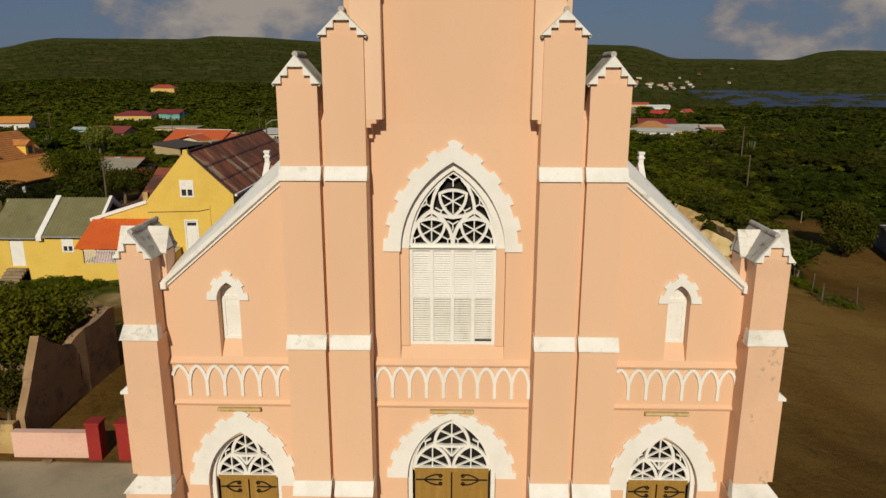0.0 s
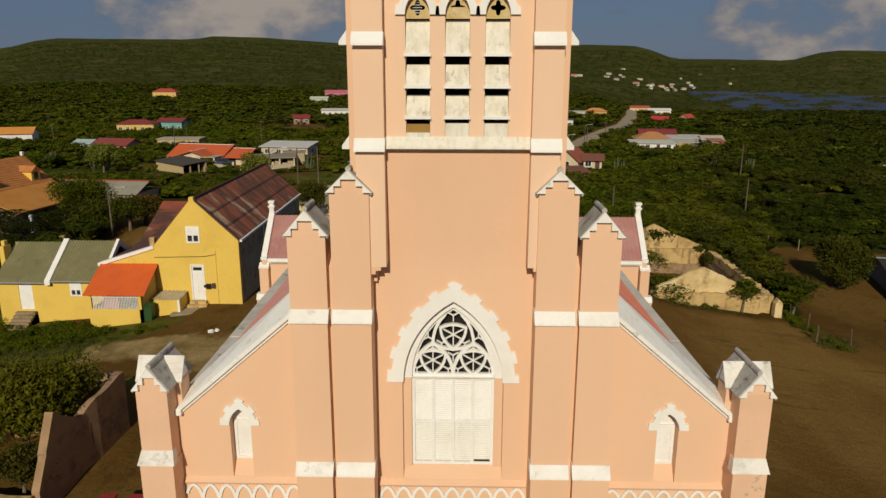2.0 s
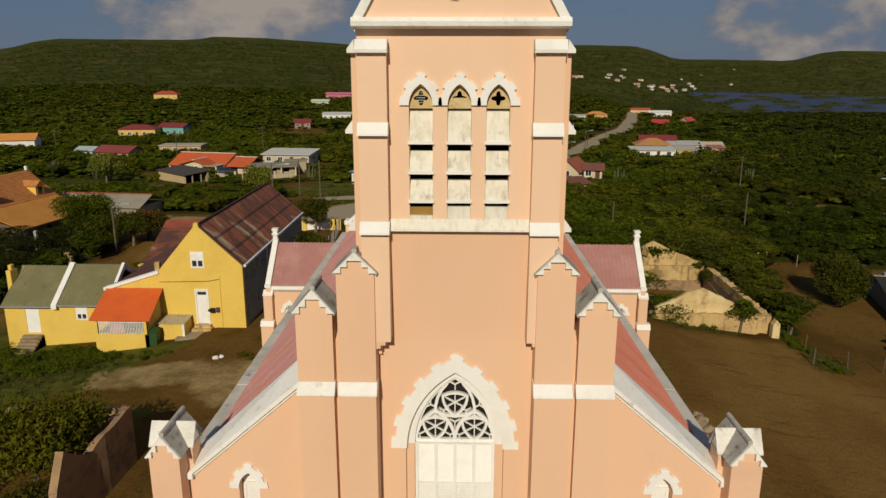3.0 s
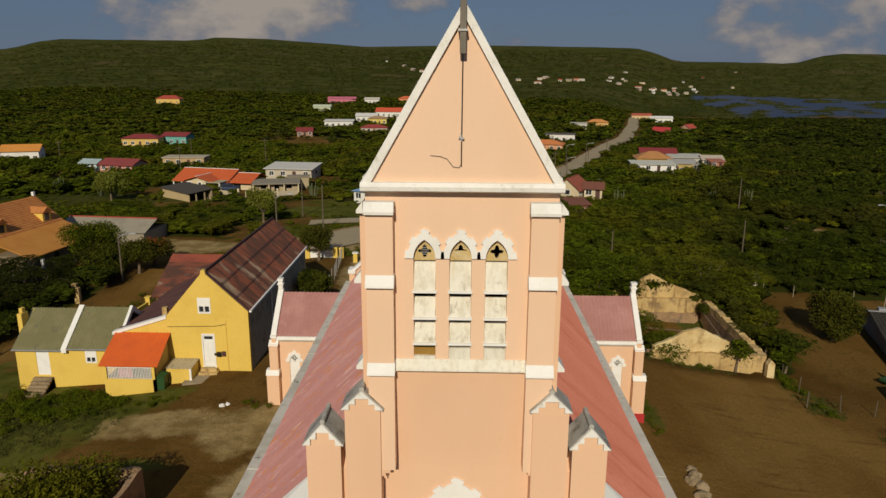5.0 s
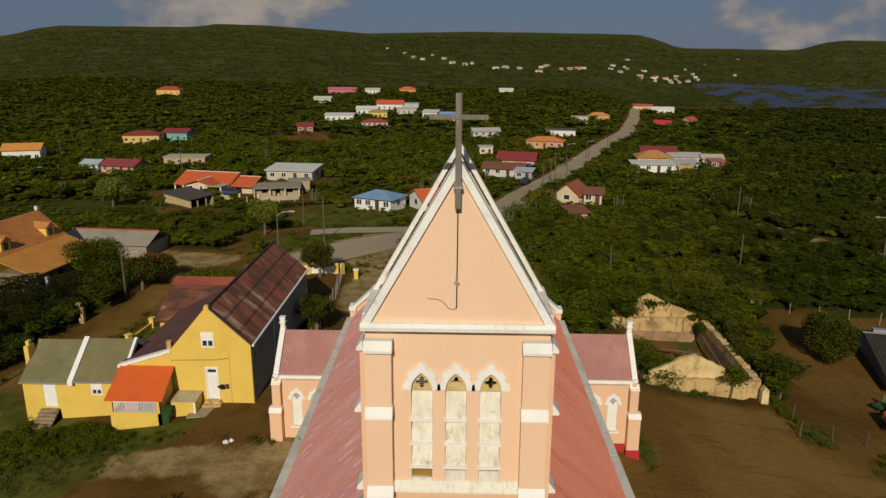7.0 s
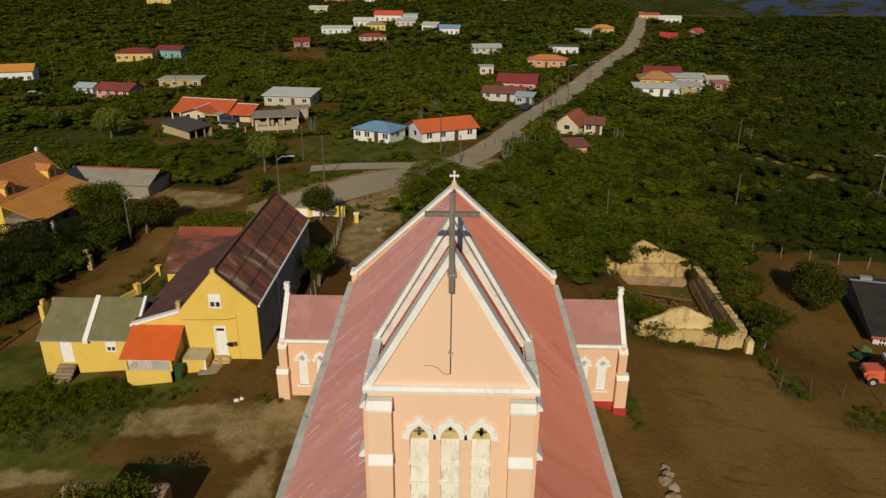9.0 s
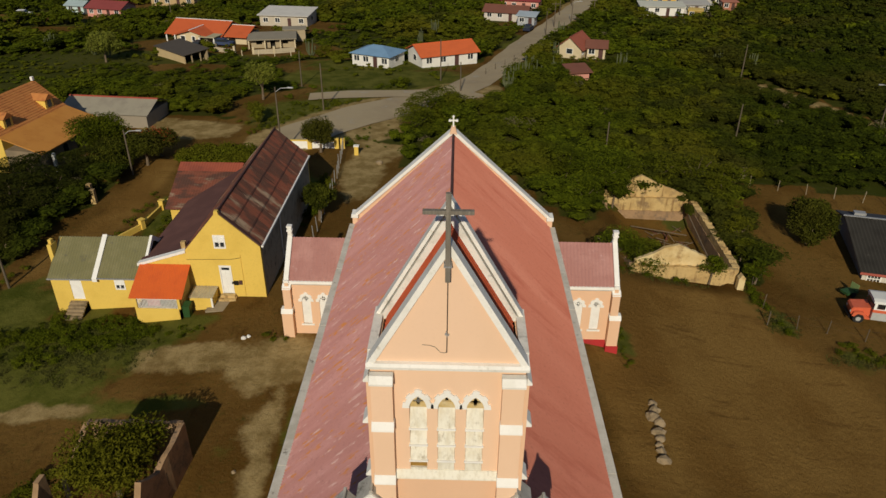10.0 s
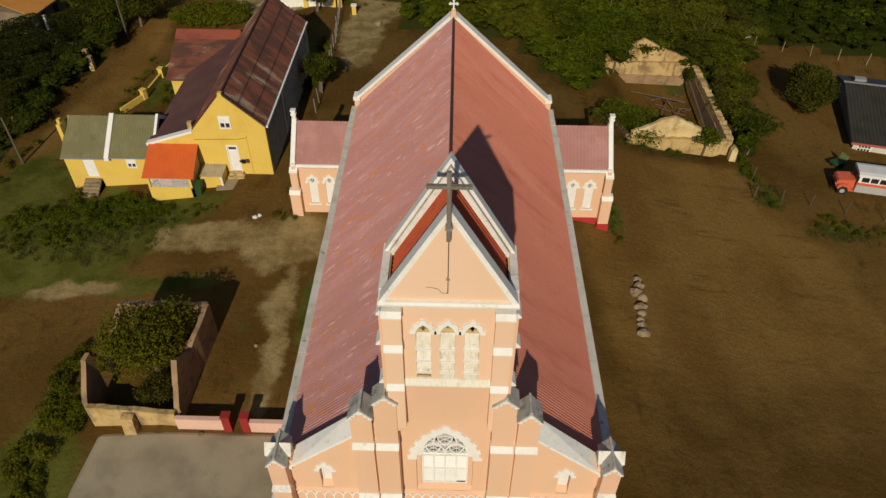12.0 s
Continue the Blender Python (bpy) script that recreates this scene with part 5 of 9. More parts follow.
        add_bar(bm, [(cx, 4.04), (cx, 4.42)], 0.04, TY0 + 0.07, TY0 + 0.11)
        part("bar", bm, M_PAINTWHITE, w)
        part("sill", box(cx - 0.5, cx + 0.5, TY0 - 0.09, TY0 + 0.05, 1.82, 1.95), M_WHITE, w)


def settle(t, x, y, z):
    """Scale a thing built about x, y, z and squash its depth, to fit the camera's view."""
    k = site_scale(y)
    nx_, ny_ = site(x, y)
    t.matrix_basis = Matrix.Translation((nx_, ny_, 14.4 + (z - 14.43) * k)) @ Matrix.Diagonal((k, 0.9875 * k * k, k, 1))
    for c in t.children:
        c.matrix_parent_inverse = Matrix.Translation((-x, -y, -z))



# ---- yellow presbytery ----
house = thing("yellow_house", "yellow stucco house with steep rust-brown iron roof and green-roofed annex", "house")
HY, HB, HX0, HX1, HXA, HZA, HZE = 37.3, 61.0, -24.0, -17.2, -20.7, 8.25, 5.0
front = [(HX0, -2), (HX0, 4.55), (HXA - 0.22, HZA - 0.12), (HXA - 0.16, HZA + 0.22), (HXA + 0.16, HZA + 0.22), (HXA + 0.22, HZA - 0.12), (HX1, HZE), (HX1, -2)]
part("front_wall", plate(front, [[(-21.27, 4.86), (-21.27, 6.1), (-20.30, 6.1), (-20.30, 4.86)], [(-21.12, 0.08), (-21.12, 2.94), (-20.18, 2.94), (-20.18, 0.08)]], HY, HY + 0.4), M_YELLOW, house, "yellow stucco gable wall")
# East wall greyed to put its shade into the colour, besides plaster stains.
part("side_wall", box(HX1 - 0.35, HX1 - 0.002, HY + 0.402, HB, -2.5, HZE - 0.1), surface("shaded side plaster", (0.40, 0.33, 0.22), (0.30, 0.25, 0.17), scale=0.6, stain=(0.16, 0.13, 0.09), stain_lo=0.5, stain_hi=0.7), house)
part("side_wall", box(HX0 + 0.002, HX0 + 0.35, HY + 0.402, HB, -2.5, 4.4), M_YELLOW, house)
part("rear_wall", prism([(HX0, -2.5), (HX0, 4.5), (HXA, HZA - 0.1), (HX1, HZE - 0.1), (HX1, -2.5)], HB, HB + 0.35), M_YELLOW, house)
part("roof", sheet((HXA, HY + 0.3, HZA), (HXA, HB + 0.5, HZA), (HX1 + 0.12, HY + 0.3, HZE + 0.02), (HX1 + 0.12, HB + 0.5, HZE + 0.02), 0.3, 0.03), M_RUSTROOF, house, "rust-streaked brown corrugated roof")
part("roof", sheet((HXA, HY + 0.3, HZA), (HXA, HB + 0.5, HZA), (HX0 - 0.1, HY + 0.3, 4.55), (HX0 - 0.1, HB + 0.5, 4.55), 0.3, 0.03), M_RUSTROOF, house, "rust-streaked brown corrugated roof")
for u in (0.34, 0.67):
    xs_, zs_ = HXA + (HX1 + 0.12 - HXA) * u, HZA + (HZE + 0.02 - HZA) * u
    part("roof_lap", prism([(xs_, zs_ + 0.06), (xs_ + 0.12, zs_ + 0.06 - 0.112), (xs_ + 0.12, zs_ - 0.10), (xs_, zs_)], HY + 0.3, HB + 0.5), M_RUSTROOF, house)
for y in (43.5, 49.2, 55.0):
    part("roof_joint", prism([(HXA, HZA + 0.05), (HX1 + 0.12, HZE + 0.07), (HX1 + 0.12, HZE + 0.03), (HXA, HZA + 0.01)], y, y + 0.14), M_RUSTROOF, house)
part("ridge_roll", rod(bmesh.new(), (HXA, HY + 0.2, HZA + 0.05), (HXA, HB + 0.5, HZA + 0.05), 0.1), M_BROWNROOF, house)
bm = bmesh.new()
for a, b in (((HXA, HZA), (HX1, HZE)), ((HX0, 4.5), (HXA, HZA))):
    add_prism(bm, [(a[0], a[1] - 0.02), (b[0], b[1] - 0.02), (b[0], b[1] + 0.16), (a[0], a[1] + 0.16)], HY + 0.12, HY + 0.46)
part("verge", bm, M_BROWNROOF, house, "dark verge")
part("gutter", box(HX1 + 0.06, HX1 + 0.24, HY + 0.2, HB + 0.4, HZE - 0.12, HZE + 0.05), M_PAINTWHITE, house, "white gutter")
bm = rod(bmesh.new(), (HX1 + 0.15, HY + 7.5, HZE - 0.1), (HX1 + 0.08, HY + 7.5, 0), 0.06)
part("downpipe", bm, M_PAINTWHITE, house)
attic = part("attic_window", plate([(-21.32, 4.8), (-21.32, 6.15), (-20.25, 6.15), (-20.25, 4.8)], [[(-21.2, 4.92), (-21.2, 5.42), (-20.84, 5.42), (-20.84, 4.92)], [(-20.73, 4.92), (-20.73, 5.42), (-20.37, 5.42), (-20.37, 4.92)]], HY - 0.04, HY + 0.1), M_PAINTWHITE, house, "white shuttered attic window")
for x in (-21.2, -20.73):
    part("pane", box(x, x + 0.36, HY + 0.1, HY + 0.14, 4.9, 5.45), M_GLASS, attic)
    bm = bmesh.new()
    for i in range(7):
        add_box(bm, x + 0.02, x + 0.34, HY - 0.06, HY - 0.035, 5.52 + i * 0.075, 5.56 + i * 0.075)
    part("louvre", bm, M_PAINTWHITE, attic)
door = part("door", box(-21.12, -20.18, HY + 0.04, HY + 0.1, 0.08, 2.94), M_PAINTWHITE, house, "white panelled front door")
part("fanlight", box(-21.0, -20.3, HY + 0.02, HY + 0.05, 2.55, 2.8), M_GLASS, door)
part("frame", plate([(-21.2, 0.06), (-21.2, 3.04), (-20.1, 3.04), (-20.1, 0.06)], [[(-21.1, 0.08), (-21.1, 2.92), (-20.2, 2.92), (-20.2, 0.08)]], HY - 0.05, HY + 0.06), M_PAINTWHITE, door)
for xa, xb in ((-21.04, -20.68), (-20.62, -20.26)):
    for za, zb in ((0.25, 1.0), (1.15, 2.4)):
        part("panel", box(xa, xb, HY + 0.015, HY + 0.045, za, zb, bevel=0.012), M_PAINTWHITE, door)
for i in range(3):
    part("step", box(-21.55 + i * 0.12, -19.75 - i * 0.12, HY - 1.2 + i * 0.35, HY, -0.6 + i * 0.22, -0.36 + i * 0.22), M_RUIN, house, "worn stone step")
part("paving", box(-22.2, -16.4, HY - 2.6, HY - 0.01, -0.9, -0.34), M_CONCRETE, house, "worn concrete apron")
part("meter_box", box(-20.0, -19.62, HY - 0.16, HY - 0.01, 1.05, 1.45), M_IRON, house)
part("meter_box", box(-19.55, -19.25, HY - 0.14, HY - 0.01, 1.1, 1.5), M_BROWNROOF, house)
part("meter_box", box(-20.2, -20.06, HY - 0.12, HY - 0.01, 1.15, 1.35), M_IRON, house)
part("conduit", rod(bmesh.new(), (-19.1, HY - 0.04, -0.2), (-19.1, HY - 0.04, 4.2), 0.03, n=6), M_YELLOW, house)
bm = rod(bmesh.new(), (-24.0, HY - 0.06, 3.62), (-20.0, HY - 0.06, 3.72), 0.018, n=5)
rod(bm, (-20.0, HY - 0.06, 3.72), (-19.1, HY - 0.06, 3.9), 0.018, n=5)
part("cable", bm, M_IRON, house)
# lean-to along the west side
part("lean_to_wall", prism([(HX0 + 0.02, -2), (HX0 + 0.02, 4.35), (-28.4, 2.85), (-28.4, -2)], HY - 0.002, HY + 0.35), M_YELLOW, house)
part("lean_to_verge", prism([(HX0, 4.32), (HX0, 4.58), (-28.6, 3.12), (-28.6, 2.86)], HY - 0.12, HY + 0.5), M_PAINTWHITE, house, "white verge board")
part("lean_to_roof", sheet((HX0 + 0.1, HY + 0.3, 4.52), (HX0 + 0.1, HB - 2, 4.52), (-28.6, HY + 0.3, 3.02), (-28.6, HB - 9, 3.02), 0.3, 0.02), M_BROWNROOF, house, "dark brown lean-to roof")
part("lean_to_side", box(-28.4, -28.1, HY + 0.352, HB - 9.2, -2, 2.9), M_YELLOW, house)
part("chimney_stub", box(-24.5, -24.1, HY + 0.5, HY + 0.9, 4.2, 5.1), M_RUIN, house)
# rear wing
part("rear_wing_wall", box(-31.6, -24.2, 54.2, 62.5, -3, 1.3), M_YELLOW, house)
part("rear_wing_roof", sheet((-32.0, 60.8, 4.2), (-24.6, 60.8, 4.2), (-32.0, 59.4, 3.62), (-24.6, 59.4, 3.62), 0.3, 0.02), M_REDROOF, house, "faded red strip of the rear roof")
part("rear_wing_roof", sheet((-32.0, 59.5, 3.62), (-24.6, 59.5, 3.62), (-32.0, 53.6, 1.23), (-24.6, 53.6, 1.23), 0.3, 0.02), M_RUSTROOF, house, "rust-brown rear roof")
part("rear_wing_roof", sheet((-32.0, 60.8, 4.2), (-24.6, 60.8, 4.2), (-32.0, 63.5, 2.8), (-24.6, 63.5, 2.8), 0.3, 0.02), M_REDROOF, house)
part("wing_gable", prism([(54.2, 1.25), (60.8, 3.95), (62.5, 3.0), (62.5, 1.3)], -31.9, -31.6, "x"), M_BROWNROOF, house)
# annex
annex_holes = [[(-35.2, -0.75), (-35.2, 1.4), (-34.1, 1.4), (-34.1, -0.75)], [(-30.95, 0.45), (-30.95, 1.5), (-30.1, 1.5), (-30.1, 0.45)]]
part("annex_wall", plate([(-36.9, -4), (-36.9, 1.7), (-28.402, 1.7), (-28.402, -4)], annex_holes, 37.0, 37.3), M_YELLOW, house, "yellow annex wall")
part("annex_gable", prism([(37.302, -4), (37.302, 1.75), (40.6, 4.05), (43.9, 1.75), (43.9, -4)], -36.9, -36.6, "x"), M_YELLOW, house)
part("annex_door", box(-35.2, -34.1, 37.06, 37.12, -0.75, 1.4), M_PAINTWHITE, house, "white annex door")
aw = part("annex_window", plate([(-31.0, 0.4), (-31.0, 1.55), (-30.05, 1.55), (-30.05, 0.4)], [[(-30.88, 0.5), (-30.88, 0.9), (-30.58, 0.9), (-30.58, 0.5)], [(-30.48, 0.5), (-30.48, 0.9), (-30.18, 0.9), (-30.18, 0.5)]], 36.96, 37.1), M_PAINTWHITE, house, "white shutter window")
part("pane", box(-30.9, -30.15, 37.1, 37.14, 0.48, 0.92), M_GLASS, aw)
for xa, xb, dz in ((-37.0, -32.85, 0.0), (-32.35, -28.3, 0.14)):
    part("annex_roof", sheet((xa, 40.6, 4.08 + dz), (xb, 40.6, 4.08 + dz), (xa, 36.7, 1.62 + dz), (xb, 36.7, 1.62 + dz), 0.24, 0.05), M_GREENROOF, house, "grey-green corrugated annex roof")
    part("annex_roof", sheet((xa, 40.6, 4.08 + dz), (xb, 40.6, 4.08 + dz), (xa, 44.1, 1.75 + dz), (xb, 44.1, 1.75 + dz), 0.24, 0.05), M_GREENROOF, house)
    part("annex_gutter", box(xa, xb, 36.58, 36.7, 1.52 + dz, 1.62 + dz), M_GALV, house)
for x, w in ((-32.6, 0.22), (-28.25, 0.12)):
    part("party_wall", prism([(36.6, 1.75), (40.6, 4.38), (44.2, 1.9), (44.2, 1.5), (40.6, 3.9), (36.6, 1.4)], x - w, x + w, "x"), M_WHITE, house, "white party wall coping")
part("chimney", box(-37.3, -36.9, 38.6, 39.7, 1.0, 4.1, bevel=0.05), M_YELLOW, house)
part("chimney", box(-37.25, -36.95, 38.9, 39.4, 4.1, 4.5, bevel=0.05), M_YELLOW, house)
for i in range(5):
    part("annex_step", box(-35.5, -33.9, 36.9 - 0.36 * (5 - i), 36.99, -2.6, -1.62 + i * 0.18), M_STONE, house, "rough stone step")
# porch with orange roof
porch = part("porch", box(-28.1, -24.0, 33.9, 34.1, -2, 0.28), M_YELLOW, house, "small porch with orange sheet roof and white railing")
part("roof", sheet((-28.35, 37.25, 3.1), (-23.75, 37.25, 3.1), (-28.45, 33.75, 1.42), (-23.7, 33.75, 1.42), 0.3, 0.012), M_ORANGE, porch, "orange painted porch roof")
# Porch side in a dulled copy of the yellow: shade as colour.
part("side_wall", prism([(33.9, -2), (33.9, 1.32), (36.99, 2.85), (36.99, -2)], -24.2, -24.0, "x"), surface("shaded ochre plaster", (0.45, 0.33, 0.12), (0.38, 0.28, 0.1)), porch)
part("side_wall", prism([(34.102, -2), (34.102, 0.3), (36.99, 0.3), (36.99, -2)], -28.1, -27.9, "x"), M_YELLOW, porch)
part("post", box(-28.1, -27.86, 33.9, 34.12, 0.28, 1.38), M_YELLOW, porch)
part("post", box(-24.24, -24.0, 33.88, 34.12, 0.28, 1.38), M_YELLOW, porch)
part("floor", box(-27.9, -24.2, 34.1, 36.99, -1.5, -0.1), M_CONCRETE, porch)
part("rail", box(-27.86, -24.24, 33.98, 34.04, 1.22, 1.28), M_PAINTWHITE, porch)
rng = random.Random(3)
for i in range(29):
    x = -27.8 + i * 0.122
    part("baluster", box(x, x + 0.055, 33.99, 34.03, 0.28, 1.22), M_PAINTWHITE, porch)
part("laundry", box(-27.2, -26.0, 34.5, 34.54, 0.2, 1.1), paint("pink cloth", (0.55, 0.2, 0.25)), porch)
settle(house, -20.6, 40.0, 0.0)
# cistern box, bin, weeds
shed = thing("cistern_box", "small yellow masonry box with ribbed sheet lid", "cistern")
part("body", box(-23.5, -21.5, 35.4, 37.2, -1, 0.75), M_YELLOW, shed)
part("lid", sheet((-23.6, 37.25, 0.95), (-21.4, 37.25, 0.95), (-23.6, 35.3, 0.80), (-21.4, 35.3, 0.80), 0.3, 0.03), surface("pale ribbed sheet", (0.46, 0.40, 0.26), (0.36, 0.31, 0.20), scale=1.5, stain=(0.22, 0.18, 0.11)), shed, "ribbed grey sheet lid")
part("corner", box(-21.62, -21.46, 35.34, 35.5, -1, 0.74), M_WHITE, shed)
bin_ = thing("wheelie_bin", "dark green plastic wheelie bin beside the porch", "bin")
part("body", prism([(-23.85, -0.6), (-23.22, -0.6), (-23.15, 0.5), (-23.92, 0.5)], 34.2, 34.95), M_GREENBIN, bin_)
part("lid", prism([(34.1, 0.5), (34.1, 0.56), (35.0, 0.7), (35.02, 0.5)], -23.95, -23.12, "x"), M_GREENBIN, bin_)
for x in (-23.85, -23.3):
    part("wheel", rod(bmesh.new(), (x, 35.0, -0.42), (x + 0.08, 35.0, -0.42), 0.14, n=12), M_RUBBER, bin_)
settle(shed, -22.5, 36.3, -0.3)
settle(bin_, -23.5, 34.5, -0.45)


# ---- ruins and walls ----
def ragged_wall(pts, thick, seed, material, name, parent, label="", rough=0.12, step=0.5):
    """An upright wall along a line of (x, y, bottom, top), with an uneven broken top."""
    r = random.Random(seed)
    bm = bmesh.new()
    rows = []
    for (ax, ay, ab, at_), (bx, by, bb, bt) in zip(pts, pts[1:]):
        n = max(1, int(math.hypot(bx - ax, by - ay) / step))
        dx, dy = bx - ax, by - ay
        l = math.hypot(dx, dy)
        ox, oy = -dy / l * thick / 2, dx / l * thick / 2
        for i in range(n + 1):
            u = i / n
            x, y, b, t = ax + dx * u, ay + dy * u, ab + (bb - ab) * u, at_ + (bt - at_) * u + r.uniform(-rough, rough * 0.4)
            j = r.uniform(-0.02, 0.02)
            rows.append([bm.verts.new(p) for p in ((x + ox, y + oy, b), (x + ox + j, y + oy + j, t - r.uniform(0, rough)), (x - ox, y - oy, t), (x - ox, y - oy, b))])
    for a, b in zip(rows, rows[1:]):
        for k in range(3):
            bm.faces.new((a[k], a[k + 1], b[k + 1], b[k]))
    bm.faces.new(rows[0])
    bm.faces.new(rows[-1][::-1])
    return part(name, bm, material, parent, label)


ruin = thing("roofless_ruin", "roofless ruined hut of crumbling plaster with a tree inside", "ruin")
ragged_wall([(-23.3, 9.15, -1.4, 1.0), (-17.5, 8.95, -1.4, 0.75)], 0.4, 1, M_RUIN, "front_wall", ruin, "crumbling ochre front wall", 0.1)
ragged_wall([(-17.45, 9.2, -1.2, 0.8), (-17.42, 10.0, -1.2, 2.2), (-17.4, 10.9, -1.2, 3.7), (-17.38, 11.2, -1.2, 3.5), (-17.3, 12.8, -1.2, 2.5), (-17.1, 14.0, -1.0, 2.9), (-16.9, 16.6, -1.0, 3.2)], 0.38, 2, M_RUINPINK, "east_wall", ruin, "weathered pinkish side wall", 0.1)
ragged_wall([(-23.4, 9.3, -1.4, 1.1), (-23.4, 11.0, -1.4, 3.3), (-23.3, 11.6, -1.4, 3.5)], 0.36, 3, M_RUINPINK, "west_wall", ruin, "", 0.1)
ragged_wall([(-23.2, 13.0, -1.4, 1.5), (-22.9, 16.4, -1.2, 3.1)], 0.36, 31, M_RUINPINK, "west_wall", ruin, "", 0.12)
ragged_wall([(-22.9, 16.6, -1.2, 3.2), (-16.9, 16.7, -1.2, 3.1)], 0.38, 4, M_RUINPINK, "back_wall", ruin, "", 0.12)
part("buttress", prism([(8.0, -1.4), (8.3, 0.6), (8.75, 0.7), (8.75, -1.4)], -20.9, -20.1, "x"), M_RUIN, ruin)
part("blocked_window", box(-17.06, -17.0, 13.4, 14.1, 0.8, 1.9), M_DARK, ruin)

settle(ruin, -20.0, 12.8, -0.3)

low = thing("churchyard_wall", "pale pink low churchyard wall of plastered masonry", "wall")
part("wall_run", box(-17.35, -14.25, 8.55, 8.85, -1.6, 0.55), M_PINKWALL, low)
part("coping", box(-17.35, -14.25, 8.54, 8.86, 0.55, 0.6), M_PINKWALL, low)
part("wall_run", box(-12.6, -7.6, 8.45, 8.75, -1.6, 0.50), M_PINKWALL, low)
part("coping", box(-12.6, -7.6, 8.44, 8.76, 0.50, 0.55), M_PINKWALL, low)
settle(low, -13.0, 8.6, -0.3)
for x in (-14.02, -12.83):
    gp = thing("gate_post", "square dark red gate post in the low wall", "gate post", "gate posts")
    part("shaft", box(x - 0.26, x + 0.26, 8.4, 8.92, -1.6, 1.0), M_REDPOST, gp)
    part("cap", box(x - 0.31, x + 0.31, 8.35, 8.97, 1.0, 1.1, bevel=0.03), M_REDPOST, gp)
    settle(gp, x, 8.65, -0.3)

ruin2 = thing("ruined_warehouse", "large roofless ruin with ochre gable walls among trees", "ruin")
ragged_wall([(17.3, 59.2, -6, -0.4), (19.0, 59.2, -6, 0.45), (21.4, 59.2, -6, 1.65), (24.0, 59.2, -6, 0.42), (27.3, 59.2, -6, -0.95)], 0.4, 13, M_RUIN, "back_gable", ruin2, "tall ochre back gable", 0.07, 0.4)
ragged_wall([(17.3, 58.75, -6, -1.0), (27.0, 58.75, -6, -1.0)], 0.5, 15, M_RUIN, "thick_base_wall", ruin2, "", 0.04)
ragged_wall([(17.6, 58.42, -6, -2.5), (26.9, 58.42, -6, -2.6)], 0.16, 16, M_RUINPINK, "dado", ruin2, "stained lower plaster", 0.05)
ragged_wall([(27.45, 59.3, -6, -1.0), (27.6, 52, -6, -1.1), (27.7, 48, -5, -1.25), (27.75, 43.9, -5, -1.5)], 0.75, 12, M_RUIN, "east_wall", ruin2, "", 0.14, 0.4)
ragged_wall([(26.98, 58.4, -6, -1.6), (27.2, 44.2, -5, -2.0)], 0.12, 18, M_RUINPINK, "inner_plaster", ruin2, "", 0.12, 0.6)
ragged_wall([(17.3, 58.9, -6, -1.2), (17.2, 53, -6, -2.6), (17.2, 47, -6, -2.2), (17.4, 43.6, -5, -0.9)], 0.5, 14, M_RUINPINK, "west_wall", ruin2, "", 0.15)
ragged_wall([(17.6, 43.5, -5, -0.55), (19.2, 43.5, -5, 0.15), (20.3, 43.5, -5, 0.85), (21.6, 43.5, -5, 1.18), (23.0, 43.5, -5, 0.55), (24.6, 43.5, -5, -0.25), (26.2, 43.5, -5, -0.95)], 0.4, 11, M_RUINPALE, "front_gable", ruin2, "pale front gable remnant", 0.06, 0.4)
ragged_wall([(17.2, 43.1, -5, -1.1), (22, 43.05, -5, -1.0), (27.6, 43.0, -5, -1.2)], 0.5, 17, M_RUIN, "thick_base_wall", ruin2, "ochre base of the front wall", 0.08, 0.4)
part("fallen_beam", rod(bmesh.new(), (26.5, 45.2, -3.2), (26.6, 57.6, -1.9), 0.08), M_BARK, ruin2)
part("fallen_beam", rod(bmesh.new(), (20.4, 57.0, -3.9), (25.6, 53.0, -2.9), 0.07), M_BARK, ruin2)
for i in range(26):
    a, x, y = rng.uniform(0, 3.1), rng.uniform(22.5, 26.4), rng.uniform(50, 57.4)
    part("debris_plank", rod(bmesh.new(), (x, y, -4.7 + rng.uniform(0, 0.5)), (x + 1.4 * math.cos(a), y + 1.4 * math.sin(a), -4.7 + rng.uniform(0, 0.9)), 0.05, n=5), M_RUSTROOF if i % 3 == 0 else M_BARK, ruin2)
stump = thing("stone_pillar", "broken pale stone pillar at the end of the ruin", "pillar")
part("shaft", prism([(27.3, -4.5), (27.35, -1.6), (27.6, -1.15), (27.95, -1.5), (28.0, -4.5)], 41.7, 42.3), M_RUINPALE, stump)

def pebble(r, sx, sy, sz, seed):
    bm = bmesh.new()
    bmesh.ops.create_icosphere(bm, subdivisions=2, radius=r)
    g = random.Random(seed)
    off = Vector((g.uniform(0, 50), g.uniform(0, 50), g.uniform(0, 50)))
    for v in bm.verts:
        v.co *= 1 + 0.45 * noise.noise(v.co * 1.3 / r + off) + 0.12 * noise.noise(v.co * 4 / r + off)
        v.co.x, v.co.y, v.co.z = v.co.x * sx, v.co.y * sy, max(v.co.z * sz, -0.35 * r)
    return bm


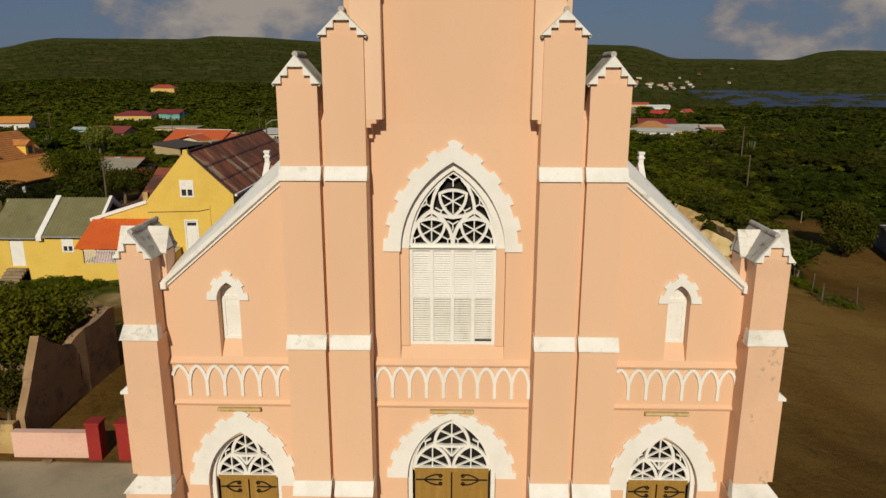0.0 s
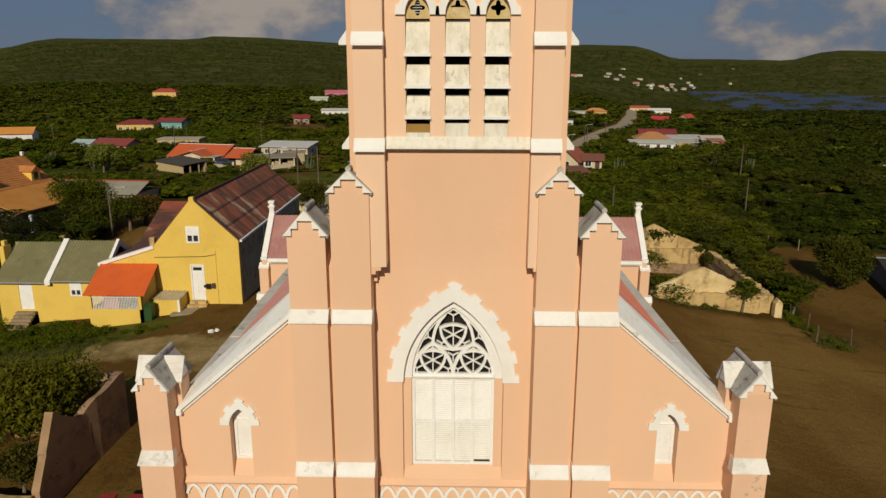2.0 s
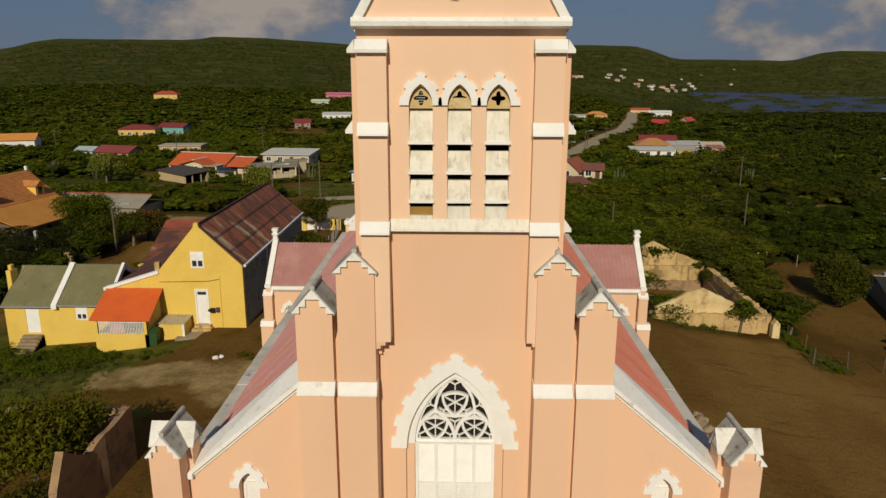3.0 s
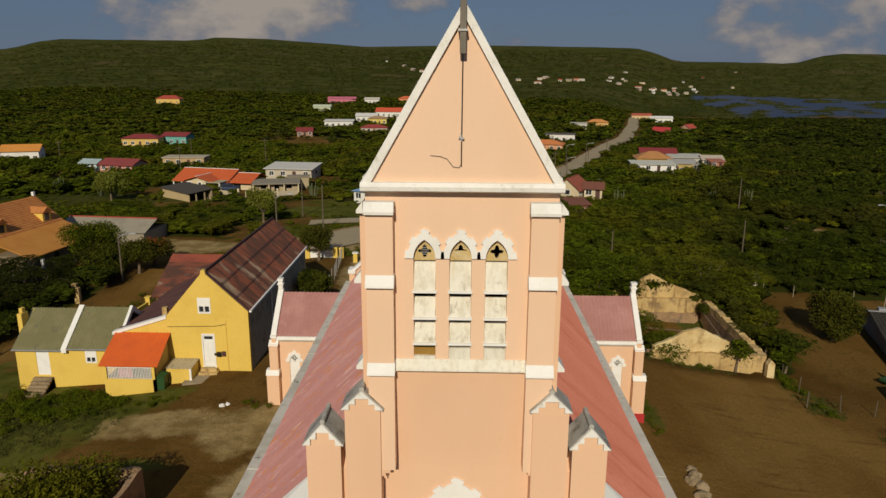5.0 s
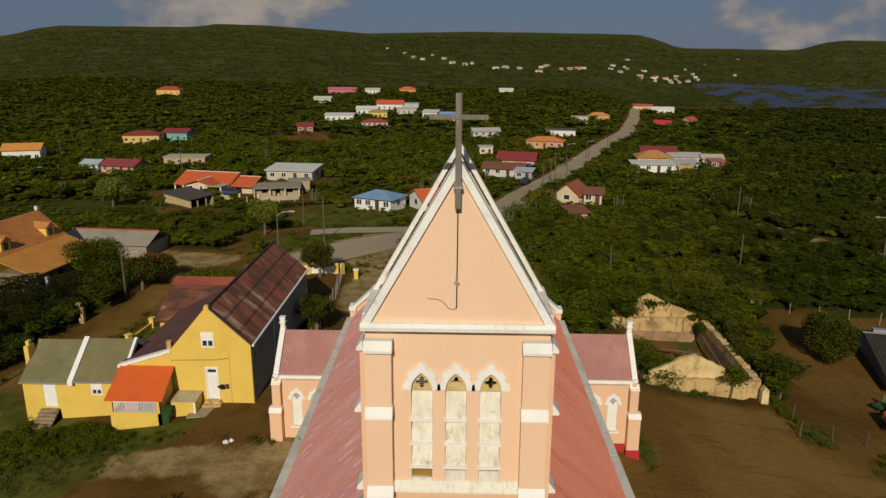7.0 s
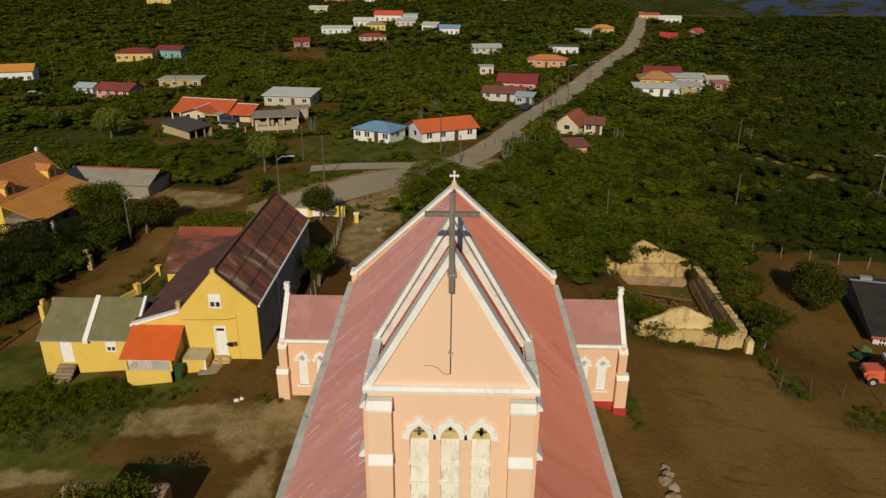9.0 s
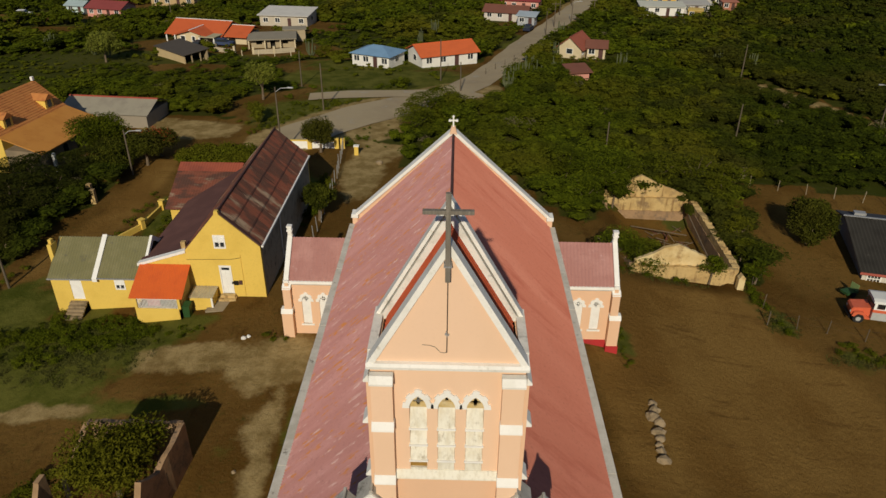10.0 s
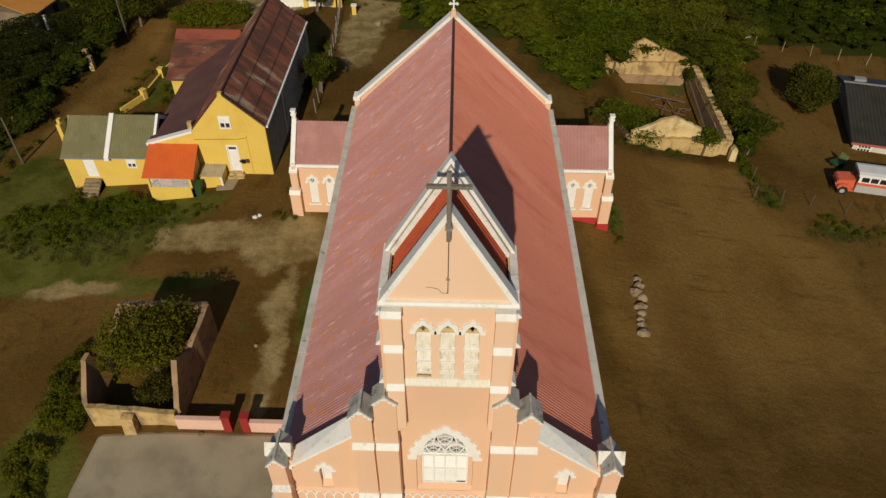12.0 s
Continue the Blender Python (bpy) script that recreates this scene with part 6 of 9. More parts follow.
for i, (x, y, r) in enumerate(((15.2, 24.3, 0.36), (15.1, 23.4, 0.48), (14.75, 22.6, 0.55), (15.15, 22.0, 0.5), (14.8, 20.9, 0.55), (14.75, 20.2, 0.42), (14.5, 19.4, 0.36), (14.45, 18.9, 0.4), (14.45, 18.0, 0.5))):
    (x, y), r = site(x, y), 0.84 * r * site_scale(y)
    rock = part("boulder", pebble(r, 1.1, 0.9, 0.85, i), M_STONE)
    rock.location = (x, y, ground_z(x, y) + 0.22 * r)
    tagged(rock, "rough tan boulder in a row on the bare field", "boulder", "row of boulders")
for i, (x, y, r) in enumerate(((-17.2, 30.2, 0.2), (-16.9, 30.5, 0.16), (-11.0, 76.5, 0.45), (-17.4, 40.0, 0.2), (-13.8, 15.5, 0.14), (-15.8, 8.1, 0.2))):
    (x, y), r = site(x, y), r * site_scale(y)
    rock = part("stone", pebble(r, 1.1, 1, 0.8, 40 + i), M_PAINTWHITE if i < 2 else M_STONE)
    rock.location = (x, y, ground_z(x, y) + 0.25 * r)
    tagged(rock, "loose pale stone on the ground" if i < 2 else "loose tan stone on the ground", "stone")


# ---- village houses ----
PAINTS = {}
BUILT = []


def coloured(col):
    if col not in PAINTS:
        PAINTS[col] = paint("paint " + str(len(PAINTS)), col)
    return PAINTS[col]


def dwelling(x, y, w, d, h, roof, wall_col, roof_col, label, yaw=0.0, rise=1.3, wins=3, porch=False, z=None, door=True):
    """A small house: walls with real openings, roof, windows with panes, door, optional porch."""
    t = thing("village_house", label, "house", "village houses")
    BUILT.append((x, y, max(w, d) * 0.55 + 1.2))
    zb = ground_z(x, y) if z is None else z
    t.matrix_world = pose(x, y, zb, 0, 0, yaw)
    wm, rm = coloured(wall_col), coloured(roof_col)
    holes, marks = [], []
    slots = wins + (1 if door else 0)
    for i in range(slots):
        c = -w / 2 + w * (i + 0.5) / slots
        if door and i == slots // 2:
            holes.append([(c - 0.45, 0.06), (c - 0.45, 2.1), (c + 0.45, 2.1), (c + 0.45, 0.06)])
            marks.append(("door", c))
        else:
            holes.append([(c - 0.6, 1.0), (c - 0.6, 2.1), (c + 0.6, 2.1), (c + 0.6, 1.0)])
            marks.append(("window", c))
    bm = plate([(-w / 2, -1.5), (-w / 2, h), (w / 2, h), (w / 2, -1.5)], holes, -d / 2, -d / 2 + 0.25)
    part("front_wall", bm, wm, t)
    bm = bmesh.new()
    add_box(bm, -w / 2, w / 2, d / 2 - 0.25, d / 2, -1.5, h)
    part("rear_wall", bm, wm, t)
    for s in (-1, 1):
        e = sorted((s * w / 2, s * (w / 2 - 0.25)))
        if roof == "gable":
            part("side_wall", prism([(-d / 2 + 0.252, -1.5), (-d / 2 + 0.252, h), (0, h + rise - 0.1), (d / 2 - 0.252, h), (d / 2 - 0.252, -1.5)], e[0], e[1], "x"), wm, t)
        else:
            part("side_wall", box(e[0], e[1], -d / 2 + 0.252, d / 2 - 0.252, -1.5, h), wm, t)
        win = part("window", box(*sorted((s * (w / 2 + 0.03), s * (w / 2 - 0.02))), -0.7, 0.7, 1.0, 2.1), M_PAINTWHITE, t)
        part("pane", box(*sorted((s * (w / 2 + 0.05), s * (w / 2 + 0.01))), -0.6, 0.6, 1.08, 2.02), M_GLASS, win)
    o = 0.5
    if roof == "gable":
        for s in (-1, 1):
            part("roof", prism([(s * (d / 2 + o), h - o * rise * 2 / d), (0, h + rise), (0, h + rise + 0.12), (s * (d / 2 + o), h - o * rise * 2 / d + 0.12)], -w / 2 - o, w / 2 + o, "x"), rm, t)
        part("ridge", box(-w / 2 - o, w / 2 + o, -0.12, 0.12, h + rise + 0.06, h + rise + 0.16), rm, t)
    elif roof == "hip":
        bm = bmesh.new()
        k = max(0.2, w / 2 - d / 2)
        lo = [bm.verts.new(p) for p in ((-w / 2 - o, -d / 2 - o, h), (w / 2 + o, -d / 2 - o, h), (w / 2 + o, d / 2 + o, h), (-w / 2 - o, d / 2 + o, h))]
        hi = [bm.verts.new(p) for p in ((-k, 0, h + rise), (k, 0, h + rise))]
        bm.faces.new(lo)
        for f in ((lo[0], lo[1], hi[1], hi[0]), (lo[2], lo[3], hi[0], hi[1]), (lo[1], lo[2], hi[1]), (lo[3], lo[0], hi[0])):
            bm.faces.new(f)
        part("roof", bm, rm, t)
    elif roof == "shed":
        part("roof", prism([(-d / 2 - o, h + 0.02), (d / 2 + o, h + rise), (d / 2 + o, h + rise + 0.14), (-d / 2 - o, h + 0.16)], -w / 2 - o, w / 2 + o, "x"), rm, t)
        part("rear_wall_top", box(-w / 2, w / 2, d / 2 - 0.25, d / 2, h, h + rise * 0.9), wm, t)
    else:
        part("roof", box(-w / 2 - 0.3, w / 2 + 0.3, -d / 2 - 0.3, d / 2 + 0.3, h, h + 0.22), rm, t)
    for what, c in marks:
        if what == "door":
            part("door", box(c - 0.45, c + 0.45, -d / 2 + 0.06, -d / 2 + 0.12, 0.06, 2.1), M_BROWNROOF, t)
        else:
            win = part("window", plate([(c - 0.66, 0.94), (c - 0.66, 2.16), (c + 0.66, 2.16), (c + 0.66, 0.94)], [[(c - 0.56, 1.04), (c - 0.56, 2.06), (c - 0.03, 2.06), (c - 0.03, 1.04)], [(c + 0.03, 1.04), (c + 0.03, 2.06), (c + 0.56, 2.06), (c + 0.56, 1.04)]], -d / 2 - 0.05, -d / 2 + 0.1), M_PAINTWHITE, t)
            part("pane", box(c - 0.58, c + 0.58, -d / 2 + 0.1, -d / 2 + 0.14, 1.0, 2.1), M_GLASS, win)
    if porch:
        part("porch_slab", box(-w / 2, w / 2, -d / 2 - 2.2, -d / 2 - 0.01, -1, 0.1), M_CONCRETE, t)
        part("porch_roof", prism([(-d / 2 - 2.5, h - 0.5), (-d / 2 - 0.52, h - 0.05), (-d / 2 - 0.52, h + 0.05), (-d / 2 - 2.5, h - 0.4)], -w / 2 - 0.2, w / 2 + 0.2, "x"), rm, t)
        for s in (-1, -0.33, 0.33, 1):
            part("porch_post", box(s * (w / 2 - 0.2) - 0.1, s * (w / 2 - 0.2) + 0.1, -d / 2 - 2.2, -d / 2 - 2.0, 0.1, h - 0.42), M_PAINTWHITE, t)
    return t


WHITE, CREAM, PINKH, OCHRE = (0.72, 0.70, 0.64), (0.60, 0.50, 0.32), (0.60, 0.28, 0.22), (0.62, 0.42, 0.12)
REDR, ORANGER, BLUER, GREYR, DARKR, CRIMSON, RUSTR = (0.38, 0.075, 0.04), (0.60, 0.125, 0.035), (0.16, 0.28, 0.42), (0.42, 0.40, 0.36), (0.10, 0.085, 0.07), (0.22, 0.035, 0.035), (0.18, 0.07, 0.045)


dwelling(-15.6, 119.0, 8.0, 6.0, 2.4, "hip", WHITE, BLUER, "white cottage with a pale blue hipped roof", yaw=-24, rise=1.26, wins=3)
dwelling(-3.4, 121.5, 11.5, 7.0, 2.5, "gable", WHITE, ORANGER, "white house with a bright orange roof", yaw=26, rise=1.40, wins=3)
dwelling(-43.2, 165.0, 12.0, 8.0, 2.6, "shed", (0.50, 0.44, 0.34), (0.55, 0.53, 0.48), "beige house with a pale grey roof", yaw=-6, rise=0.68, wins=3)
bungalow = thing("village_house", "cream bungalow with broad red-orange gabled roofs and white ridges", "house", "village houses")
BUILT.append((-54.9, 142.0, 11.0))
bungalow.matrix_world = pose(-54.9, 142.0, ground_z(-55, 142), 0, 0, -12)
m_cream, m_orange = coloured(CREAM), coloured((0.52, 0.105, 0.03))
part("body", box(-6.5, 4.0, -2.5, 4.5, -1.5, 2.5), m_cream, bungalow)
part("gable_wall", prism([(-2.5, 2.5), (1.0, 3.95), (4.5, 2.5)], -6.5, -6.25, "x"), m_cream, bungalow)
part("gable_wall", prism([(-2.5, 2.5), (1.0, 3.95), (4.5, 2.5)], 3.75, 4.0, "x"), m_cream, bungalow)
for e in (-4.4, 5.2):
    part("main_roof", prism([(1.0, 4.02), (1.0, 4.14), (e, 4.14 - abs(e - 1) * 0.42), (e, 4.02 - abs(e - 1) * 0.42)], -9.2, 4.6, "x"), m_orange, bungalow, "red-orange sheet roof")
part("ridge", box(-9.2, 4.6, 0.85, 1.15, 4.12, 4.2), M_PAINTWHITE, bungalow, "white ridge")
# wing towards the street
wing_holes = [[(-4.3, 1.0), (-4.3, 2.0), (-3.2, 2.0), (-3.2, 1.0)], [(-1.6, 1.0), (-1.6, 2.0), (-0.8, 2.0), (-0.8, 1.0)], [(0.3, 0.1), (0.3, 2.1), (1.2, 2.1), (1.2, 0.1)]]
part("wing_wall", plate([(-5.2, -1.5), (-5.2, 2.2), (-1.6, 3.2), (2.0, 2.2), (2.0, -1.5)], wing_holes, -6.0, -5.75), m_cream, bungalow)
for x in (-5.2, 1.75):
    part("wing_side", box(x, x + 0.25, -5.748, -2.502, -1.5, 2.2), m_cream, bungalow)
for e in (-5.9, 2.7):
    part("wing_roof", prism([(-1.6, 3.26), (-1.6, 3.38), (e, 3.38 - abs(e + 1.6) * 0.28), (e, 3.26 - abs(e + 1.6) * 0.28)], -6.7, 0.4), m_orange, bungalow, "red-orange sheet roof")
part("ridge", box(-1.75, -1.45, -6.7, 0.4, 3.36, 3.44), M_PAINTWHITE, bungalow, "white ridge")
for xa, xb in ((-4.3, -3.2), (-1.6, -0.8)):
    win = part("window", plate([(xa - 0.1, 0.9), (xa - 0.1, 2.1), (xb + 0.1, 2.1), (xb + 0.1, 0.9)], [[(xa + 0.05, 1.05), (xa + 0.05, 1.95), (xb - 0.05, 1.95), (xb - 0.05, 1.05)]], -6.06, -5.9), M_PAINTWHITE, bungalow)
    part("pane", box(xa, xb, -5.88, -5.84, 1.0, 2.0), M_GLASS, win)
part("door", box(0.3, 1.2, -5.9, -5.84, 0.1, 2.1), M_BROWNROOF, bungalow)
part("porch_canopy", box(0.6, 4.4, -7.2, -3.4, 2.15, 2.3), coloured((0.40, 0.36, 0.22)), bungalow, "flat porch canopy")
for x, y in ((0.8, -7.0), (4.2, -7.0), (4.2, -3.6), (-9.0, -4.0), (-9.0, 4.8), (-6.9, -4.1)):
    part("porch_post", box(x - 0.12, x + 0.12, y - 0.12, y + 0.12, -1.0, 2.2 if x > 0 else 1.9), M_PAINTWHITE, bungalow)
# lower wing at the end
part("end_body", box(4.6, 9.6, -3.0, 3.0, -1.5, 2.2), m_cream, bungalow)
for e in (-3.9, 4.0):
    part("end_roof", prism([(0.6, 3.4), (0.6, 3.52), (e, 3.52 - abs(e - 0.6) * 0.36), (e, 3.4 - abs(e - 0.6) * 0.36)], 4.75, 10.1, "x"), m_orange, bungalow, "red-orange sheet roof")
part("ridge", box(4.75, 10.1, 0.45, 0.75, 3.5, 3.58), M_PAINTWHITE, bungalow, "white ridge")
part("end_door", box(5.4, 7.0, -3.06, -2.99, -0.2, 1.9), M_DARK, bungalow)
lean_to = thing("village_shed", "long low ochre shed with a dark single-pitch roof", "shed", "village houses")
BUILT.append((-54.8, 122.6, 5.5))
lean_to.matrix_world = pose(-54.8, 122.6, ground_z(-54.8, 122.6), 0, 0, -42)
part("long_wall", box(-5.4, 5.4, -2.6, -2.35, -1.0, 1.75), coloured((0.50, 0.38, 0.20)), lean_to, "long ochre plaster wall")
part("rear_wall", box(-5.4, 5.4, 2.2, 2.45, -1.0, 2.2), coloured((0.36, 0.28, 0.16)), lean_to)
part("end_wall", prism([(-2.348, -1.0), (-2.348, 1.76), (2.198, 2.2), (2.198, -1.0)], -5.4, -5.15, "x"), coloured((0.36, 0.28, 0.16)), lean_to)
part("roof", prism([(-2.9, 1.78), (2.8, 2.30), (2.8, 2.42), (-2.9, 1.90)], -6.0, 5.7, "x"), coloured((0.075, 0.062, 0.048)), lean_to, "dark sheet roof")
for y in (-1.0, 0.8):
    part("post", box(5.1, 5.3, y, y + 0.2, -1.0, 1.9), coloured((0.36, 0.28, 0.16)), lean_to)
flat_house = thing("village_house", "low unpainted house with flat grey concrete roofs", "house", "village houses")
BUILT.append((-40.3, 137.0, 7.0))
flat_house.matrix_world = pose(-40.3, 137.0, ground_z(-40.3, 137.0), 0, 0, 12)
grey_roof, raw_wall = coloured((0.27, 0.235, 0.17)), coloured((0.40, 0.32, 0.20))
part("front_wall", plate([(-4.5, -1.5), (-4.5, 2.0), (4.5, 2.0), (4.5, -1.5)], [[(-3.4, 0.9), (-3.4, 1.7), (-2.2, 1.7), (-2.2, 0.9)], [(-0.5, 0.0), (-0.5, 1.8), (0.5, 1.8), (0.5, 0.0)], [(2.0, 0.9), (2.0, 1.7), (3.2, 1.7), (3.2, 0.9)]], -3.0, -2.75), raw_wall, flat_house)
for x in (-4.5, 4.25):
    part("side_wall", box(x, x + 0.25, -2.748, 3.0, -1.5, 2.0), raw_wall, flat_house)
# Black board painted as the unlit inside of the house.
part("interior", box(-4.2, 4.2, -2.4, -2.3, -1.0, 1.99), M_DARK, flat_house)
part("roof", box(-5.2, 5.0, -4.2, 3.4, 2.002, 2.18), grey_roof, flat_house, "flat grey concrete slab roof")
part("roof", box(2.0, 7.2, 3.42, 7.0, 2.3, 2.45), grey_roof, flat_house, "flat grey concrete slab roof")
part("wing", box(2.3, 6.9, 3.6, 6.8, -1.5, 2.3), raw_wall, flat_house)
for x in (-4.9, -1.6, 1.6, 4.6):
    part("porch_post", box(x - 0.12, x + 0.12, -4.05, -3.81, -1.2, 2.0), coloured(CREAM), flat_house)
dwelling(-137, 202, 10.5, 8, 3.7, "gable", WHITE, (0.62, 0.26, 0.05), "white two-storey house with an orange tile roof", yaw=18, rise=1.50, wins=4)
dwelling(-92, 174, 10, 6.5, 2.4, "gable", PINKH, (0.24, 0.05, 0.045), "pink house with a dark red roof", yaw=-12, rise=1.23, wins=3)
dwelling(-102, 177, 5, 4, 2.4, "gable", (0.50, 0.62, 0.60), (0.34, 0.42, 0.42), "small pale green hut with a grey roof", yaw=-10, rise=0.77, wins=1)
dwelling(-82.3, 194, 12, 6.5, 2.6, "flat", (0.45, 0.32, 0.16), (0.42, 0.36, 0.26), "unfinished flat-roofed ochre house", yaw=4, rise=0.38, wins=3)
dwelling(-122, 254, 13.5, 7.5, 3.2, "hip", OCHRE, CRIMSON, "ochre house with a crimson hipped roof", yaw=6, rise=1.49, wins=4)
dwelling(-111, 261, 10, 6.5, 3.7, "gable", (0.14, 0.36, 0.32), CRIMSON, "teal house with a dark red roof", yaw=-8, rise=1.07, wins=3)
dwelling(16.8, 194, 11, 7, 2.9, "gable", PINKH, CRIMSON, "pink house with a crimson iron roof", yaw=-12, rise=1.69, wins=3)
dwelling(12.0, 175, 11, 6, 2.4, "gable", (0.55, 0.50, 0.44), RUSTR, "pale house with a rusty iron roof", yaw=-14, rise=1.17, wins=3)
dwelling(16.6, 167, 4.2, 3.5, 2.4, "shed", (0.36, 0.38, 0.40), (0.36, 0.42, 0.46), "small grey-blue carport shed", yaw=-16, rise=0.46, wins=1)
dwelling(23.4, 130, 6.2, 5, 2.3, "gable", CREAM, (0.30, 0.085, 0.05), "cream cottage with a steep rust-red gabled roof", yaw=62, rise=2.0, wins=2)
dwelling(27.6, 129, 3.6, 4.2, 2.4, "gable", CREAM, RUSTR, "cream cottage wing with a rusty roof", yaw=-10, rise=0.88, wins=1)
dwelling(20.9, 109, 3.4, 3.0, 1.7, "shed", PINKH, RUSTR, "collapsed pink hut with a rusty roof", yaw=14, rise=0.7, wins=0, door=False)
dwelling(60, 206, 10.5, 8, 2.6, "hip", (0.66, 0.42, 0.06), (0.42, 0.20, 0.07), "yellow house with a brown hipped roof", yaw=-6, rise=1.95, wins=3)
dwelling(64, 216, 11, 6, 3.7, "gable", (0.45, 0.36, 0.30), CRIMSON, "dull house with a dark crimson roof", yaw=-6, rise=1.10, wins=3)
dwelling(54.8, 187, 11.5, 6, 2.4, "shed", WHITE, (0.52, 0.52, 0.44), "white house with a pale grey roof", yaw=-4, rise=0.38, wins=3)
dwelling(71, 209, 10, 7, 2.6, "shed", (0.50, 0.46, 0.40), (0.48, 0.46, 0.40), "long workshop with a pale grey roof", yaw=-2, rise=0.50, wins=3)
dwelling(65, 191, 7, 6, 2.4, "shed", (0.50, 0.47, 0.42), (0.42, 0.40, 0.36), "pale concrete outbuilding with a flat roof", yaw=-2, rise=0.39, wins=2)
dwelling(62, 179, 3.4, 3.2, 2.4, "flat", (0.66, 0.46, 0.10), (0.60, 0.42, 0.12), "small ochre box house", yaw=-20, rise=0.39, wins=1)
dwelling(78, 206, 6, 5.2, 2.4, "gable", (0.66, 0.58, 0.42), (0.44, 0.38, 0.30), "cream hut with a pale roof", yaw=-4, rise=0.90, wins=2)
dwelling(76, 196, 3.8, 3.8, 2.4, "shed", (0.42, 0.18, 0.11), (0.36, 0.14, 0.09), "small rust-red tin shack", yaw=0, rise=0.38, wins=1)
dwelling(10.1, 287, 11.5, 7, 2.6, "gable", (0.52, 0.50, 0.44), GREYR, "grey house with a pale roof", yaw=10, rise=1.08, wins=3)
dwelling(31.3, 248, 13.5, 7.5, 2.7, "hip", (0.60, 0.30, 0.15), (0.56, 0.19, 0.06), "orange house with a terracotta roof", yaw=-12, rise=1.49, wins=4)
dwelling(8.3, 225.5, 4.5, 3.8, 2.9, "flat", (0.66, 0.56, 0.42), GREYR, "small cream cube house", yaw=8, rise=0.35, wins=1)
dwelling(42, 285, 12, 6.5, 3.4, "flat", (0.70, 0.67, 0.62), DARKR, "white house with a dark flat roof", yaw=-10, rise=0.35, wins=3)
dwelling(-70.4, 304, 6.8, 5.5, 2.7, "gable", (0.34, 0.20, 0.15), CRIMSON, "small house with a crimson roof", yaw=12, rise=1.22, wins=2)
dwelling(-65.3, 367, 15, 8, 3.2, "shed", WHITE, (0.62, 0.60, 0.55), "long white house with a pale roof", yaw=4, rise=0.55, wins=4)
dwelling(-56, 411, 12.5, 8, 3.3, "gable", WHITE, (0.60, 0.58, 0.54), "white house with a pale grey roof", yaw=0, rise=1.39, wins=3)
dwelling(-47, 388, 10.5, 7, 3.3, "hip", (0.64, 0.50, 0.12), (0.36, 0.22, 0.12), "yellow house with a brown roof", yaw=0, rise=1.40, wins=3)
dwelling(-42, 330, 12.5, 7, 2.5, "hip", (0.55, 0.44, 0.34), (0.30, 0.05, 0.04), "house with a dark red hipped roof", yaw=4, rise=1.39, wins=4)
dwelling(-46, 449, 17, 9, 3.8, "gable", WHITE, (0.55, 0.09, 0.04), "white house with a red roof", yaw=-4, rise=2.12, wins=4)
dwelling(-33, 413, 11.5, 7, 3.3, "shed", (0.52, 0.48, 0.42), (0.55, 0.52, 0.46), "pale house with a grey roof", yaw=6, rise=0.54, wins=3)
dwelling(-34, 449, 12.5, 7, 4.1, "flat", (0.42, 0.46, 0.46), GREYR, "grey two-storey house with a flat roof", yaw=0, rise=0.35, wins=3)
dwelling(-17, 382, 8.2, 7, 3.8, "shed", (0.70, 0.67, 0.60), (0.56, 0.53, 0.46), "white house with a sloping roof", yaw=-8, rise=0.96, wins=2)
dwelling(-6.3, 368, 10.2, 7, 3.6, "gable", WHITE, (0.20, 0.30, 0.48), "white house with a blue roof", yaw=-4, rise=1.22, wins=3)
dwelling(-101.6, 510, 12.5, 7, 3.4, "gable", (0.56, 0.60, 0.40), (0.50, 0.54, 0.40), "pale green house with a gabled roof", yaw=0, rise=1.18, wins=3)
dwelling(-108, 638, 25, 9, 3.9, "gable", (0.55, 0.16, 0.22), (0.50, 0.14, 0.20), "long magenta house on the slope", yaw=0, rise=1.47, wins=5)
dwelling(-49, 637, 14.5, 8.5, 4.5, "hip", (0.62, 0.24, 0.11), (0.58, 0.13, 0.05), "orange house with a red roof", yaw=0, rise=1.98, wins=3)
dwelling(-80, 632, 13, 7.5, 3.8, "gable", WHITE, (0.50, 0.46, 0.40), "white house with a pale roof", yaw=0, rise=1.44, wins=3)
dwelling(-238, 568, 19, 9, 4.1, "hip", (0.66, 0.44, 0.12), (0.36, 0.06, 0.04), "yellow house with a red roof on the hillside", yaw=0, rise=2.69, wins=3)
dwelling(40.4, 648, 12.5, 7, 3.8, "gable", WHITE, (0.60, 0.56, 0.50), "white house with a pale roof", yaw=0, rise=1.39, wins=3)
dwelling(78, 396, 12, 7.5, 3.3, "hip", (0.60, 0.36, 0.12), (0.58, 0.24, 0.07), "orange house with a tile roof", yaw=-6, rise=1.60, wins=3)
dwelling(63.6, 372, 8.6, 6.5, 3.0, "flat", (0.52, 0.50, 0.44), (0.48, 0.46, 0.40), "grey house with a flat roof", yaw=-8, rise=0.36, wins=2)
dwelling(119, 410, 9.5, 7, 2.5, "gable", (0.28, 0.14, 0.10), (0.42, 0.04, 0.04), "house with a bright red roof", yaw=-30, rise=2.04, wins=2)
dwelling(149, 456, 7.6, 6.5, 3.0, "gable", (0.45, 0.26, 0.18), (0.42, 0.07, 0.05), "brown house with a red gable", yaw=40, rise=2.07, wins=2)
dwelling(163, 640, 18, 8.5, 3.8, "gable", (0.62, 0.44, 0.22), (0.42, 0.09, 0.06), "long ochre house with a red roof", yaw=0, rise=1.38, wins=4)
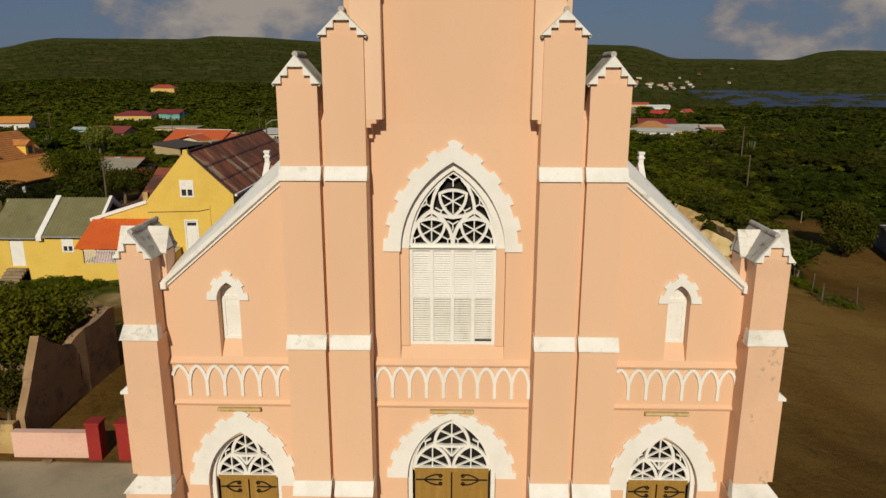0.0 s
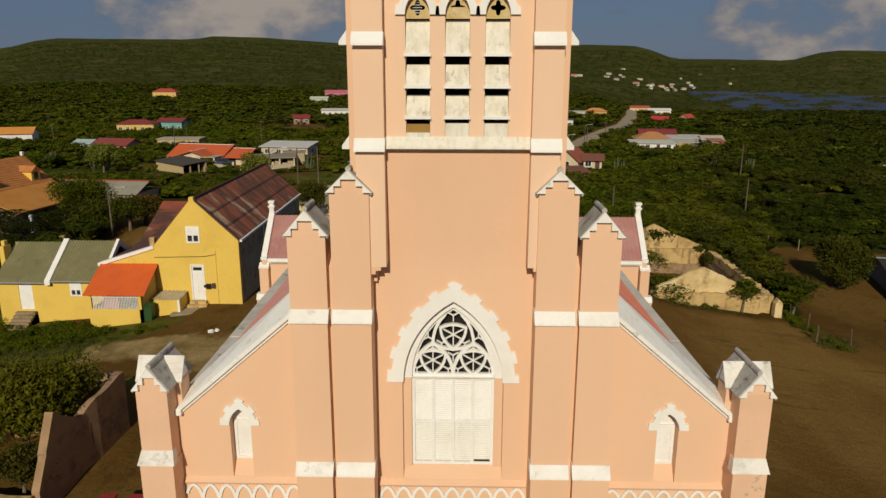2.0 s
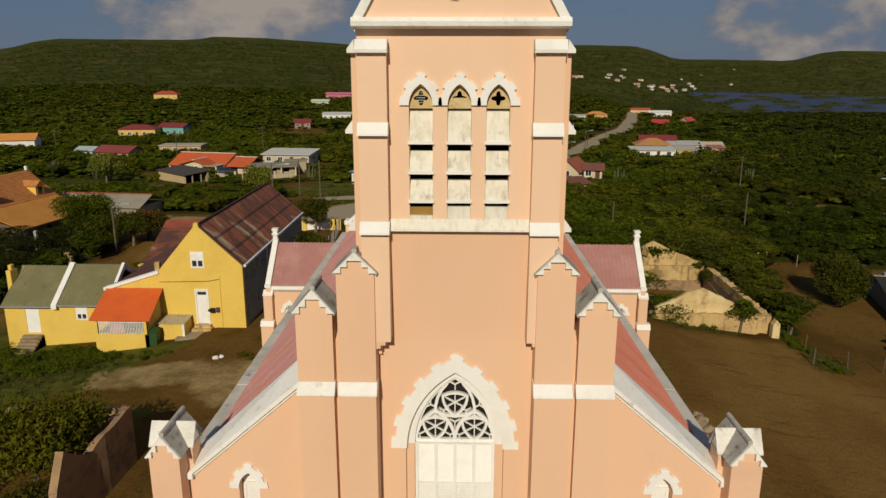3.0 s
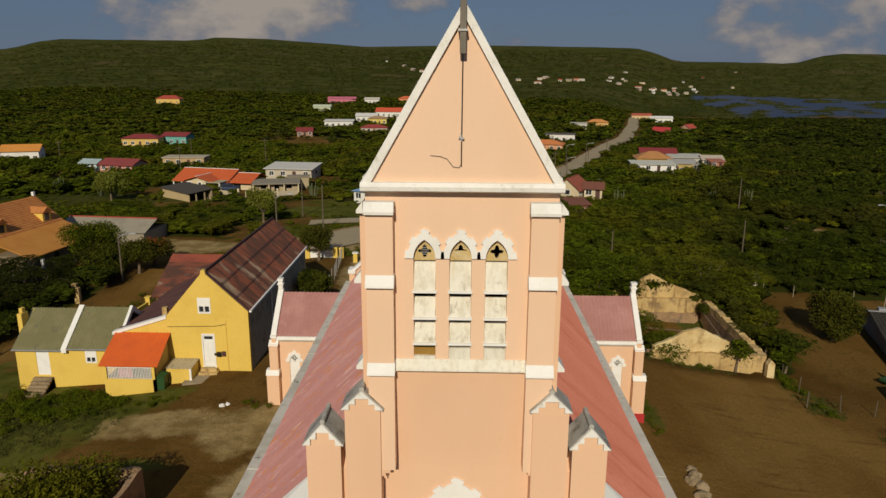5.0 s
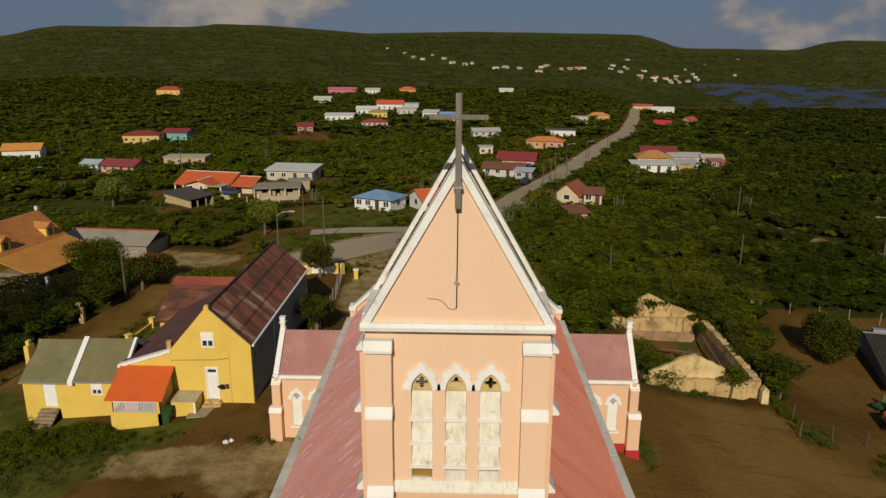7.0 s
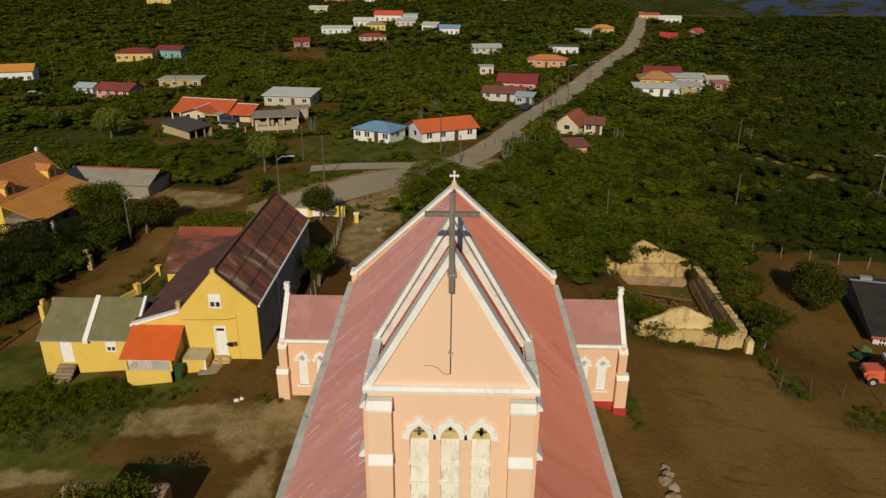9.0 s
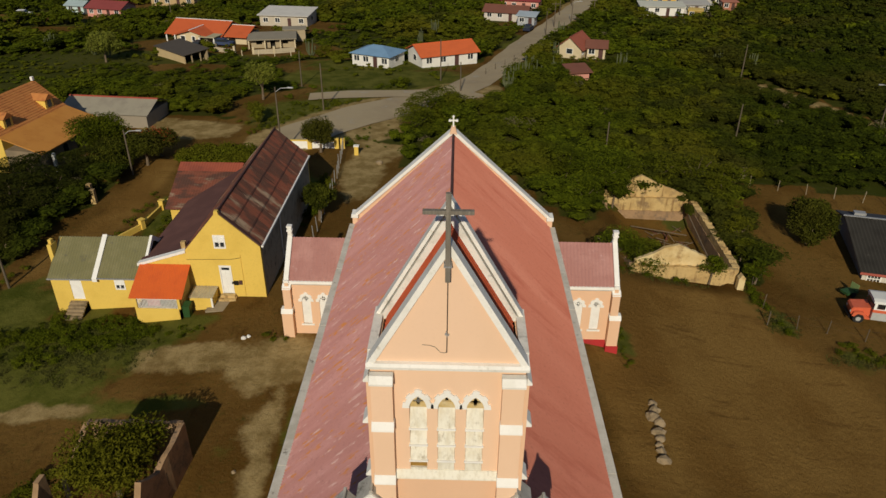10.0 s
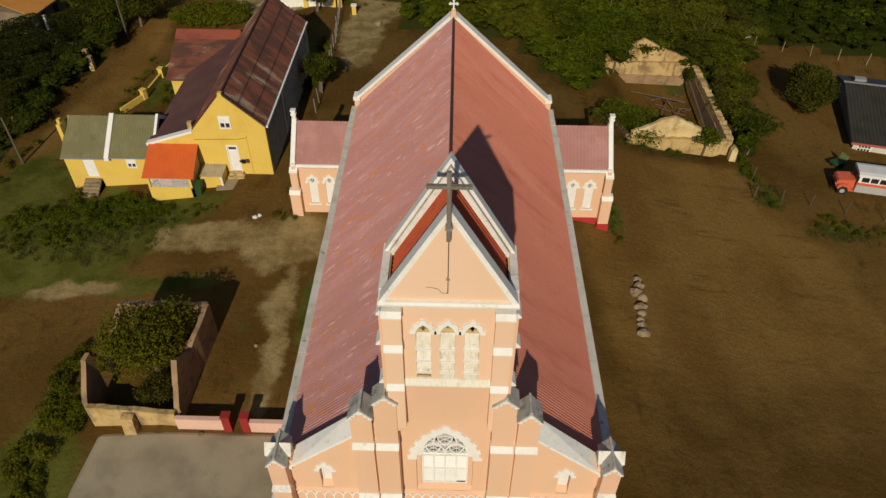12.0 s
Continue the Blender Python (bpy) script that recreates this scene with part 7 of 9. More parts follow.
dwelling(180, 636, 20, 8.5, 3.9, "gable", WHITE, (0.66, 0.65, 0.62), "long white hall with a pale roof", yaw=-4, rise=1.43, wins=4)
rng = random.Random(17)
far = [(-82, 1500), (19, 1395), (5, 1360), (-247, 2390), (189, 1271), (205, 1290), (172, 1255), (361, 1625), (404, 1618), (406, 1526), (430, 1500), (452, 2008), (435, 1556), (455, 1530), (480, 1545), (640, 2100), (826, 2500), (1083, 2900),
       (140, 1290), (155, 1330), (222, 1330), (60, 1290), (78, 1310), (100, 1275), (330, 1340), (372, 1400), (415, 1440), (300, 1470), (345, 1520), (470, 1600), (560, 1750), (-20, 1420), (-110, 1640), (690, 1850),
       (126, 1184), (-74, 1795), (-40, 1560), (500, 1700), (530, 1640), (390, 1480), (350, 1430), (300, 1380), (440, 1470), (330, 1600), (-150, 1900), (600, 1900)]
for x, y in far:
    dwelling(x, y, rng.uniform(6, 13), rng.uniform(5, 7), rng.uniform(2.2, 3.2), rng.choice(("gable", "hip", "flat")), rng.choice((WHITE, (0.55, 0.50, 0.42), CREAM, (0.50, 0.36, 0.28))), rng.choice(((0.46, 0.43, 0.38), (0.30, 0.28, 0.25), (0.42, 0.11, 0.05), (0.24, 0.22, 0.19))),
             "distant pale hillside house", rng.uniform(-20, 20), 1.3, 2, z=ground_z(x, y) + 0.8)

# big orange-roofed house by the dirt track
villa = thing("orange_villa", "large yellow house with orange tiled roofs and two dormers", "house")
VZ = -3.6
m_tile = surface("orange clay tile", (0.50, 0.20, 0.055), (0.40, 0.14, 0.04), scale=1.2, fine=7.0, bump=0.5, dist=0.03, stain=(0.20, 0.08, 0.03), stain_lo=0.58, stain_hi=0.75)
m_flatorange = surface("ochre roof sheet", (0.52, 0.23, 0.045), (0.46, 0.19, 0.035), scale=0.5, rough=0.7, stain=(0.36, 0.13, 0.03), stain_lo=0.6, stain_hi=0.75)
vx, vy = site(-65.0, 84.5)
turn = pose(vx, vy, 14.4 - 14.43 * site_scale(84.5), 0, 0, 82) @ Matrix.Diagonal((site_scale(84.5), site_scale(84.5), site_scale(84.5), 1))
villa.matrix_world = turn
# local axes: x along the ridge, -y towards the track
part("body", box(-7.5, 7.0, -1.0, 8.0, VZ - 1, 1.6), M_YELLOW, villa)
part("porch_body", prism([(-7.4, VZ - 1), (6.9, VZ - 1), (6.9, -0.5), (-7.4, -0.5)], -7.0, -1.0), surface("brown plaster", (0.25, 0.19, 0.12), (0.18, 0.14, 0.09)), villa)
part("porch_roof", prism([(-7.4, -0.55), (-1.0, 1.50), (-1.0, 1.64), (-7.4, -0.41)], -8.0, 7.3, "x"), m_flatorange, villa, "ochre porch roof")
for side, e in ((-1, -1.3), (1, 8.3)):
    part("main_roof", prism([(3.5, 5.32), (e, 1.42), (e, 1.34), (3.5, 5.2)], -8.0, 7.4, "x"), m_tile, villa, "orange clay tile roof")
    for k in range(15):
        u, v = k / 15, (k + 1.1) / 15
        ya, za, yb, zb = 3.5 + (e - 3.5) * u, 5.34 - 3.9 * u, 3.5 + (e - 3.5) * v, 5.34 - 3.9 * v
        part("tile_course", prism([(ya, za), (yb, zb + 0.07), (yb, zb), (ya, za - 0.04)], -8.0, 7.4, "x"), m_tile, villa)
for s, x in ((-1, -7.5), (1, 6.7)):
    part("gable", prism([(-1.0, 1.55), (3.5, 5.3), (8.0, 1.55)], x, x + 0.35, "x"), M_YELLOW, villa)
part("finial", box(6.9, 7.3, 3.3, 3.7, 5.4, 6.0), M_PAINTWHITE, villa)
for x in (-4.8, 4.4):
    dm = part("dormer", box(x - 0.9, x + 0.9, -0.6, 2.2, 1.9, 3.5), M_YELLOW, villa, "yellow dormer with tiled top")
    part("dormer_roof", prism([(x - 1.15, 3.45), (x, 4.25), (x + 1.15, 3.45)], -0.85, 2.6), m_tile, dm)
    part("dormer_window", box(x - 0.45, x + 0.45, -0.64, -0.6, 2.2, 3.3), M_GLASS, dm)
for x in (-5.5, -2.5, 0.5, 3.5):
    part("arch_window", prism(opening(x, 0.5, -2.6, -1.4, 0.5), -7.06, -6.95), M_DARK, villa)
part("porch_column", box(-6.6, -6.2, -8.0, -7.6, VZ, -0.9), M_PAINTWHITE, villa)
barn = thing("long_shed", "long shed with grey sheet roof and red ridge", "shed")
bx, by = site(-61.0, 102.0)
barn.matrix_world = pose(bx, by, 14.4 - 14.43 * site_scale(102), 0, 0, -5) @ Matrix.Diagonal((site_scale(102), site_scale(102), site_scale(102), 1))
m_barn = surface("grey-tan sheet", (0.30, 0.27, 0.20), (0.24, 0.21, 0.16), scale=0.6, rough=0.7)
part("roof", sheet((-8.2, 1.5, -0.1), (8.2, 1.5, -0.1), (-8.2, -3.2, -1.7), (8.2, -3.2, -1.7), 0.3, 0.02), m_barn, barn)
part("roof", sheet((-8.2, 1.5, -0.1), (8.2, 1.5, -0.1), (-8.2, 5.5, -1.6), (8.2, 5.5, -1.6), 0.3, 0.02), m_barn, barn)
part("ridge", box(-8.2, 8.2, 1.3, 1.7, -0.12, 0.02), coloured(REDR), barn)
part("body", box(-7.8, 7.8, -2.8, 5.2, -5, -1.75), coloured((0.28, 0.24, 0.18)), barn)

# house with the grey roof, bus and yard on the east
yard_house = thing("grey_roof_house", "pale house with a dark grey corrugated roof", "house")
m_darksheet = surface("dark grey corrugated sheet", (0.050, 0.046, 0.038), (0.036, 0.033, 0.027), rough=0.85, spec=0.1, scale=0.5, stain=(0.10, 0.09, 0.075), stain_lo=0.6, stain_hi=0.75)
yard_house.matrix_world = pose(40.8, 45.2, -2.6, 0, 0, -13)
part("front_wall", plate([(0.5, -2.8), (0.5, -0.02), (16, -0.02), (16, -2.8)], [[(1.0, -1.35), (1.0, -0.45), (2.2, -0.45), (2.2, -1.35)]], 0.7, 0.95), coloured((0.60, 0.56, 0.48)), yard_house)
# Side wall in much darker paint than the front: its shade is coloured in.
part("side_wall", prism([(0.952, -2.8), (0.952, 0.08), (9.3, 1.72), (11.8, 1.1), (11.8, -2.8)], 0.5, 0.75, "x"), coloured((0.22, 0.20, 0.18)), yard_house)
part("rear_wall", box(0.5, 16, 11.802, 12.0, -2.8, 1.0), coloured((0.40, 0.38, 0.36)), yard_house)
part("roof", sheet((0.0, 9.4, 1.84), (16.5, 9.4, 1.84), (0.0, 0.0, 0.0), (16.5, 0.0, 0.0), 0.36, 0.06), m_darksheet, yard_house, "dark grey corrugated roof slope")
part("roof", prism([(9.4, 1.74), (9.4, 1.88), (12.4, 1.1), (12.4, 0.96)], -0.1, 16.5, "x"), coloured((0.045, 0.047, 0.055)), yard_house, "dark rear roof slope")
part("ridge", box(-0.1, 16.5, 9.28, 9.52, 1.86, 1.93), M_GALV, yard_house)
part("fascia", box(0.0, 16.5, -0.08, 0.0, -0.22, 0.02), coloured((0.40, 0.10, 0.07)), yard_house)
wf = part("window", plate([(0.9, -1.45), (0.9, -0.35), (2.3, -0.35), (2.3, -1.45)], [[(1.02 + i * 0.3, -1.35 + j * 0.45), (1.02 + i * 0.3, -0.97 + j * 0.45), (1.26 + i * 0.3, -0.97 + j * 0.45), (1.26 + i * 0.3, -1.35 + j * 0.45)] for i in range(4) for j in range(2)], 0.62, 0.75), M_PAINTWHITE, yard_house)
part("pane", box(0.95, 2.25, 0.80, 0.84, -1.4, -0.4), M_GLASS, wf)
part("roof_hatch", box(1.2, 2.4, 10.2, 10.9, 1.6, 1.95), M_GALV, yard_house, "small pale box on the rear roof")

bus = thing("old_bus", "old orange and grey bus with a white roof and long hood", "bus")
ux, uy = site(40.0, 44.2)
bus.matrix_world = pose(ux, uy, ground_z(ux + 2, uy) + 0.02, 0, 0, -12) @ Matrix.Scale(0.92, 4)
part("body", box(2.0, 9.2, -1.15, 1.15, 0.55, 1.5, bevel=0.06), M_BUSGREY, bus)
part("waistband", box(1.95, 9.22, -1.17, 1.17, 1.45, 1.78, bevel=0.03), M_BUSRED, bus)
upper_holes = [[(2.25 + i * 0.86, 1.85), (2.25 + i * 0.86, 2.45), (2.98 + i * 0.86, 2.45), (2.98 + i * 0.86, 1.85)] for i in range(8)]
part("window_band", plate([(2.0, 1.76), (2.0, 2.56), (9.2, 2.56), (9.2, 1.76)], upper_holes, -1.14, -1.08), M_PAINTWHITE, bus)
part("window_band", plate([(2.0, 1.76), (2.0, 2.56), (9.2, 2.56), (9.2, 1.76)], upper_holes, 1.08, 1.14), M_PAINTWHITE, bus)
# Solid black block for the unlit inside of the bus.
part("interior", box(2.1, 9.1, -0.9, 0.9, 1.7, 2.5), M_DARK, bus)
bm = prism([(-1.2, 2.52), (-1.12, 2.72), (-0.7, 2.84), (0.7, 2.84), (1.12, 2.72), (1.2, 2.52)], 1.85, 9.25, "x")
part("roof", bm, coloured((0.62, 0.62, 0.58)), bus, "dusty white bus roof")
part("windscreen", prism([(1.9, 1.7), (2.05, 2.5), (2.1, 2.5), (1.98, 1.7)], -1.0, 1.0), M_GLASS, bus)
part("hood", prism([(0.25, 0.75), (0.2, 1.35), (0.35, 1.55), (1.95, 1.75), (1.95, 0.75)], -0.78, 0.78), M_BUSRED, bus, "faded orange-red hood")
for s in (-1, 1):
    part("fender", prism([(0.3, 0.75), (0.4, 1.15), (0.8, 1.3), (1.3, 1.25), (1.6, 0.9), (1.95, 0.7), (1.95, 0.55), (1.5, 0.55), (1.3, 0.95), (0.8, 1.05), (0.5, 0.7)], *sorted((s * 0.7, s * 1.12))), M_BUSRED, bus)
    part("headlight", rod(bmesh.new(), (0.18, s * 0.6, 1.05), (0.3, s * 0.6, 1.05), 0.13, n=12), M_PAINTWHITE, bus)
    for x in (0.95, 7.2):
        wheel = part("wheel", rod(bmesh.new(), (x, s * 0.82, 0.48), (x, s * 1.12, 0.48), 0.5, n=18), M_RUBBER, bus)
        part("rim", rod(bmesh.new(), (x, s * 1.1, 0.48), (x, s * 1.14, 0.48), 0.24, n=12), M_BUSGREY, wheel)
part("bumper", box(0.05, 0.2, -1.0, 1.0, 0.45, 0.62), M_IRON, bus)
barrow = thing("yard_cart", "small green cart standing beside the house", "cart")
cx, cy = site(42.6, 48.6)
barrow.matrix_world = pose(cx, cy, ground_z(cx, cy), 0, 0, 20)
part("tray", box(-0.7, 0.7, -0.45, 0.45, 0.4, 0.62), M_GREENBIN, barrow)
part("board", box(0.5, 0.56, -0.45, 0.45, 0.62, 1.3), coloured((0.20, 0.28, 0.10)), barrow)
for s in (-1, 1):
    part("wheel", rod(bmesh.new(), (0.1, s * 0.46, 0.3), (0.1, s * 0.54, 0.3), 0.3, n=12), M_RUBBER, barrow)
hut = thing("well_hut", "tiny weathered brown pump hut by the fence", "hut")
cx, cy = 36.8, 69.0
hut.matrix_world = pose(cx, cy, ground_z(cx, cy), 0, 0, -8) @ Matrix.Scale(0.72, 4)
part("body", box(-0.8, 0.8, -0.7, 0.7, -0.5, 1.5), coloured((0.26, 0.22, 0.14)), hut)
part("roof", box(-1.0, 1.0, -0.95, 0.9, 1.5, 1.62), M_WOODPOLE, hut)
part("door", box(-0.3, 0.4, -0.74, -0.7, -0.3, 1.2), coloured((0.52, 0.46, 0.30)), hut)


def car(x, y, yaw, col, label):
    c = thing("car", label, "car")
    c.matrix_world = pose(x, y, ground_z(x, y) + 0.12, 0, 0, yaw)
    part("body", prism([(-2.1, 0.35), (-2.1, 0.85), (-1.2, 0.95), (1.9, 0.92), (2.1, 0.75), (2.1, 0.35)], -0.85, 0.85), coloured(col), c)
    part("cabin", prism([(-1.9, 0.9), (-1.4, 1.45), (0.4, 1.45), (1.1, 0.92)], -0.72, 0.72), M_GLASS, c)
    part("roof", box(-1.45, 0.45, -0.7, 0.7, 1.43, 1.49, bevel=0.02), coloured(col), c)
    for wx in (-1.3, 1.3):
        for s in (-1, 1):
            part("wheel", rod(bmesh.new(), (wx, s * 0.66, 0.32), (wx, s * 0.88, 0.32), 0.32, n=14), M_RUBBER, c)


car(-114, 171, 10, (0.75, 0.74, 0.72), "white car parked on the dirt yard")
car(16.3, 158.5, 70, (0.02, 0.025, 0.05), "dark blue car parked by the road")
car(-50.5, 135, -10, (0.04, 0.06, 0.12), "dark blue car beside the bungalow")
car(-55, 133, 80, (0.06, 0.05, 0.05), "black car beside the bungalow")


# ---- poles, lamps, fences ----
def pole(x, y, h, lamp=0, arm=False):
    p = thing("utility_pole" if not lamp else "street_lamp", "weathered wooden utility pole" if not lamp else "tall pole with a bent street lamp arm", "pole" if not lamp else "street lamp", "poles along the roads")
    h *= site_scale(y)
    x, y = site(x, y)
    p.matrix_world = pose(x, y, ground_z(x, y))
    part("shaft", rod(bmesh.new(), (0, 0, -0.5), (0, 0, h), 0.12, 0.08), M_WOODPOLE, p)
    if arm:
        part("crossarm", box(-0.9, 0.9, -0.06, 0.06, h - 0.6, h - 0.46), M_WOODPOLE, p)
    if lamp:
        bm = rod(bmesh.new(), (0, 0, h - 0.6), (lamp * 0.7, -0.1, h - 0.1), 0.05, n=6)
        rod(bm, (lamp * 0.7, -0.1, h - 0.1), (lamp * 1.7, -0.2, h), 0.05, n=6)
        part("arm", bm, M_GALV, p)
        part("lamp_head", box(*sorted((lamp * 1.6, lamp * 2.3)), -0.34, -0.08, h - 0.05, h + 0.1, bevel=0.03), M_GALV, p)


for x, y, h, lamp, arm in ((-24.7, 108, 8.5, 0, False), (-33.3, 129.8, 7.5, 0, False), (-4.1, 137.3, 9, 0, False), (0.3, 125, 6, 0, False), (64.4, 145.4, 8.5, 0, False), (78.5, 111.3, 8, -1, False), (-112.7, 264.5, 11, 0, True), (-92.6, 317.6, 13, 0, True), (-150, 375, 11, 0, False), (33.7, 247, 9, 0, True), (51.9, 331.7, 11, 1, False), (93.6, 440, 11, 0, True)):
    pole(x, y, h, lamp, arm)
for x, y, h, lamp, arm in ((-46.1, 75.0, 6.7, 1, False), (-58.7, 561, 13, 0, True), (22.8, 86, 6, 0, False), (48.0, 100.5, 6.5, 0, False), (-26.2, 81.8, 10.2, 1, False), (41.0, 290, 9, 0, True), (70, 380, 10, 1, False), (-44.3, 41.6, 5.5, 0, False), (-199, 330, 11, 0, True), (28, 222, 8, 0, False), (42, 262, 8, 1, False), (58, 306, 10, 0, False)):
    pole(x, y, h, lamp, arm)


def post_row(pts, gap, h, r, material, name, label, category, wires=0, seed=1):
    g = random.Random(seed)
    f = thing(name, label, category)
    pts = [site(x, y) for x, y in pts]
    spots = []
    for (ax, ay), (bx, by) in zip(pts, pts[1:]):
        n = max(1, int(math.hypot(bx - ax, by - ay) / gap))
        spots += [(ax + (bx - ax) * i / n, ay + (by - ay) * i / n) for i in range(n)]
    spots.append(pts[-1])
    tops = []
    for x, y in spots:
        z = ground_z(x, y)
        lean = Vector((g.uniform(-0.08, 0.08), g.uniform(-0.08, 0.08), 1)) * (h * g.uniform(0.9, 1.1))
        part("post", rod(bmesh.new(), (x, y, z - 0.3), Vector((x, y, z)) + lean, r, r * 0.9, n=6), material, f)
        tops.append((Vector((x, y, z)), lean))
    for k in range(wires):
        u = (k + 1) / (wires + 0.3)
        bm = bmesh.new()
        for (a, la), (b, lb) in zip(tops, tops[1:]):
            rod(bm, a + la * u, b + lb * u, 0.005, n=4)
        part("wire", bm, M_IRON, f)
    return f


post_row([(30.6, 40.5), (33.4, 40.2), (36.2, 39.9), (39.5, 39.0), (43, 38), (50, 36)], 2.9, 1.4, 0.045, M_WOODPOLE, "wire_fence", "leaning grey posts of a wire fence", "fence", 2, 2)
post_row([(30.6, 40.5), (31.5, 44), (32.3, 49)], 3, 1.4, 0.045, M_WOODPOLE, "wire_fence", "leaning grey posts of a wire fence", "fence", 2, 5)
post_row([(43.0, 79.5), (50.3, 77.2), (57.3, 75.0), (66, 72)], 2.6, 1.5, 0.05, M_CONCRETE, "wire_fence", "pale posts of a wire fence before the bush", "fence", 2, 3)
post_row([(-15.2, 50), (-15.5, 60), (-16.0, 70), (-17.2, 83)], 1.6, 1.7, 0.05, M_GALV, "mesh_fence", "grey mesh fence with thin posts", "fence", 4, 4)
post_row([(6, 146), (14, 168), (22, 192)], 4, 1.2, 0.07, M_WOODPOLE, "roadside_fence", "short wooden fence posts along the road", "fence", 2, 6)
post_row([(-45, 171.5), (-58, 171), (-66, 168)], 2.5, 1.2, 0.09, coloured(CREAM), "garden_wall", "cream garden fence posts", "fence", 2, 8)
yfence = thing("yellow_fence", "low yellow masonry fence with square posts", "fence")
for (ax, ay), (bx, by) in zip([(-30.6, 58.6), (-31.9, 56.6), (-32.6, 53.2), (-33.0, 48.6)], [(-31.9, 56.6), (-32.6, 53.2), (-33.0, 48.6), (-34.4, 45.6)]):
    l = math.hypot(bx - ax, by - ay)
    m = pose((ax + bx) / 2, (ay + by) / 2, ground_z(ax, ay), 0, 0, math.degrees(math.atan2(by - ay, bx - ax)))
    part("wall_run", box(-l / 2, l / 2, -0.10, 0.10, -1, 0.62, m), M_YELLOW, yfence)
    part("post", box(-l / 2 - 0.24, -l / 2 + 0.24, -0.24, 0.24, -1, 1.05, m), M_YELLOW, yfence)
    part("post_cap", box(-l / 2 - 0.30, -l / 2 + 0.30, -0.30, 0.30, 1.05, 1.15, m), M_YELLOW, yfence)
gate = thing("yellow_gate_wall", "yellow gate wall with white panels at the road", "wall")
for xa, xb in ((-26.5, -22.6), (-22.0, -18.6)):
    part("panel", box(xa, xb, 83.6, 83.85, -3, -0.9), M_WHITE, gate)
    part("coping", box(xa, xb, 83.55, 83.9, -0.9, -0.75), M_YELLOW, gate)
for x in (-22.3, -18.2, -17.3):
    part("post", box(x - 0.32, x + 0.32, 83.3, 83.95, -3, -0.4), M_YELLOW, gate)
settle(gate, -20.0, 83.6, -2.1)
gpost = thing("gate_pillar", "single square yellow gate pillar with pale cap", "gate post")
part("shaft", box(-15.1, -14.5, 80.2, 80.8, -3, -0.5), M_YELLOW, gpost)
part("cap", box(-15.2, -14.4, 80.1, 80.9, -0.5, -0.35), M_WHITE, gpost)
settle(gpost, -14.8, 80.5, -1.9)
for x, y in (site(-46.6, 64.5), site(-48.0, 66.5)):
    gpost = thing("gate_pillar", "old ochre gate pillar beside the track", "gate post")
    z = ground_z(x, y)
    part("shaft", box(x - 0.25, x + 0.25, y - 0.25, y + 0.25, z - 0.5, z + 1.7), M_RUIN, gpost)


# ---- vegetation ----
def clump(g, lobes, leaves, r, h, size, flat=0.55, core=True, slim=0.34):
    """Triangles of one shrub about the origin: lobed crown of leaf sprays over a dark core."""
    tri = []
    centres = []
    for i in range(lobes):
        a, q = g.uniform(0, 2 * math.pi), math.sqrt(g.uniform(0, 1)) * r * 0.62
        centres.append((q * math.cos(a), q * math.sin(a), h * g.uniform(0.28, 0.72), r * g.uniform(0.32, 0.55)))
    for cx, cy, cz, cr in centres:
        n = leaves // lobes
        d = g.normal(size=(n, 3))
        d[:, 2] = np.abs(d[:, 2]) * 1.0 - 0.25
        d /= np.linalg.norm(d, axis=1)[:, None]
        p = np.array((cx, cy, cz)) + d * (cr * g.uniform(0.82, 1.12, (n, 1))) * np.array((1, 1, flat))
        u = g.normal(size=(n, 3))
        u -= d * (u * d).sum(1)[:, None] * 0.75
        u[:, 2] *= 0.6
        u /= np.linalg.norm(u, axis=1)[:, None]
        w = np.cross(u, d + 0.55 * g.normal(size=(n, 3)))
        w /= np.linalg.norm(w, axis=1)[:, None] + 1e-9
        s = size * g.uniform(0.6, 1.4, (n, 1))
        tri.append(np.stack([p - u * s, p + u * s * 0.9 + w * s * slim, p + u * s * 0.7 - w * s * slim], 1))
        if core:
            k = 5
            ring = [np.array([(cx + 0.84 * cr * math.cos(2 * math.pi * j / k), cy + 0.84 * cr * math.sin(2 * math.pi * j / k), cz + 0.84 * cr * flat * z) for j in range(k)]) for z in (-0.4, 0.4)]
            top = np.array((cx, cy, cz + cr * flat * 0.85))
            lo, hi = ring
            for j in range(k):
                tri.append(np.array([[lo[j], lo[(j + 1) % k], hi[(j + 1) % k]], [lo[j], hi[(j + 1) % k], hi[j]], [hi[j], hi[(j + 1) % k], top]]))
    return np.concatenate(tri)


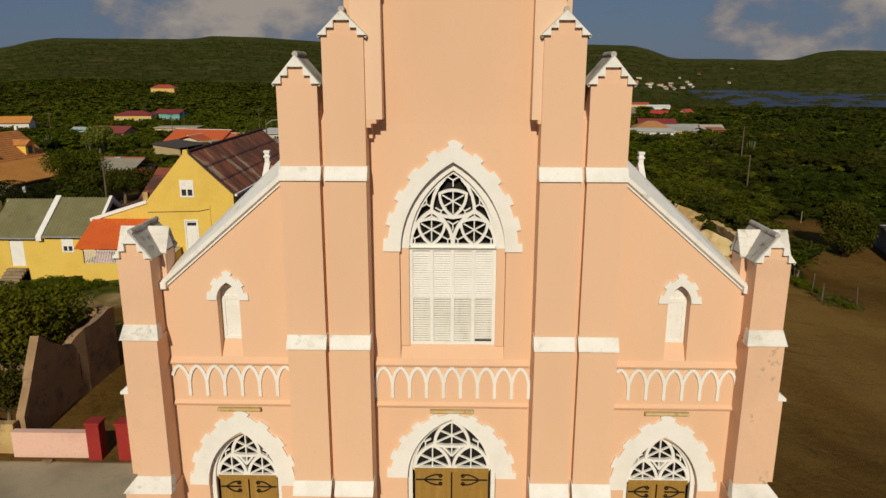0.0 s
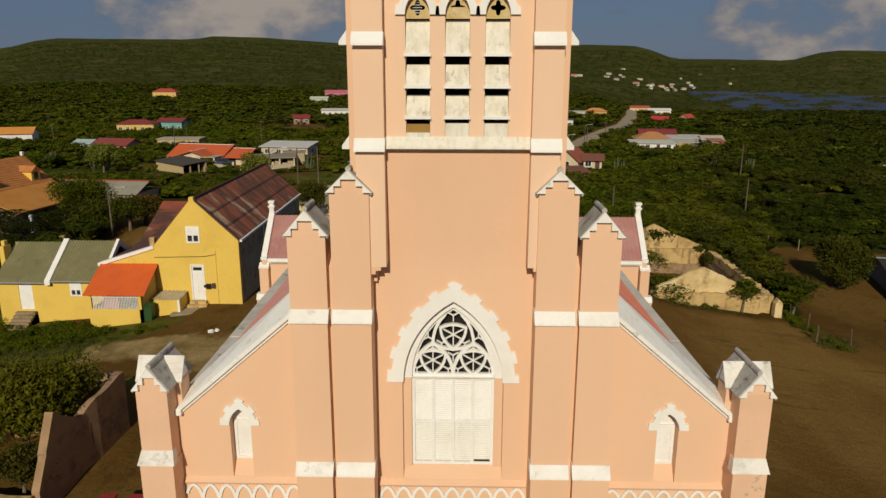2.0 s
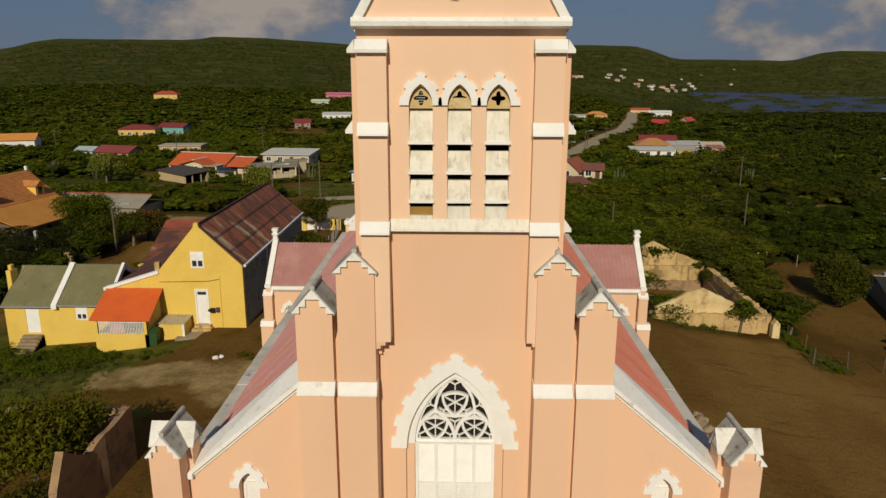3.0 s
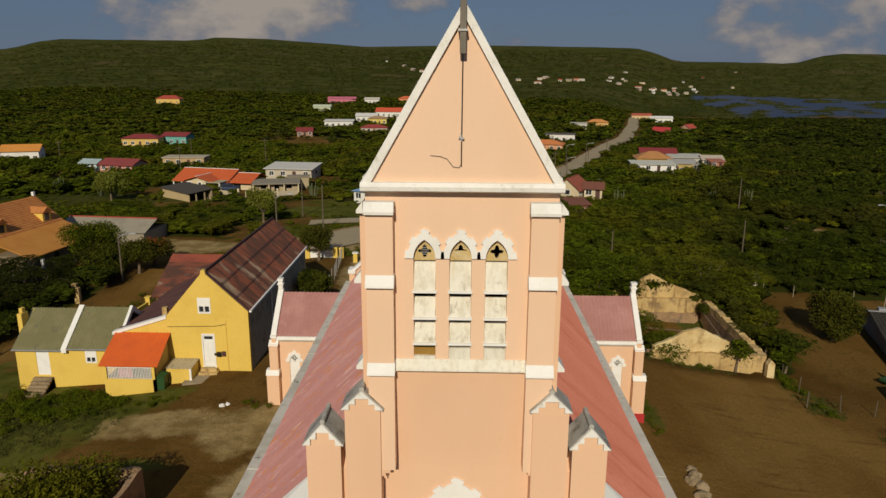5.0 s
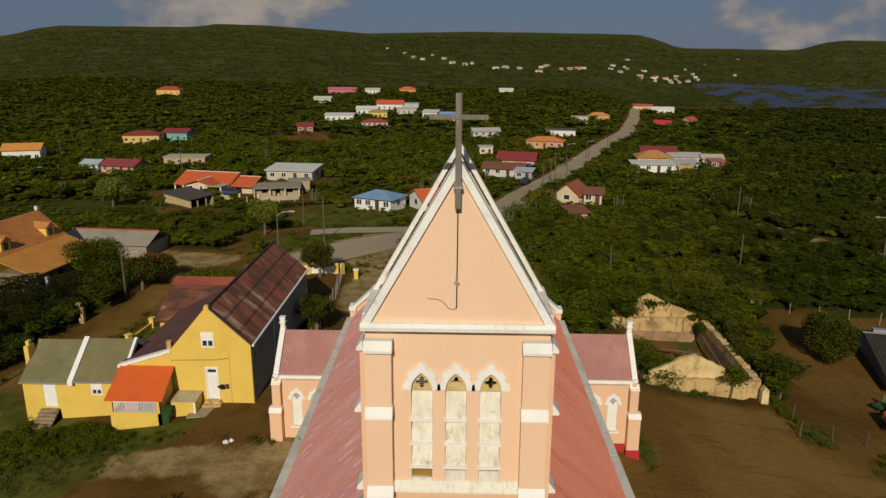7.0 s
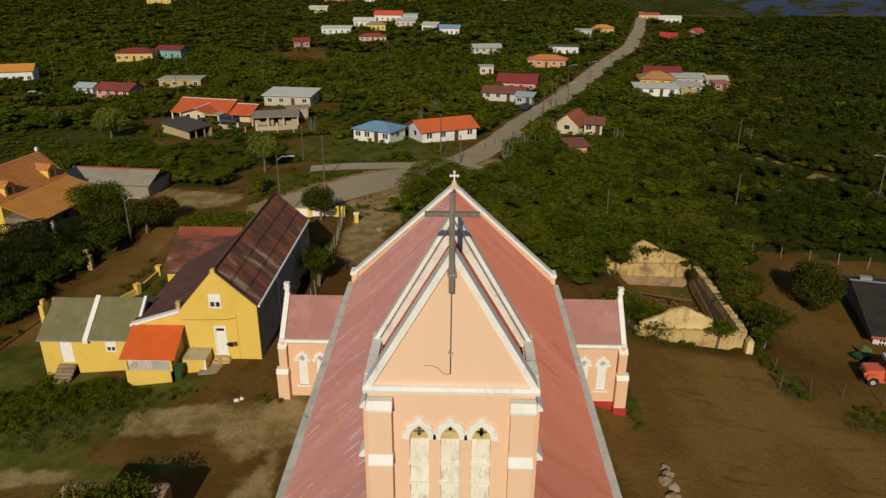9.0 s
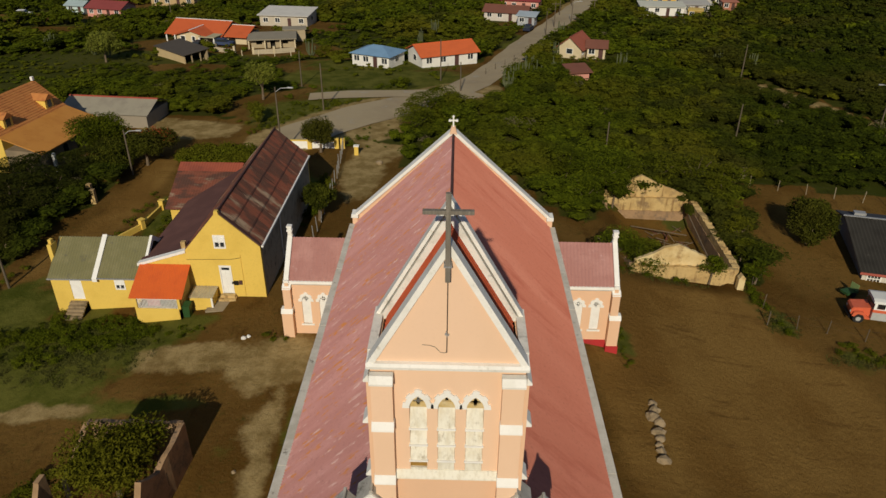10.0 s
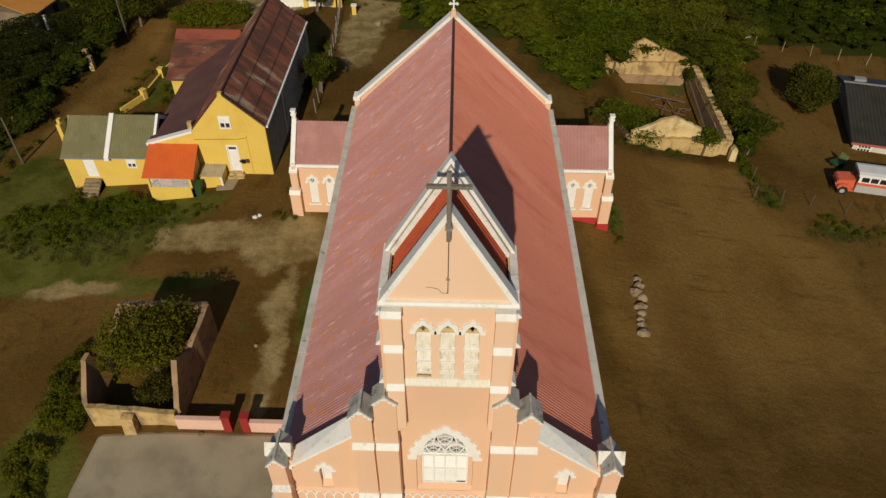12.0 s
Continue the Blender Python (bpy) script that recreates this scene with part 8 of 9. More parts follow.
def acacia(g, plates, leaves, r, h, size, slim=0.24, core=True):
    """Triangles of one umbrella thorn: flat feathery plates of sprays, stepped down towards the rim."""
    tri = []
    for i in range(plates):
        a, q = g.uniform(0, 2 * math.pi), math.sqrt(g.uniform(0, 1)) * 0.74
        cx, cy, pr = q * r * math.cos(a), q * r * math.sin(a), r * g.uniform(0.36, 0.62)
        cz = h * (0.92 - 0.42 * q * q) * g.uniform(0.78, 1.06)
        n = leaves // plates
        t, u = g.uniform(0, 2 * np.pi, n), np.sqrt(g.uniform(0, 1, n))
        drop = np.where(g.uniform(0, 1, n) < 0.3, g.uniform(0, 0.34, n), g.uniform(0, 0.05, n)) * h
        p = np.stack([cx + pr * u * np.cos(t), cy + pr * u * np.sin(t), cz + 0.20 * pr * (1 - u * u) - drop * u], 1)
        t2 = t + g.normal(0, 0.9, n)
        d = np.stack([np.cos(t2), np.sin(t2), g.normal(-0.12, 0.25, n)], 1)
        w = np.stack([-np.sin(t2), np.cos(t2), g.normal(0, 0.55, n)], 1)
        sz = size * g.uniform(0.55, 1.45, (n, 1))
        tri.append(np.stack([p - d * sz, p + d * sz * 0.9 + w * sz * slim, p + d * sz * 0.7 - w * sz * slim], 1))
        if core:
            k = 6
            rim = np.array([(cx + 0.7 * pr * math.cos(2 * math.pi * j / k), cy + 0.7 * pr * math.sin(2 * math.pi * j / k), cz - 0.10 * h) for j in range(k)])
            top, foot = np.array((cx, cy, cz + 0.04 * pr)), np.array((cx, cy, cz - 0.45 * h))
            for j in range(k):
                tri.append(np.array([[rim[j], rim[(j + 1) % k], top], [rim[(j + 1) % k], rim[j], foot]]))
    return np.concatenate(tri)


def scatter(name, spots, protos, material, label, category, seed):
    """One mesh of many shrubs: spots are rows of x, y, scale, height scale."""
    g = np.random.default_rng(seed)
    out = []
    for i in range(len(protos)):
        pick = spots[i::len(protos)]
        if not len(pick):
            continue
        a = g.uniform(0, 2 * np.pi, len(pick))
        c, s = np.cos(a)[:, None, None], np.sin(a)[:, None, None]
        t = protos[i][None]
        x, y, z = t[..., 0] * pick[:, 2, None, None], t[..., 1] * pick[:, 2, None, None], t[..., 2] * pick[:, 3, None, None]
        zz = terrain(pick[:, 0], pick[:, 1])[:, None, None]
        out.append(np.stack([x * c - y * s + pick[:, 0, None, None], x * s + y * c + pick[:, 1, None, None], z + zz], -1).reshape(-1, 3))
    v = np.concatenate(out)
    ob = big_mesh(name, v, np.arange(len(v)).reshape(-1, 3), material)
    return tagged(ob, label, category, kind="stuff")


def jittered(g, x0, x1, y0, y1, gap):
    nx_, ny_ = int((x1 - x0) / gap), int((y1 - y0) / gap)
    x, y = np.meshgrid(np.linspace(x0, x1, nx_), np.linspace(y0, y1, ny_))
    x, y = x.ravel() + g.uniform(-0.5, 0.5, x.size) * gap, y.ravel() + g.uniform(-0.5, 0.5, y.size) * gap
    return x, y


HOUSE_SPOTS = np.array(BUILT + [(-55.5, 70, 9.5), (-51.5, 70, 8), (-50.6, 82, 8.5), (46, 49, 8)])


def grow(g, x0, x1, y0, y1, gap, wedge, smin, smax, keep=1.0):
    x, y = jittered(g, x0, x1, y0, y1, gap)
    az = np.degrees(np.arctan2(x, y + 30))
    ok = (np.abs(az) < wedge) & (clear_of_bush(x, y) < 0.35) & (g.uniform(0, 1, x.size) < keep)
    ok &= ~pan_mask(x, y)
    for hx, hy, hr in HOUSE_SPOTS:
        ok &= np.hypot(x - hx, (y - hy) * np.where(y < hy, 0.42, 1.0)) > hr
    x, y = x[ok], y[ok]
    patch = 0.75 + 0.5 * (np.sin(x * 0.13 + 1.3 * np.sin(y * 0.07)) * np.sin(y * 0.11 + 0.5) * 0.5 + 0.5)
    hollow = np.sin(x * 0.31 + 2 * np.sin(y * 0.19)) * np.sin(y * 0.27 + 1.7 * np.sin(x * 0.13))
    s = g.uniform(smin, smax, x.size) * patch
    h = s * g.uniform(0.75, 1.05, x.size) * (0.88 + 0.12 * hollow)
    for cx, cy, rx, ry in LOW:
        low = 1 - smooth(0.7, 1.2, np.hypot((x - cx) / rx, (y - cy) / ry))
        h, s = h * (1 - 0.62 * low), s * (1 - 0.45 * low)
    return np.stack([x, y, s, h], 1)


LOW = [(-30, 110, 24, 14), (-24, 140, 26, 14), (-60, 122, 26, 8), (-75, 110, 24, 20)]
g = np.random.default_rng(4)
near_protos = [acacia(g, 6, 470, 2.3, 3.0, 0.25) for _ in range(8)] + [clump(g, 7, 440, 1.9, 2.9, 0.26, slim=0.28) for _ in range(3)]
mid_protos = [acacia(g, 4, 112, 2.3, 3.0, 0.44, 0.3) for _ in range(6)] + [clump(g, 4, 100, 1.9, 3.0, 0.44) for _ in range(3)]
under_protos = [clump(g, 3, 42, 1.9, 1.7, 0.42) for _ in range(6)]
far_protos = [acacia(g, 3, 54, 2.3, 2.4, 0.52, 0.4) for _ in range(8)]
dist_protos = [clump(g, 2, 16, 2.2, 2.0, 0.6) for _ in range(6)]


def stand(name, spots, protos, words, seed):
    """Bush in two tones: green acacia, and a shade-darkened copy by the dirt track and more and more towards the east.
    """
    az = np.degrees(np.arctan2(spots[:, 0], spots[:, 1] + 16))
    # The darkened copy grows likelier with bearing from the camera's start.
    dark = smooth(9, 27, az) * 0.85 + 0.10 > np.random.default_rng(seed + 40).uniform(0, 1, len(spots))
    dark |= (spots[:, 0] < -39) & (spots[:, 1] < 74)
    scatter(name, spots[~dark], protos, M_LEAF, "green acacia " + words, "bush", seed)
    scatter("thorn_scrub", spots[dark], protos, M_LEAFSHADED, "green acacia, colour darkened for shade, " + words, "bush", seed + 20)


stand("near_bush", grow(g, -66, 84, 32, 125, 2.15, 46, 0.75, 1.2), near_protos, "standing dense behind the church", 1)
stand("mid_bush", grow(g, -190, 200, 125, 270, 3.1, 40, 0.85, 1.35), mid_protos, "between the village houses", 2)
scatter("undergrowth", grow(g, -150, 120, 100, 235, 3.4, 38, 0.8, 1.2), under_protos, M_LEAF, "low green undergrowth between the acacias", "bush", 16)
far_spots = grow(g, -500, 500, 270, 720, 6.4, 37, 1.1, 2.4)
far_spots[:, 3] *= 0.75
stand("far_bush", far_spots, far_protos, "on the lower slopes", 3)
fx, fy = g.uniform(-34, 38, 10000), g.uniform(690 ** 0.9, 3850 ** 0.9, 10000) ** (1 / 0.9)
fx, fy = fy * np.sin(np.radians(fx)), fy * np.cos(np.radians(fx)) - 16
ok = ~pan_mask(fx, fy) & (clear_of_bush(fx, fy) < 0.35) & (np.hypot(fx, fy + 16) < 3450)
fs = g.uniform(1.6, 3.0, fx.size) * (0.6 + fy / 2000)
scatter("hill_bush", np.stack([fx, fy, fs, fs * 0.5], 1)[ok], dist_protos, M_HILL, "scrub covering the far hills", "bush", 4)

low_protos = [clump(g, 4, 90, 1.3, 1.5, 0.22) for _ in range(6)]
scatter("low_scrub", np.concatenate([grow(g, -95, -6, 84, 152, 2.3, 46, 0.7, 1.3), grow(g, -100, -42, 60, 84, 2.6, 60, 0.7, 1.3)]), low_protos, M_LEAF, "low green scrub on the waste land", "bush", 14)
garden = []
for hx, hy, hr in BUILT:
    if hy < 430:
        a, q = g.uniform(0, 2 * np.pi, 22), hr * g.uniform(0.95, 2.1, 22)
        k = g.uniform(0.5, 1.15, 22) * np.where(np.sin(a) < 0, 0.75, 1.5)
        garden.append(np.stack([hx + q * np.cos(a), hy + q * np.sin(a), k, k], 1))
garden = np.concatenate(garden)
for hx, hy, hr in BUILT:
    garden = garden[np.hypot(garden[:, 0] - hx, garden[:, 1] - hy) > hr * 0.85]
garden = garden[polyline_distance(ROAD, garden[:, 0], garden[:, 1]) > 4.5]
scatter("garden_shrubs", garden, low_protos, M_LEAF, "small green shrubs round the village houses", "bush", 15)
dry_protos = [clump(g, 4, 160, 1.6, 2.8, 0.16, 0.8, core=False) for _ in range(5)]
dry = grow(g, -70, 85, 55, 230, 9, 42, 0.7, 1.3, 0.55)
scatter("dry_brush", dry, dry_protos, M_DRY, "leafless grey-brown brush among the green", "bush", 5)
weed_protos = [clump(g, 4, 260, 0.7, 0.7, 0.085, 0.8, core=False) for _ in range(6)]
rows = []


def weed_patch(cx, cy, rx, ry, n, s):
    q, a, k = np.sqrt(g.uniform(0, 1, n)), g.uniform(0, 2 * np.pi, n), site_scale(cy)
    (cx, cy), rx, ry, s = site(cx, cy), rx * k, ry * k, s * k
    sc = s * g.uniform(0.6, 1.4, n)
    rows.append(np.stack([cx + rx * q * np.cos(a), cy + ry * q * np.sin(a), sc, sc], 1))


weed_patch(-31, 32.0, 5.5, 2.4, 90, 0.75)
weed_patch(-27, 31.5, 6, 1.4, 34, 0.6)
weed_patch(-35.5, 81, 6.0, 2.6, 110, 1.9)
weed_patch(-36.5, 30, 5, 3.5, 60, 0.8)
weed_patch(-43, 38, 2.5, 8, 60, 0.8)
weed_patch(-26, 100, 13, 8, 120, 0.9)
weed_patch(-18, 118, 16, 8, 120, 0.9)
weed_patch(-35, 33, 2.5, 2, 14, 1.0)
weed_patch(32.2, 40, 1.2, 1.2, 10, 0.5)
weed_patch(31.5, 46, 0.6, 4, 22, 0.65)
weed_patch(37, 36.8, 2.0, 1.2, 18, 0.6)
weed_patch(41, 35.5, 3.5, 0.9, 22, 0.55)
weed_patch(22, 47.9, 4.5, 0.3, 18, 0.5)
weed_patch(-17.0, 61, 0.8, 9, 26, 1.0)
weed_patch(-27.5, 44, 0.6, 7, 14, 0.6)
weed_patch(14.4, 31.5, 0.5, 3, 12, 0.5)
weed_patch(-33, 58, 2.5, 5, 40, 0.7)
weed_patch(-39.5, 60, 1.5, 9, 24, 0.7)
weed_patch(-26.2, 5, 1.5, 7, 80, 1.0)
weed_patch(-25.2, 10.5, 1.3, 2.5, 24, 0.8)
weed_patch(-14.5, 30.4, 1.5, 0.5, 10, 0.5)
weed_patch(-26, 14, 2, 1.5, 12, 1.0)
weed_patch(-20, 88, 6, 2, 24, 0.9)
weed_patch(-16, 85.5, 1.2, 1.5, 8, 0.7)
weed_patch(-13, 90, 4, 6, 14, 0.5)
rows = np.concatenate(rows)
for line, half in ((ROAD, 3.6), (APRON, 5.5), (LANE, 2.8), (PLAZA, 4.0), (DIRT_TRACK, 1.8)):
    rows = rows[polyline_distance(line, rows[:, 0], rows[:, 1]) > half]
scatter("weeds", rows, weed_protos, M_LEAF, "dark green weeds and low bushes on the yard", "weeds", 6)


def tuft(g, n, r, h):
    """Upright blades about the origin."""
    a, q = g.uniform(0, 2 * np.pi, n), np.sqrt(g.uniform(0, 1, n)) * r
    p = np.stack([q * np.cos(a), q * np.sin(a), np.zeros(n)], 1)
    b = g.uniform(0, 2 * np.pi, n)
    side = np.stack([np.cos(b), np.sin(b), np.zeros(n)], 1) * 0.03
    tip = p + np.stack([g.normal(0, 0.1, n), g.normal(0, 0.1, n), h * g.uniform(0.5, 1.2, n)], 1)
    return np.stack([p - side, p + side, tip], 1)


tuft_protos = [tuft(g, 40, 0.34, 0.15) for _ in range(6)]
tx, ty = jittered(g, -40, 42, 8, 52, 0.42)
tone = np.zeros(tx.size)
for cx, cy, rx, ry in ((-32, 30, 9, 5), (32, 41, 2, 3), (38, 35, 5, 1.6), (22, 47.4, 6, 0.6), (-28, 45, 3, 10)):
    rx, ry = rx * site_scale(cy), ry * site_scale(cy)
    cx, cy = site(cx, cy)
    tone = np.maximum(tone, 1 - np.hypot((tx - cx) / rx, (ty - cy) / ry))
ok = (tone > 0.06) & (tone + g.uniform(-0.45, 0.45, tx.size) > 0.28)
ts = g.uniform(0.5, 1.3, tx.size)
scatter("grass_tufts", np.stack([tx, ty, ts, ts], 1)[ok], tuft_protos, M_GRASS, "olive grass patches on the bare earth", "grass", 7)


def tree(x, y, h, r, material, label, seed, leaves=3800, size=0.2, trunk=0.22, z=None, squash=0.75, low=0.55):
    """A tapered trunk that forks into limbs, and a crown of leaf sprays in uneven lobes."""
    g = np.random.default_rng(seed)
    t = thing("tree", label, "tree")
    h, r = h * site_scale(y), r * site_scale(y)
    x, y = site(x, y)
    t.matrix_world = pose(x, y, ground_z(x, y) if z is None else z)
    bm = bmesh.new()
    fork = h * 0.34
    rod(bm, (0, 0, -0.4), (0.1, 0.05, fork), trunk, trunk * 0.7)
    tips = []
    for i in range(7):
        a = 2 * math.pi * i / 7 + g.uniform(-0.4, 0.4)
        q = r * g.uniform(0.3, 0.68)
        mid = (q * 0.5 * math.cos(a), q * 0.5 * math.sin(a), fork + (h - fork) * g.uniform(0.25, 0.4))
        tip = (q * math.cos(a), q * math.sin(a), h * g.uniform(low, 0.88))
        rod(bm, (0.1, 0.05, fork * 0.95), mid, trunk * 0.55, trunk * 0.35, 6)
        rod(bm, mid, tip, trunk * 0.35, trunk * 0.1, 6)
        tips.append(tip)
    part("trunk", bm, M_BARK, t)
    tips += [(g.uniform(-0.35, 0.35) * r, g.uniform(-0.35, 0.35) * r, h * g.uniform(0.7, 0.86)) for _ in range(6)]
    tri = []
    for cx, cy, cz in tips:
        cr = r * g.uniform(0.28, 0.5)
        n = 2 * leaves // len(tips)
        d = g.normal(size=(n, 3))
        d /= np.linalg.norm(d, axis=1)[:, None]
        rad = cr * np.where(g.uniform(0, 1, (n, 1)) < 0.25, g.uniform(0.3, 0.8, (n, 1)), g.uniform(0.75, 1.2, (n, 1)))
        p = np.array((cx, cy, cz)) + d * rad * np.array((1, 1, squash))
        u = g.normal(size=(n, 3))
        u /= np.linalg.norm(u, axis=1)[:, None]
        w = np.cross(u, d + 0.6 * g.normal(size=(n, 3)))
        w /= np.linalg.norm(w, axis=1)[:, None] + 1e-9
        s = size * 0.8 * g.uniform(0.6, 1.3, (n, 1))
        tri.append(np.stack([p - u * s, p + u * s * 0.9 + w * s * 0.4, p + u * s * 0.7 - w * s * 0.4], 1))
    v = np.concatenate(tri).reshape(-1, 3)
    crown = big_mesh("crown", v, np.arange(len(v)).reshape(-1, 3), material)
    crown.parent = t
    return t


tree(43.6, 61.5, 5.6, 3.3, M_LEAFDARK, "round dark mango tree on the brown yard", 21, 7000, 0.22, 0.28, squash=0.95, low=0.34)
tree(-20.2, 13.2, 4.7, 3.5, M_LEAF, "leafy tree growing inside the roofless ruin", 22, 6000, 0.17, 0.2)
tree(-18.7, 10.4, 2.6, 1.6, M_LEAFDARK, "small leafy bush inside the roofless ruin", 23, 2200, 0.13, 0.1)
tree(-15.6, 55.5, 4.8, 2.3, M_LEAFDARK, "slender green tree beside the yellow house", 24, 3200, 0.2)
tree(-20.3, 81.5, 4.6, 2.8, M_LEAFDARK, "round green tree by the gate wall", 25, 3200, 0.22)
tree(-52.2, 81.0, 7.0, 4.6, M_LEAF, "large green tree before the long shed", 26, 6500, 0.2, low=0.3)
tree(-49.6, 76.5, 4.6, 3.4, M_LEAFDARK, "dark leafy tree over the cluttered garden", 33, 3600, 0.2, low=0.25)
tree(-45.6, 79.0, 4.2, 3.2, M_LEAFDARK, "dark leafy tree over the cluttered garden", 34, 3400, 0.2, low=0.25)
tree(-45.4, 83.5, 4.2, 3.0, M_LEAFRED, "shrub tree with red blossom", 27, 800, 0.17)
tree(-45.0, 83.2, 3.9, 3.2, M_LEAFDARK, "dark green tree beside the track", 30, 2500, 0.24)
tree(-88.5, 158.0, 7.0, 4.2, M_LEAFYEL, "yellow-green tree in the bush", 28, 2600, 0.32)
tree(-38.5, 118.0, 7.5, 3.4, M_LEAFYEL, "tall thin yellow-green tree", 29, 1500, 0.28)
tree(-23.0, 71.5, 3.8, 2.6, M_LEAFDARK, "green bush tree behind the yellow house", 31, 2400, 0.22)


def acacia_tree(x, y, h, r, seed, leaves=2400, material=M_LEAF, label="spreading green acacia with feathery flat crown", plates=11):
    """A short leaning trunk that forks low, under flat feathery plates."""
    g = np.random.default_rng(seed)
    t = thing("acacia_tree", label, "tree")
    t.matrix_world = pose(x, y, ground_z(x, y))
    bm = rod(bmesh.new(), (0, 0, -0.4), (0.15, 0.1, h * 0.3), 0.13, 0.1)
    for i in range(6):
        a, q = 2 * math.pi * i / 6 + g.uniform(-0.4, 0.4), r * g.uniform(0.35, 0.7)
        rod(bm, (0.15, 0.1, h * 0.28), (q * math.cos(a), q * math.sin(a), h * g.uniform(0.55, 0.85)), 0.07, 0.02, 6)
    part("trunk", bm, M_BARK, t)
    v = acacia(g, plates, leaves, r, h, 0.17, 0.22, core=False).reshape(-1, 3)
    crown = big_mesh("crown", v, np.arange(len(v)).reshape(-1, 3), material)
    crown.parent = t


for i, (x, y, h, r) in enumerate(((18.6, 45.4, 4.6, 3.3), (15.4, 42.8, 3.6, 2.7), (19.6, 48.4, 3.8, 2.4), (16.4, 59.6, 4.6, 3.6), (14.0, 54.5, 3.6, 2.8), (18.6, 61.5, 4.8, 3.4), (24.9, 42.6, 2.9, 1.4), (29.6, 47.5, 3.0, 1.4), (30.4, 51.5, 3.2, 1.7), (31.2, 56, 3.6, 2.0),
                                  (31.4, 60.5, 4.0, 2.4), (24.6, 64.0, 4.2, 3.2), (29.2, 64.4, 4.6, 3.0), (18.2, 58.2, 5.4, 2.6), (-5.8, 75.5, 3.6, 2.8), (-4.6, 82.0, 4.0, 3.0), (-2.6, 87.0, 3.6, 2.6), (-6.6, 79.5, 3.2, 2.2), (13.0, 61.5, 4.2, 3.2), (33.4, 63.0, 4.4, 2.4), (29.6, 43.2, 2.4, 1.2))):
    acacia_tree(x, y, h, r, 50 + i, int(600 + 700 * r))
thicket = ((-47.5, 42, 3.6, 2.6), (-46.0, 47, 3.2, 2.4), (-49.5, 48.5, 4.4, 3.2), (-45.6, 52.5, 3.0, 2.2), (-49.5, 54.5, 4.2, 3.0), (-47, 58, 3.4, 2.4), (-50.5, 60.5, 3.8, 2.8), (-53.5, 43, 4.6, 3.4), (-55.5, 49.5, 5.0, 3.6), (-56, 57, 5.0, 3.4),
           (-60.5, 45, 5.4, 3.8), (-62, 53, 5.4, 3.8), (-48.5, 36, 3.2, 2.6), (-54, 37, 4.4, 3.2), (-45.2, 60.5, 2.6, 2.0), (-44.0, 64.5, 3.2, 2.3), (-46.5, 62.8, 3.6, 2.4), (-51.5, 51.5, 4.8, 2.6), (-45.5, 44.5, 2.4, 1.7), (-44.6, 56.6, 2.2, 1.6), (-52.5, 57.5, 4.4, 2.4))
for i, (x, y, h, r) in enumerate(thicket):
    acacia_tree(x, y, h, r, 180 + i, int(900 + 900 * r), M_TRACKSHADED, "ragged thorn tree with shade-darkened leaves beside the dirt track", 6 + i % 4)


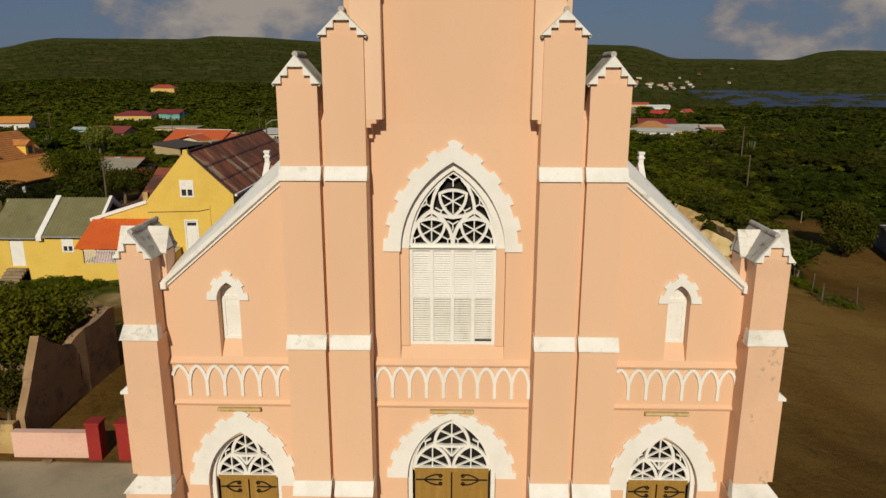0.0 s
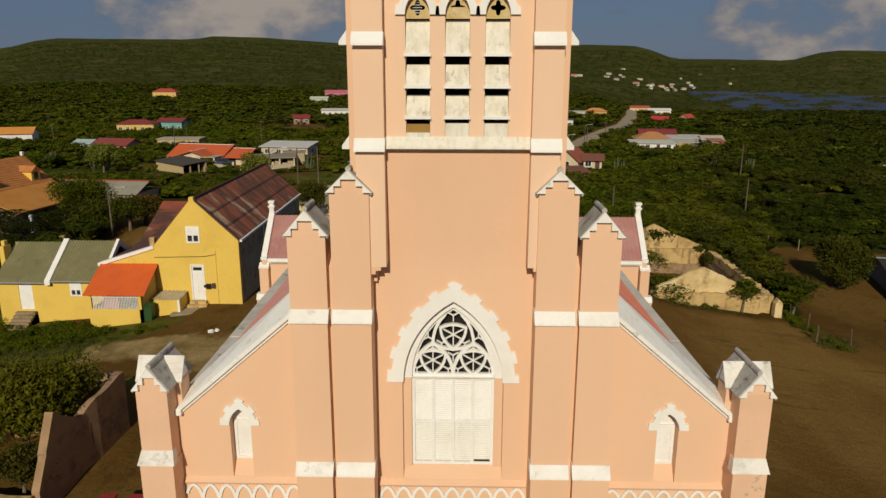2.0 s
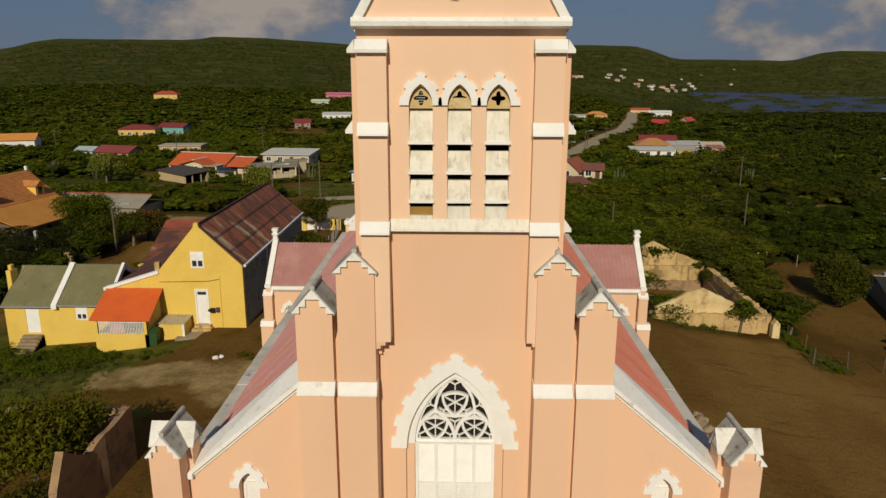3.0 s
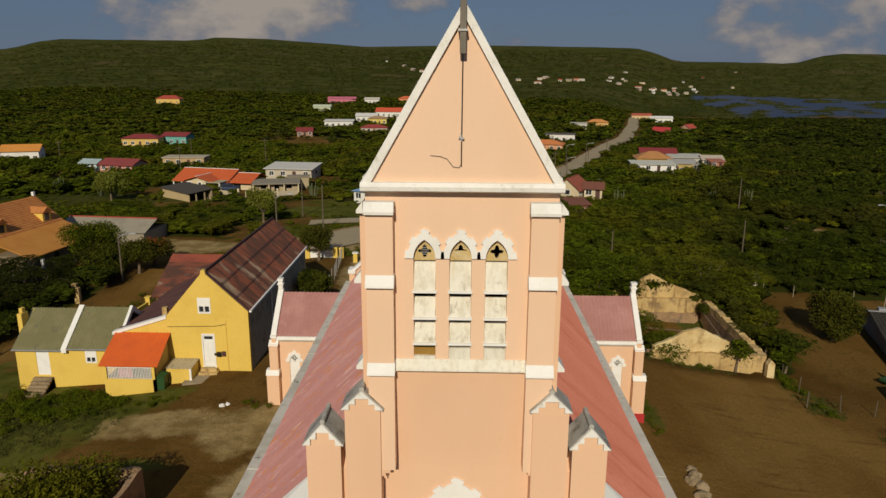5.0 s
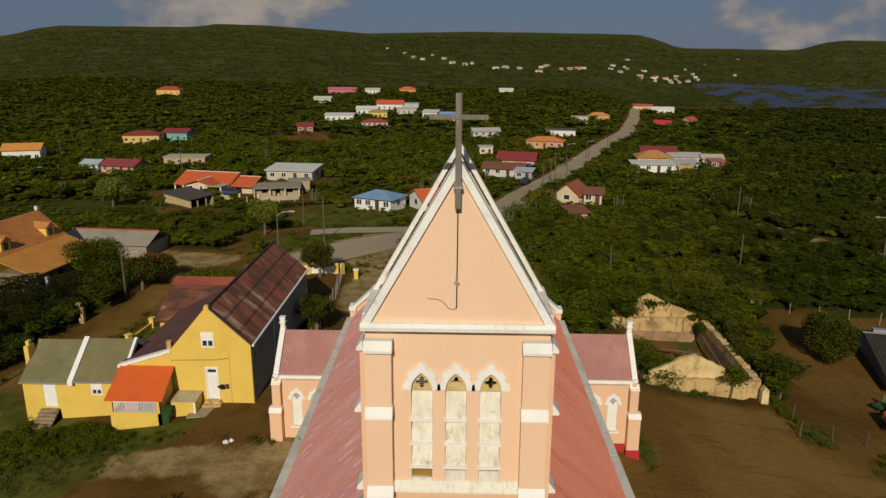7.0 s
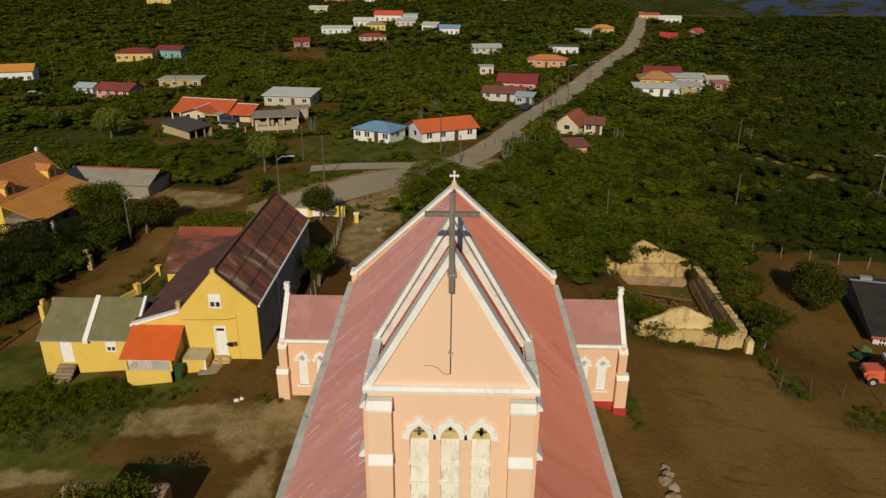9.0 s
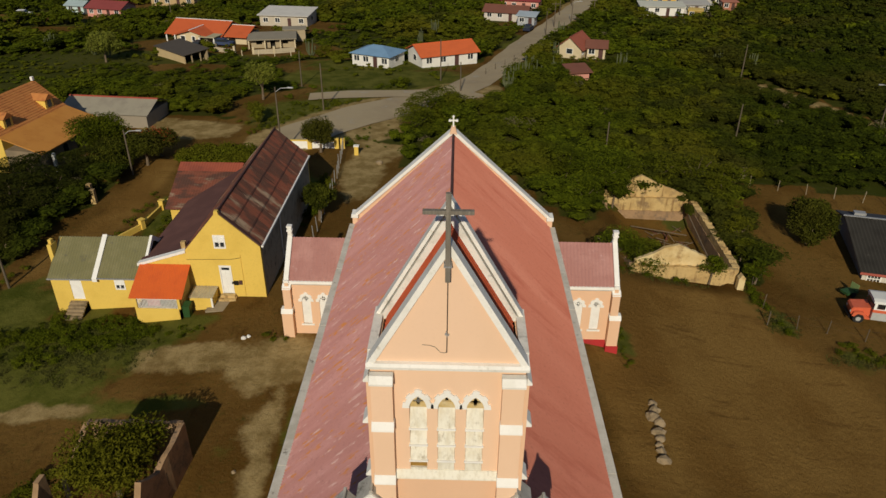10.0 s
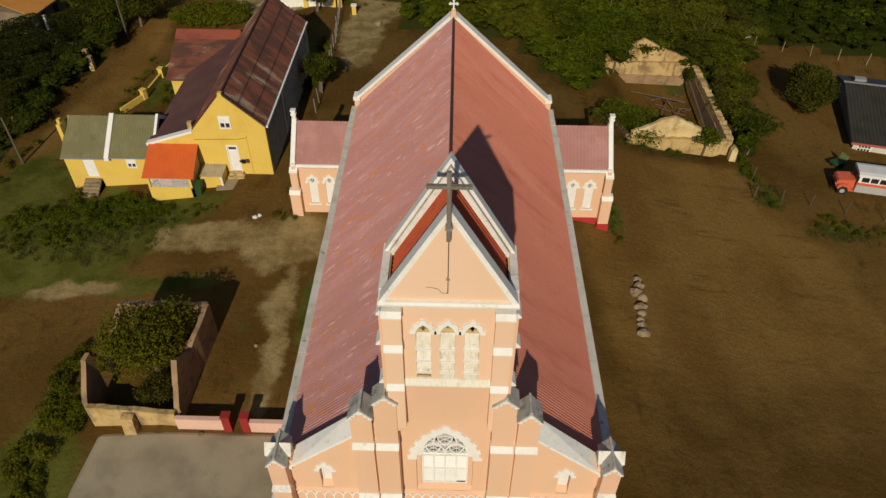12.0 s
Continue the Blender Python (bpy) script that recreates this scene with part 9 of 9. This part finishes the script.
def cactus(x, y, h, seed):
    """A clump of upright ribbed columns that branch near the ground."""
    g = random.Random(seed)
    t = thing("columnar_cactus", "clump of tall grey-green columnar cactus in the bush", "cactus", "columnar cacti")
    t.matrix_world = pose(x, y, ground_z(x, y))
    for k in range(g.randint(7, 12)):
        a, q = g.uniform(0, 2 * math.pi), g.uniform(0.15, 1.1)
        foot = Vector((q * 0.4 * math.cos(a), q * 0.4 * math.sin(a), 0.2))
        bend = Vector((q * math.cos(a), q * math.sin(a), g.uniform(0.6, 1.2)))
        tip = bend + Vector((g.uniform(-0.15, 0.15), g.uniform(-0.15, 0.15), h * g.uniform(0.3, 0.8)))
        bm = rod(bmesh.new(), foot, bend, 0.10, 0.10, 7)
        rod(bm, bend, tip, 0.10, 0.07, 7)
        part("stem", bm, M_CACTUS, t)


M_CACTUS = surface("grey-green cactus skin", (0.085, 0.10, 0.045), (0.12, 0.125, 0.065), scale=2.0, fine=10.0)
for i, (x, y, h) in enumerate(((8.0, 100, 2.8), (9.5, 104, 3.0), (11.5, 109, 3.2), (13.2, 114, 3.0), (13.5, 107, 3.6), (17.5, 113, 3.4), (30, 116, 4.0), (19, 128, 3.4), (-69, 121, 3.2), (-73, 124, 3.4), (-84, 128, 3.4),
                               (-6, 150, 4.0), (-9, 139, 3.4), (55, 117, 3.4), (49, 120, 3.2), (-30, 126, 3.2), (23, 150, 3.6))):
    cactus(x, y, h, 300 + i)
gw = thing("garden_wall", "low cream garden wall with square posts before the bungalow", "wall")
line = [(-50.5, 129.5), (-46, 127.5), (-42, 127), (-38, 128), (-34.0, 130)]
for k, ((ax, ay), (bx, by)) in enumerate(zip(line, line[1:])):
    l = math.hypot(bx - ax, by - ay)
    m = pose((ax + bx) / 2, (ay + by) / 2, ground_z(ax, ay), 0, 0, math.degrees(math.atan2(by - ay, bx - ax)))
    part("post", box(-l / 2 - 0.2, -l / 2 + 0.2, -0.2, 0.2, -0.6, 1.5, m), coloured(CREAM), gw)
    if k != 1:
        part("wall_run", box(-l / 2 + 0.2, l / 2 - 0.2, -0.1, 0.1, -0.6, 0.9, m), coloured((0.45, 0.38, 0.26)), gw)

# each thing's origin at its base
for t in [o for o in scene.objects if o.type == "EMPTY" and o.parent is None and o.matrix_basis == Matrix()]:
    pts = [c.matrix_basis @ v.co for c in t.children if c.type == "MESH" for v in c.data.vertices]
    lo = Vector([min(p[k] for p in pts) for k in range(3)])
    hi = Vector([max(p[k] for p in pts) for k in range(3)])
    base = Vector(((lo.x + hi.x) / 2, (lo.y + hi.y) / 2, ground_z((lo.x + hi.x) / 2, (lo.y + hi.y) / 2)))
    t.matrix_basis = Matrix.Translation(base)
    for c in t.children:
        c.matrix_parent_inverse = Matrix.Translation(-base)
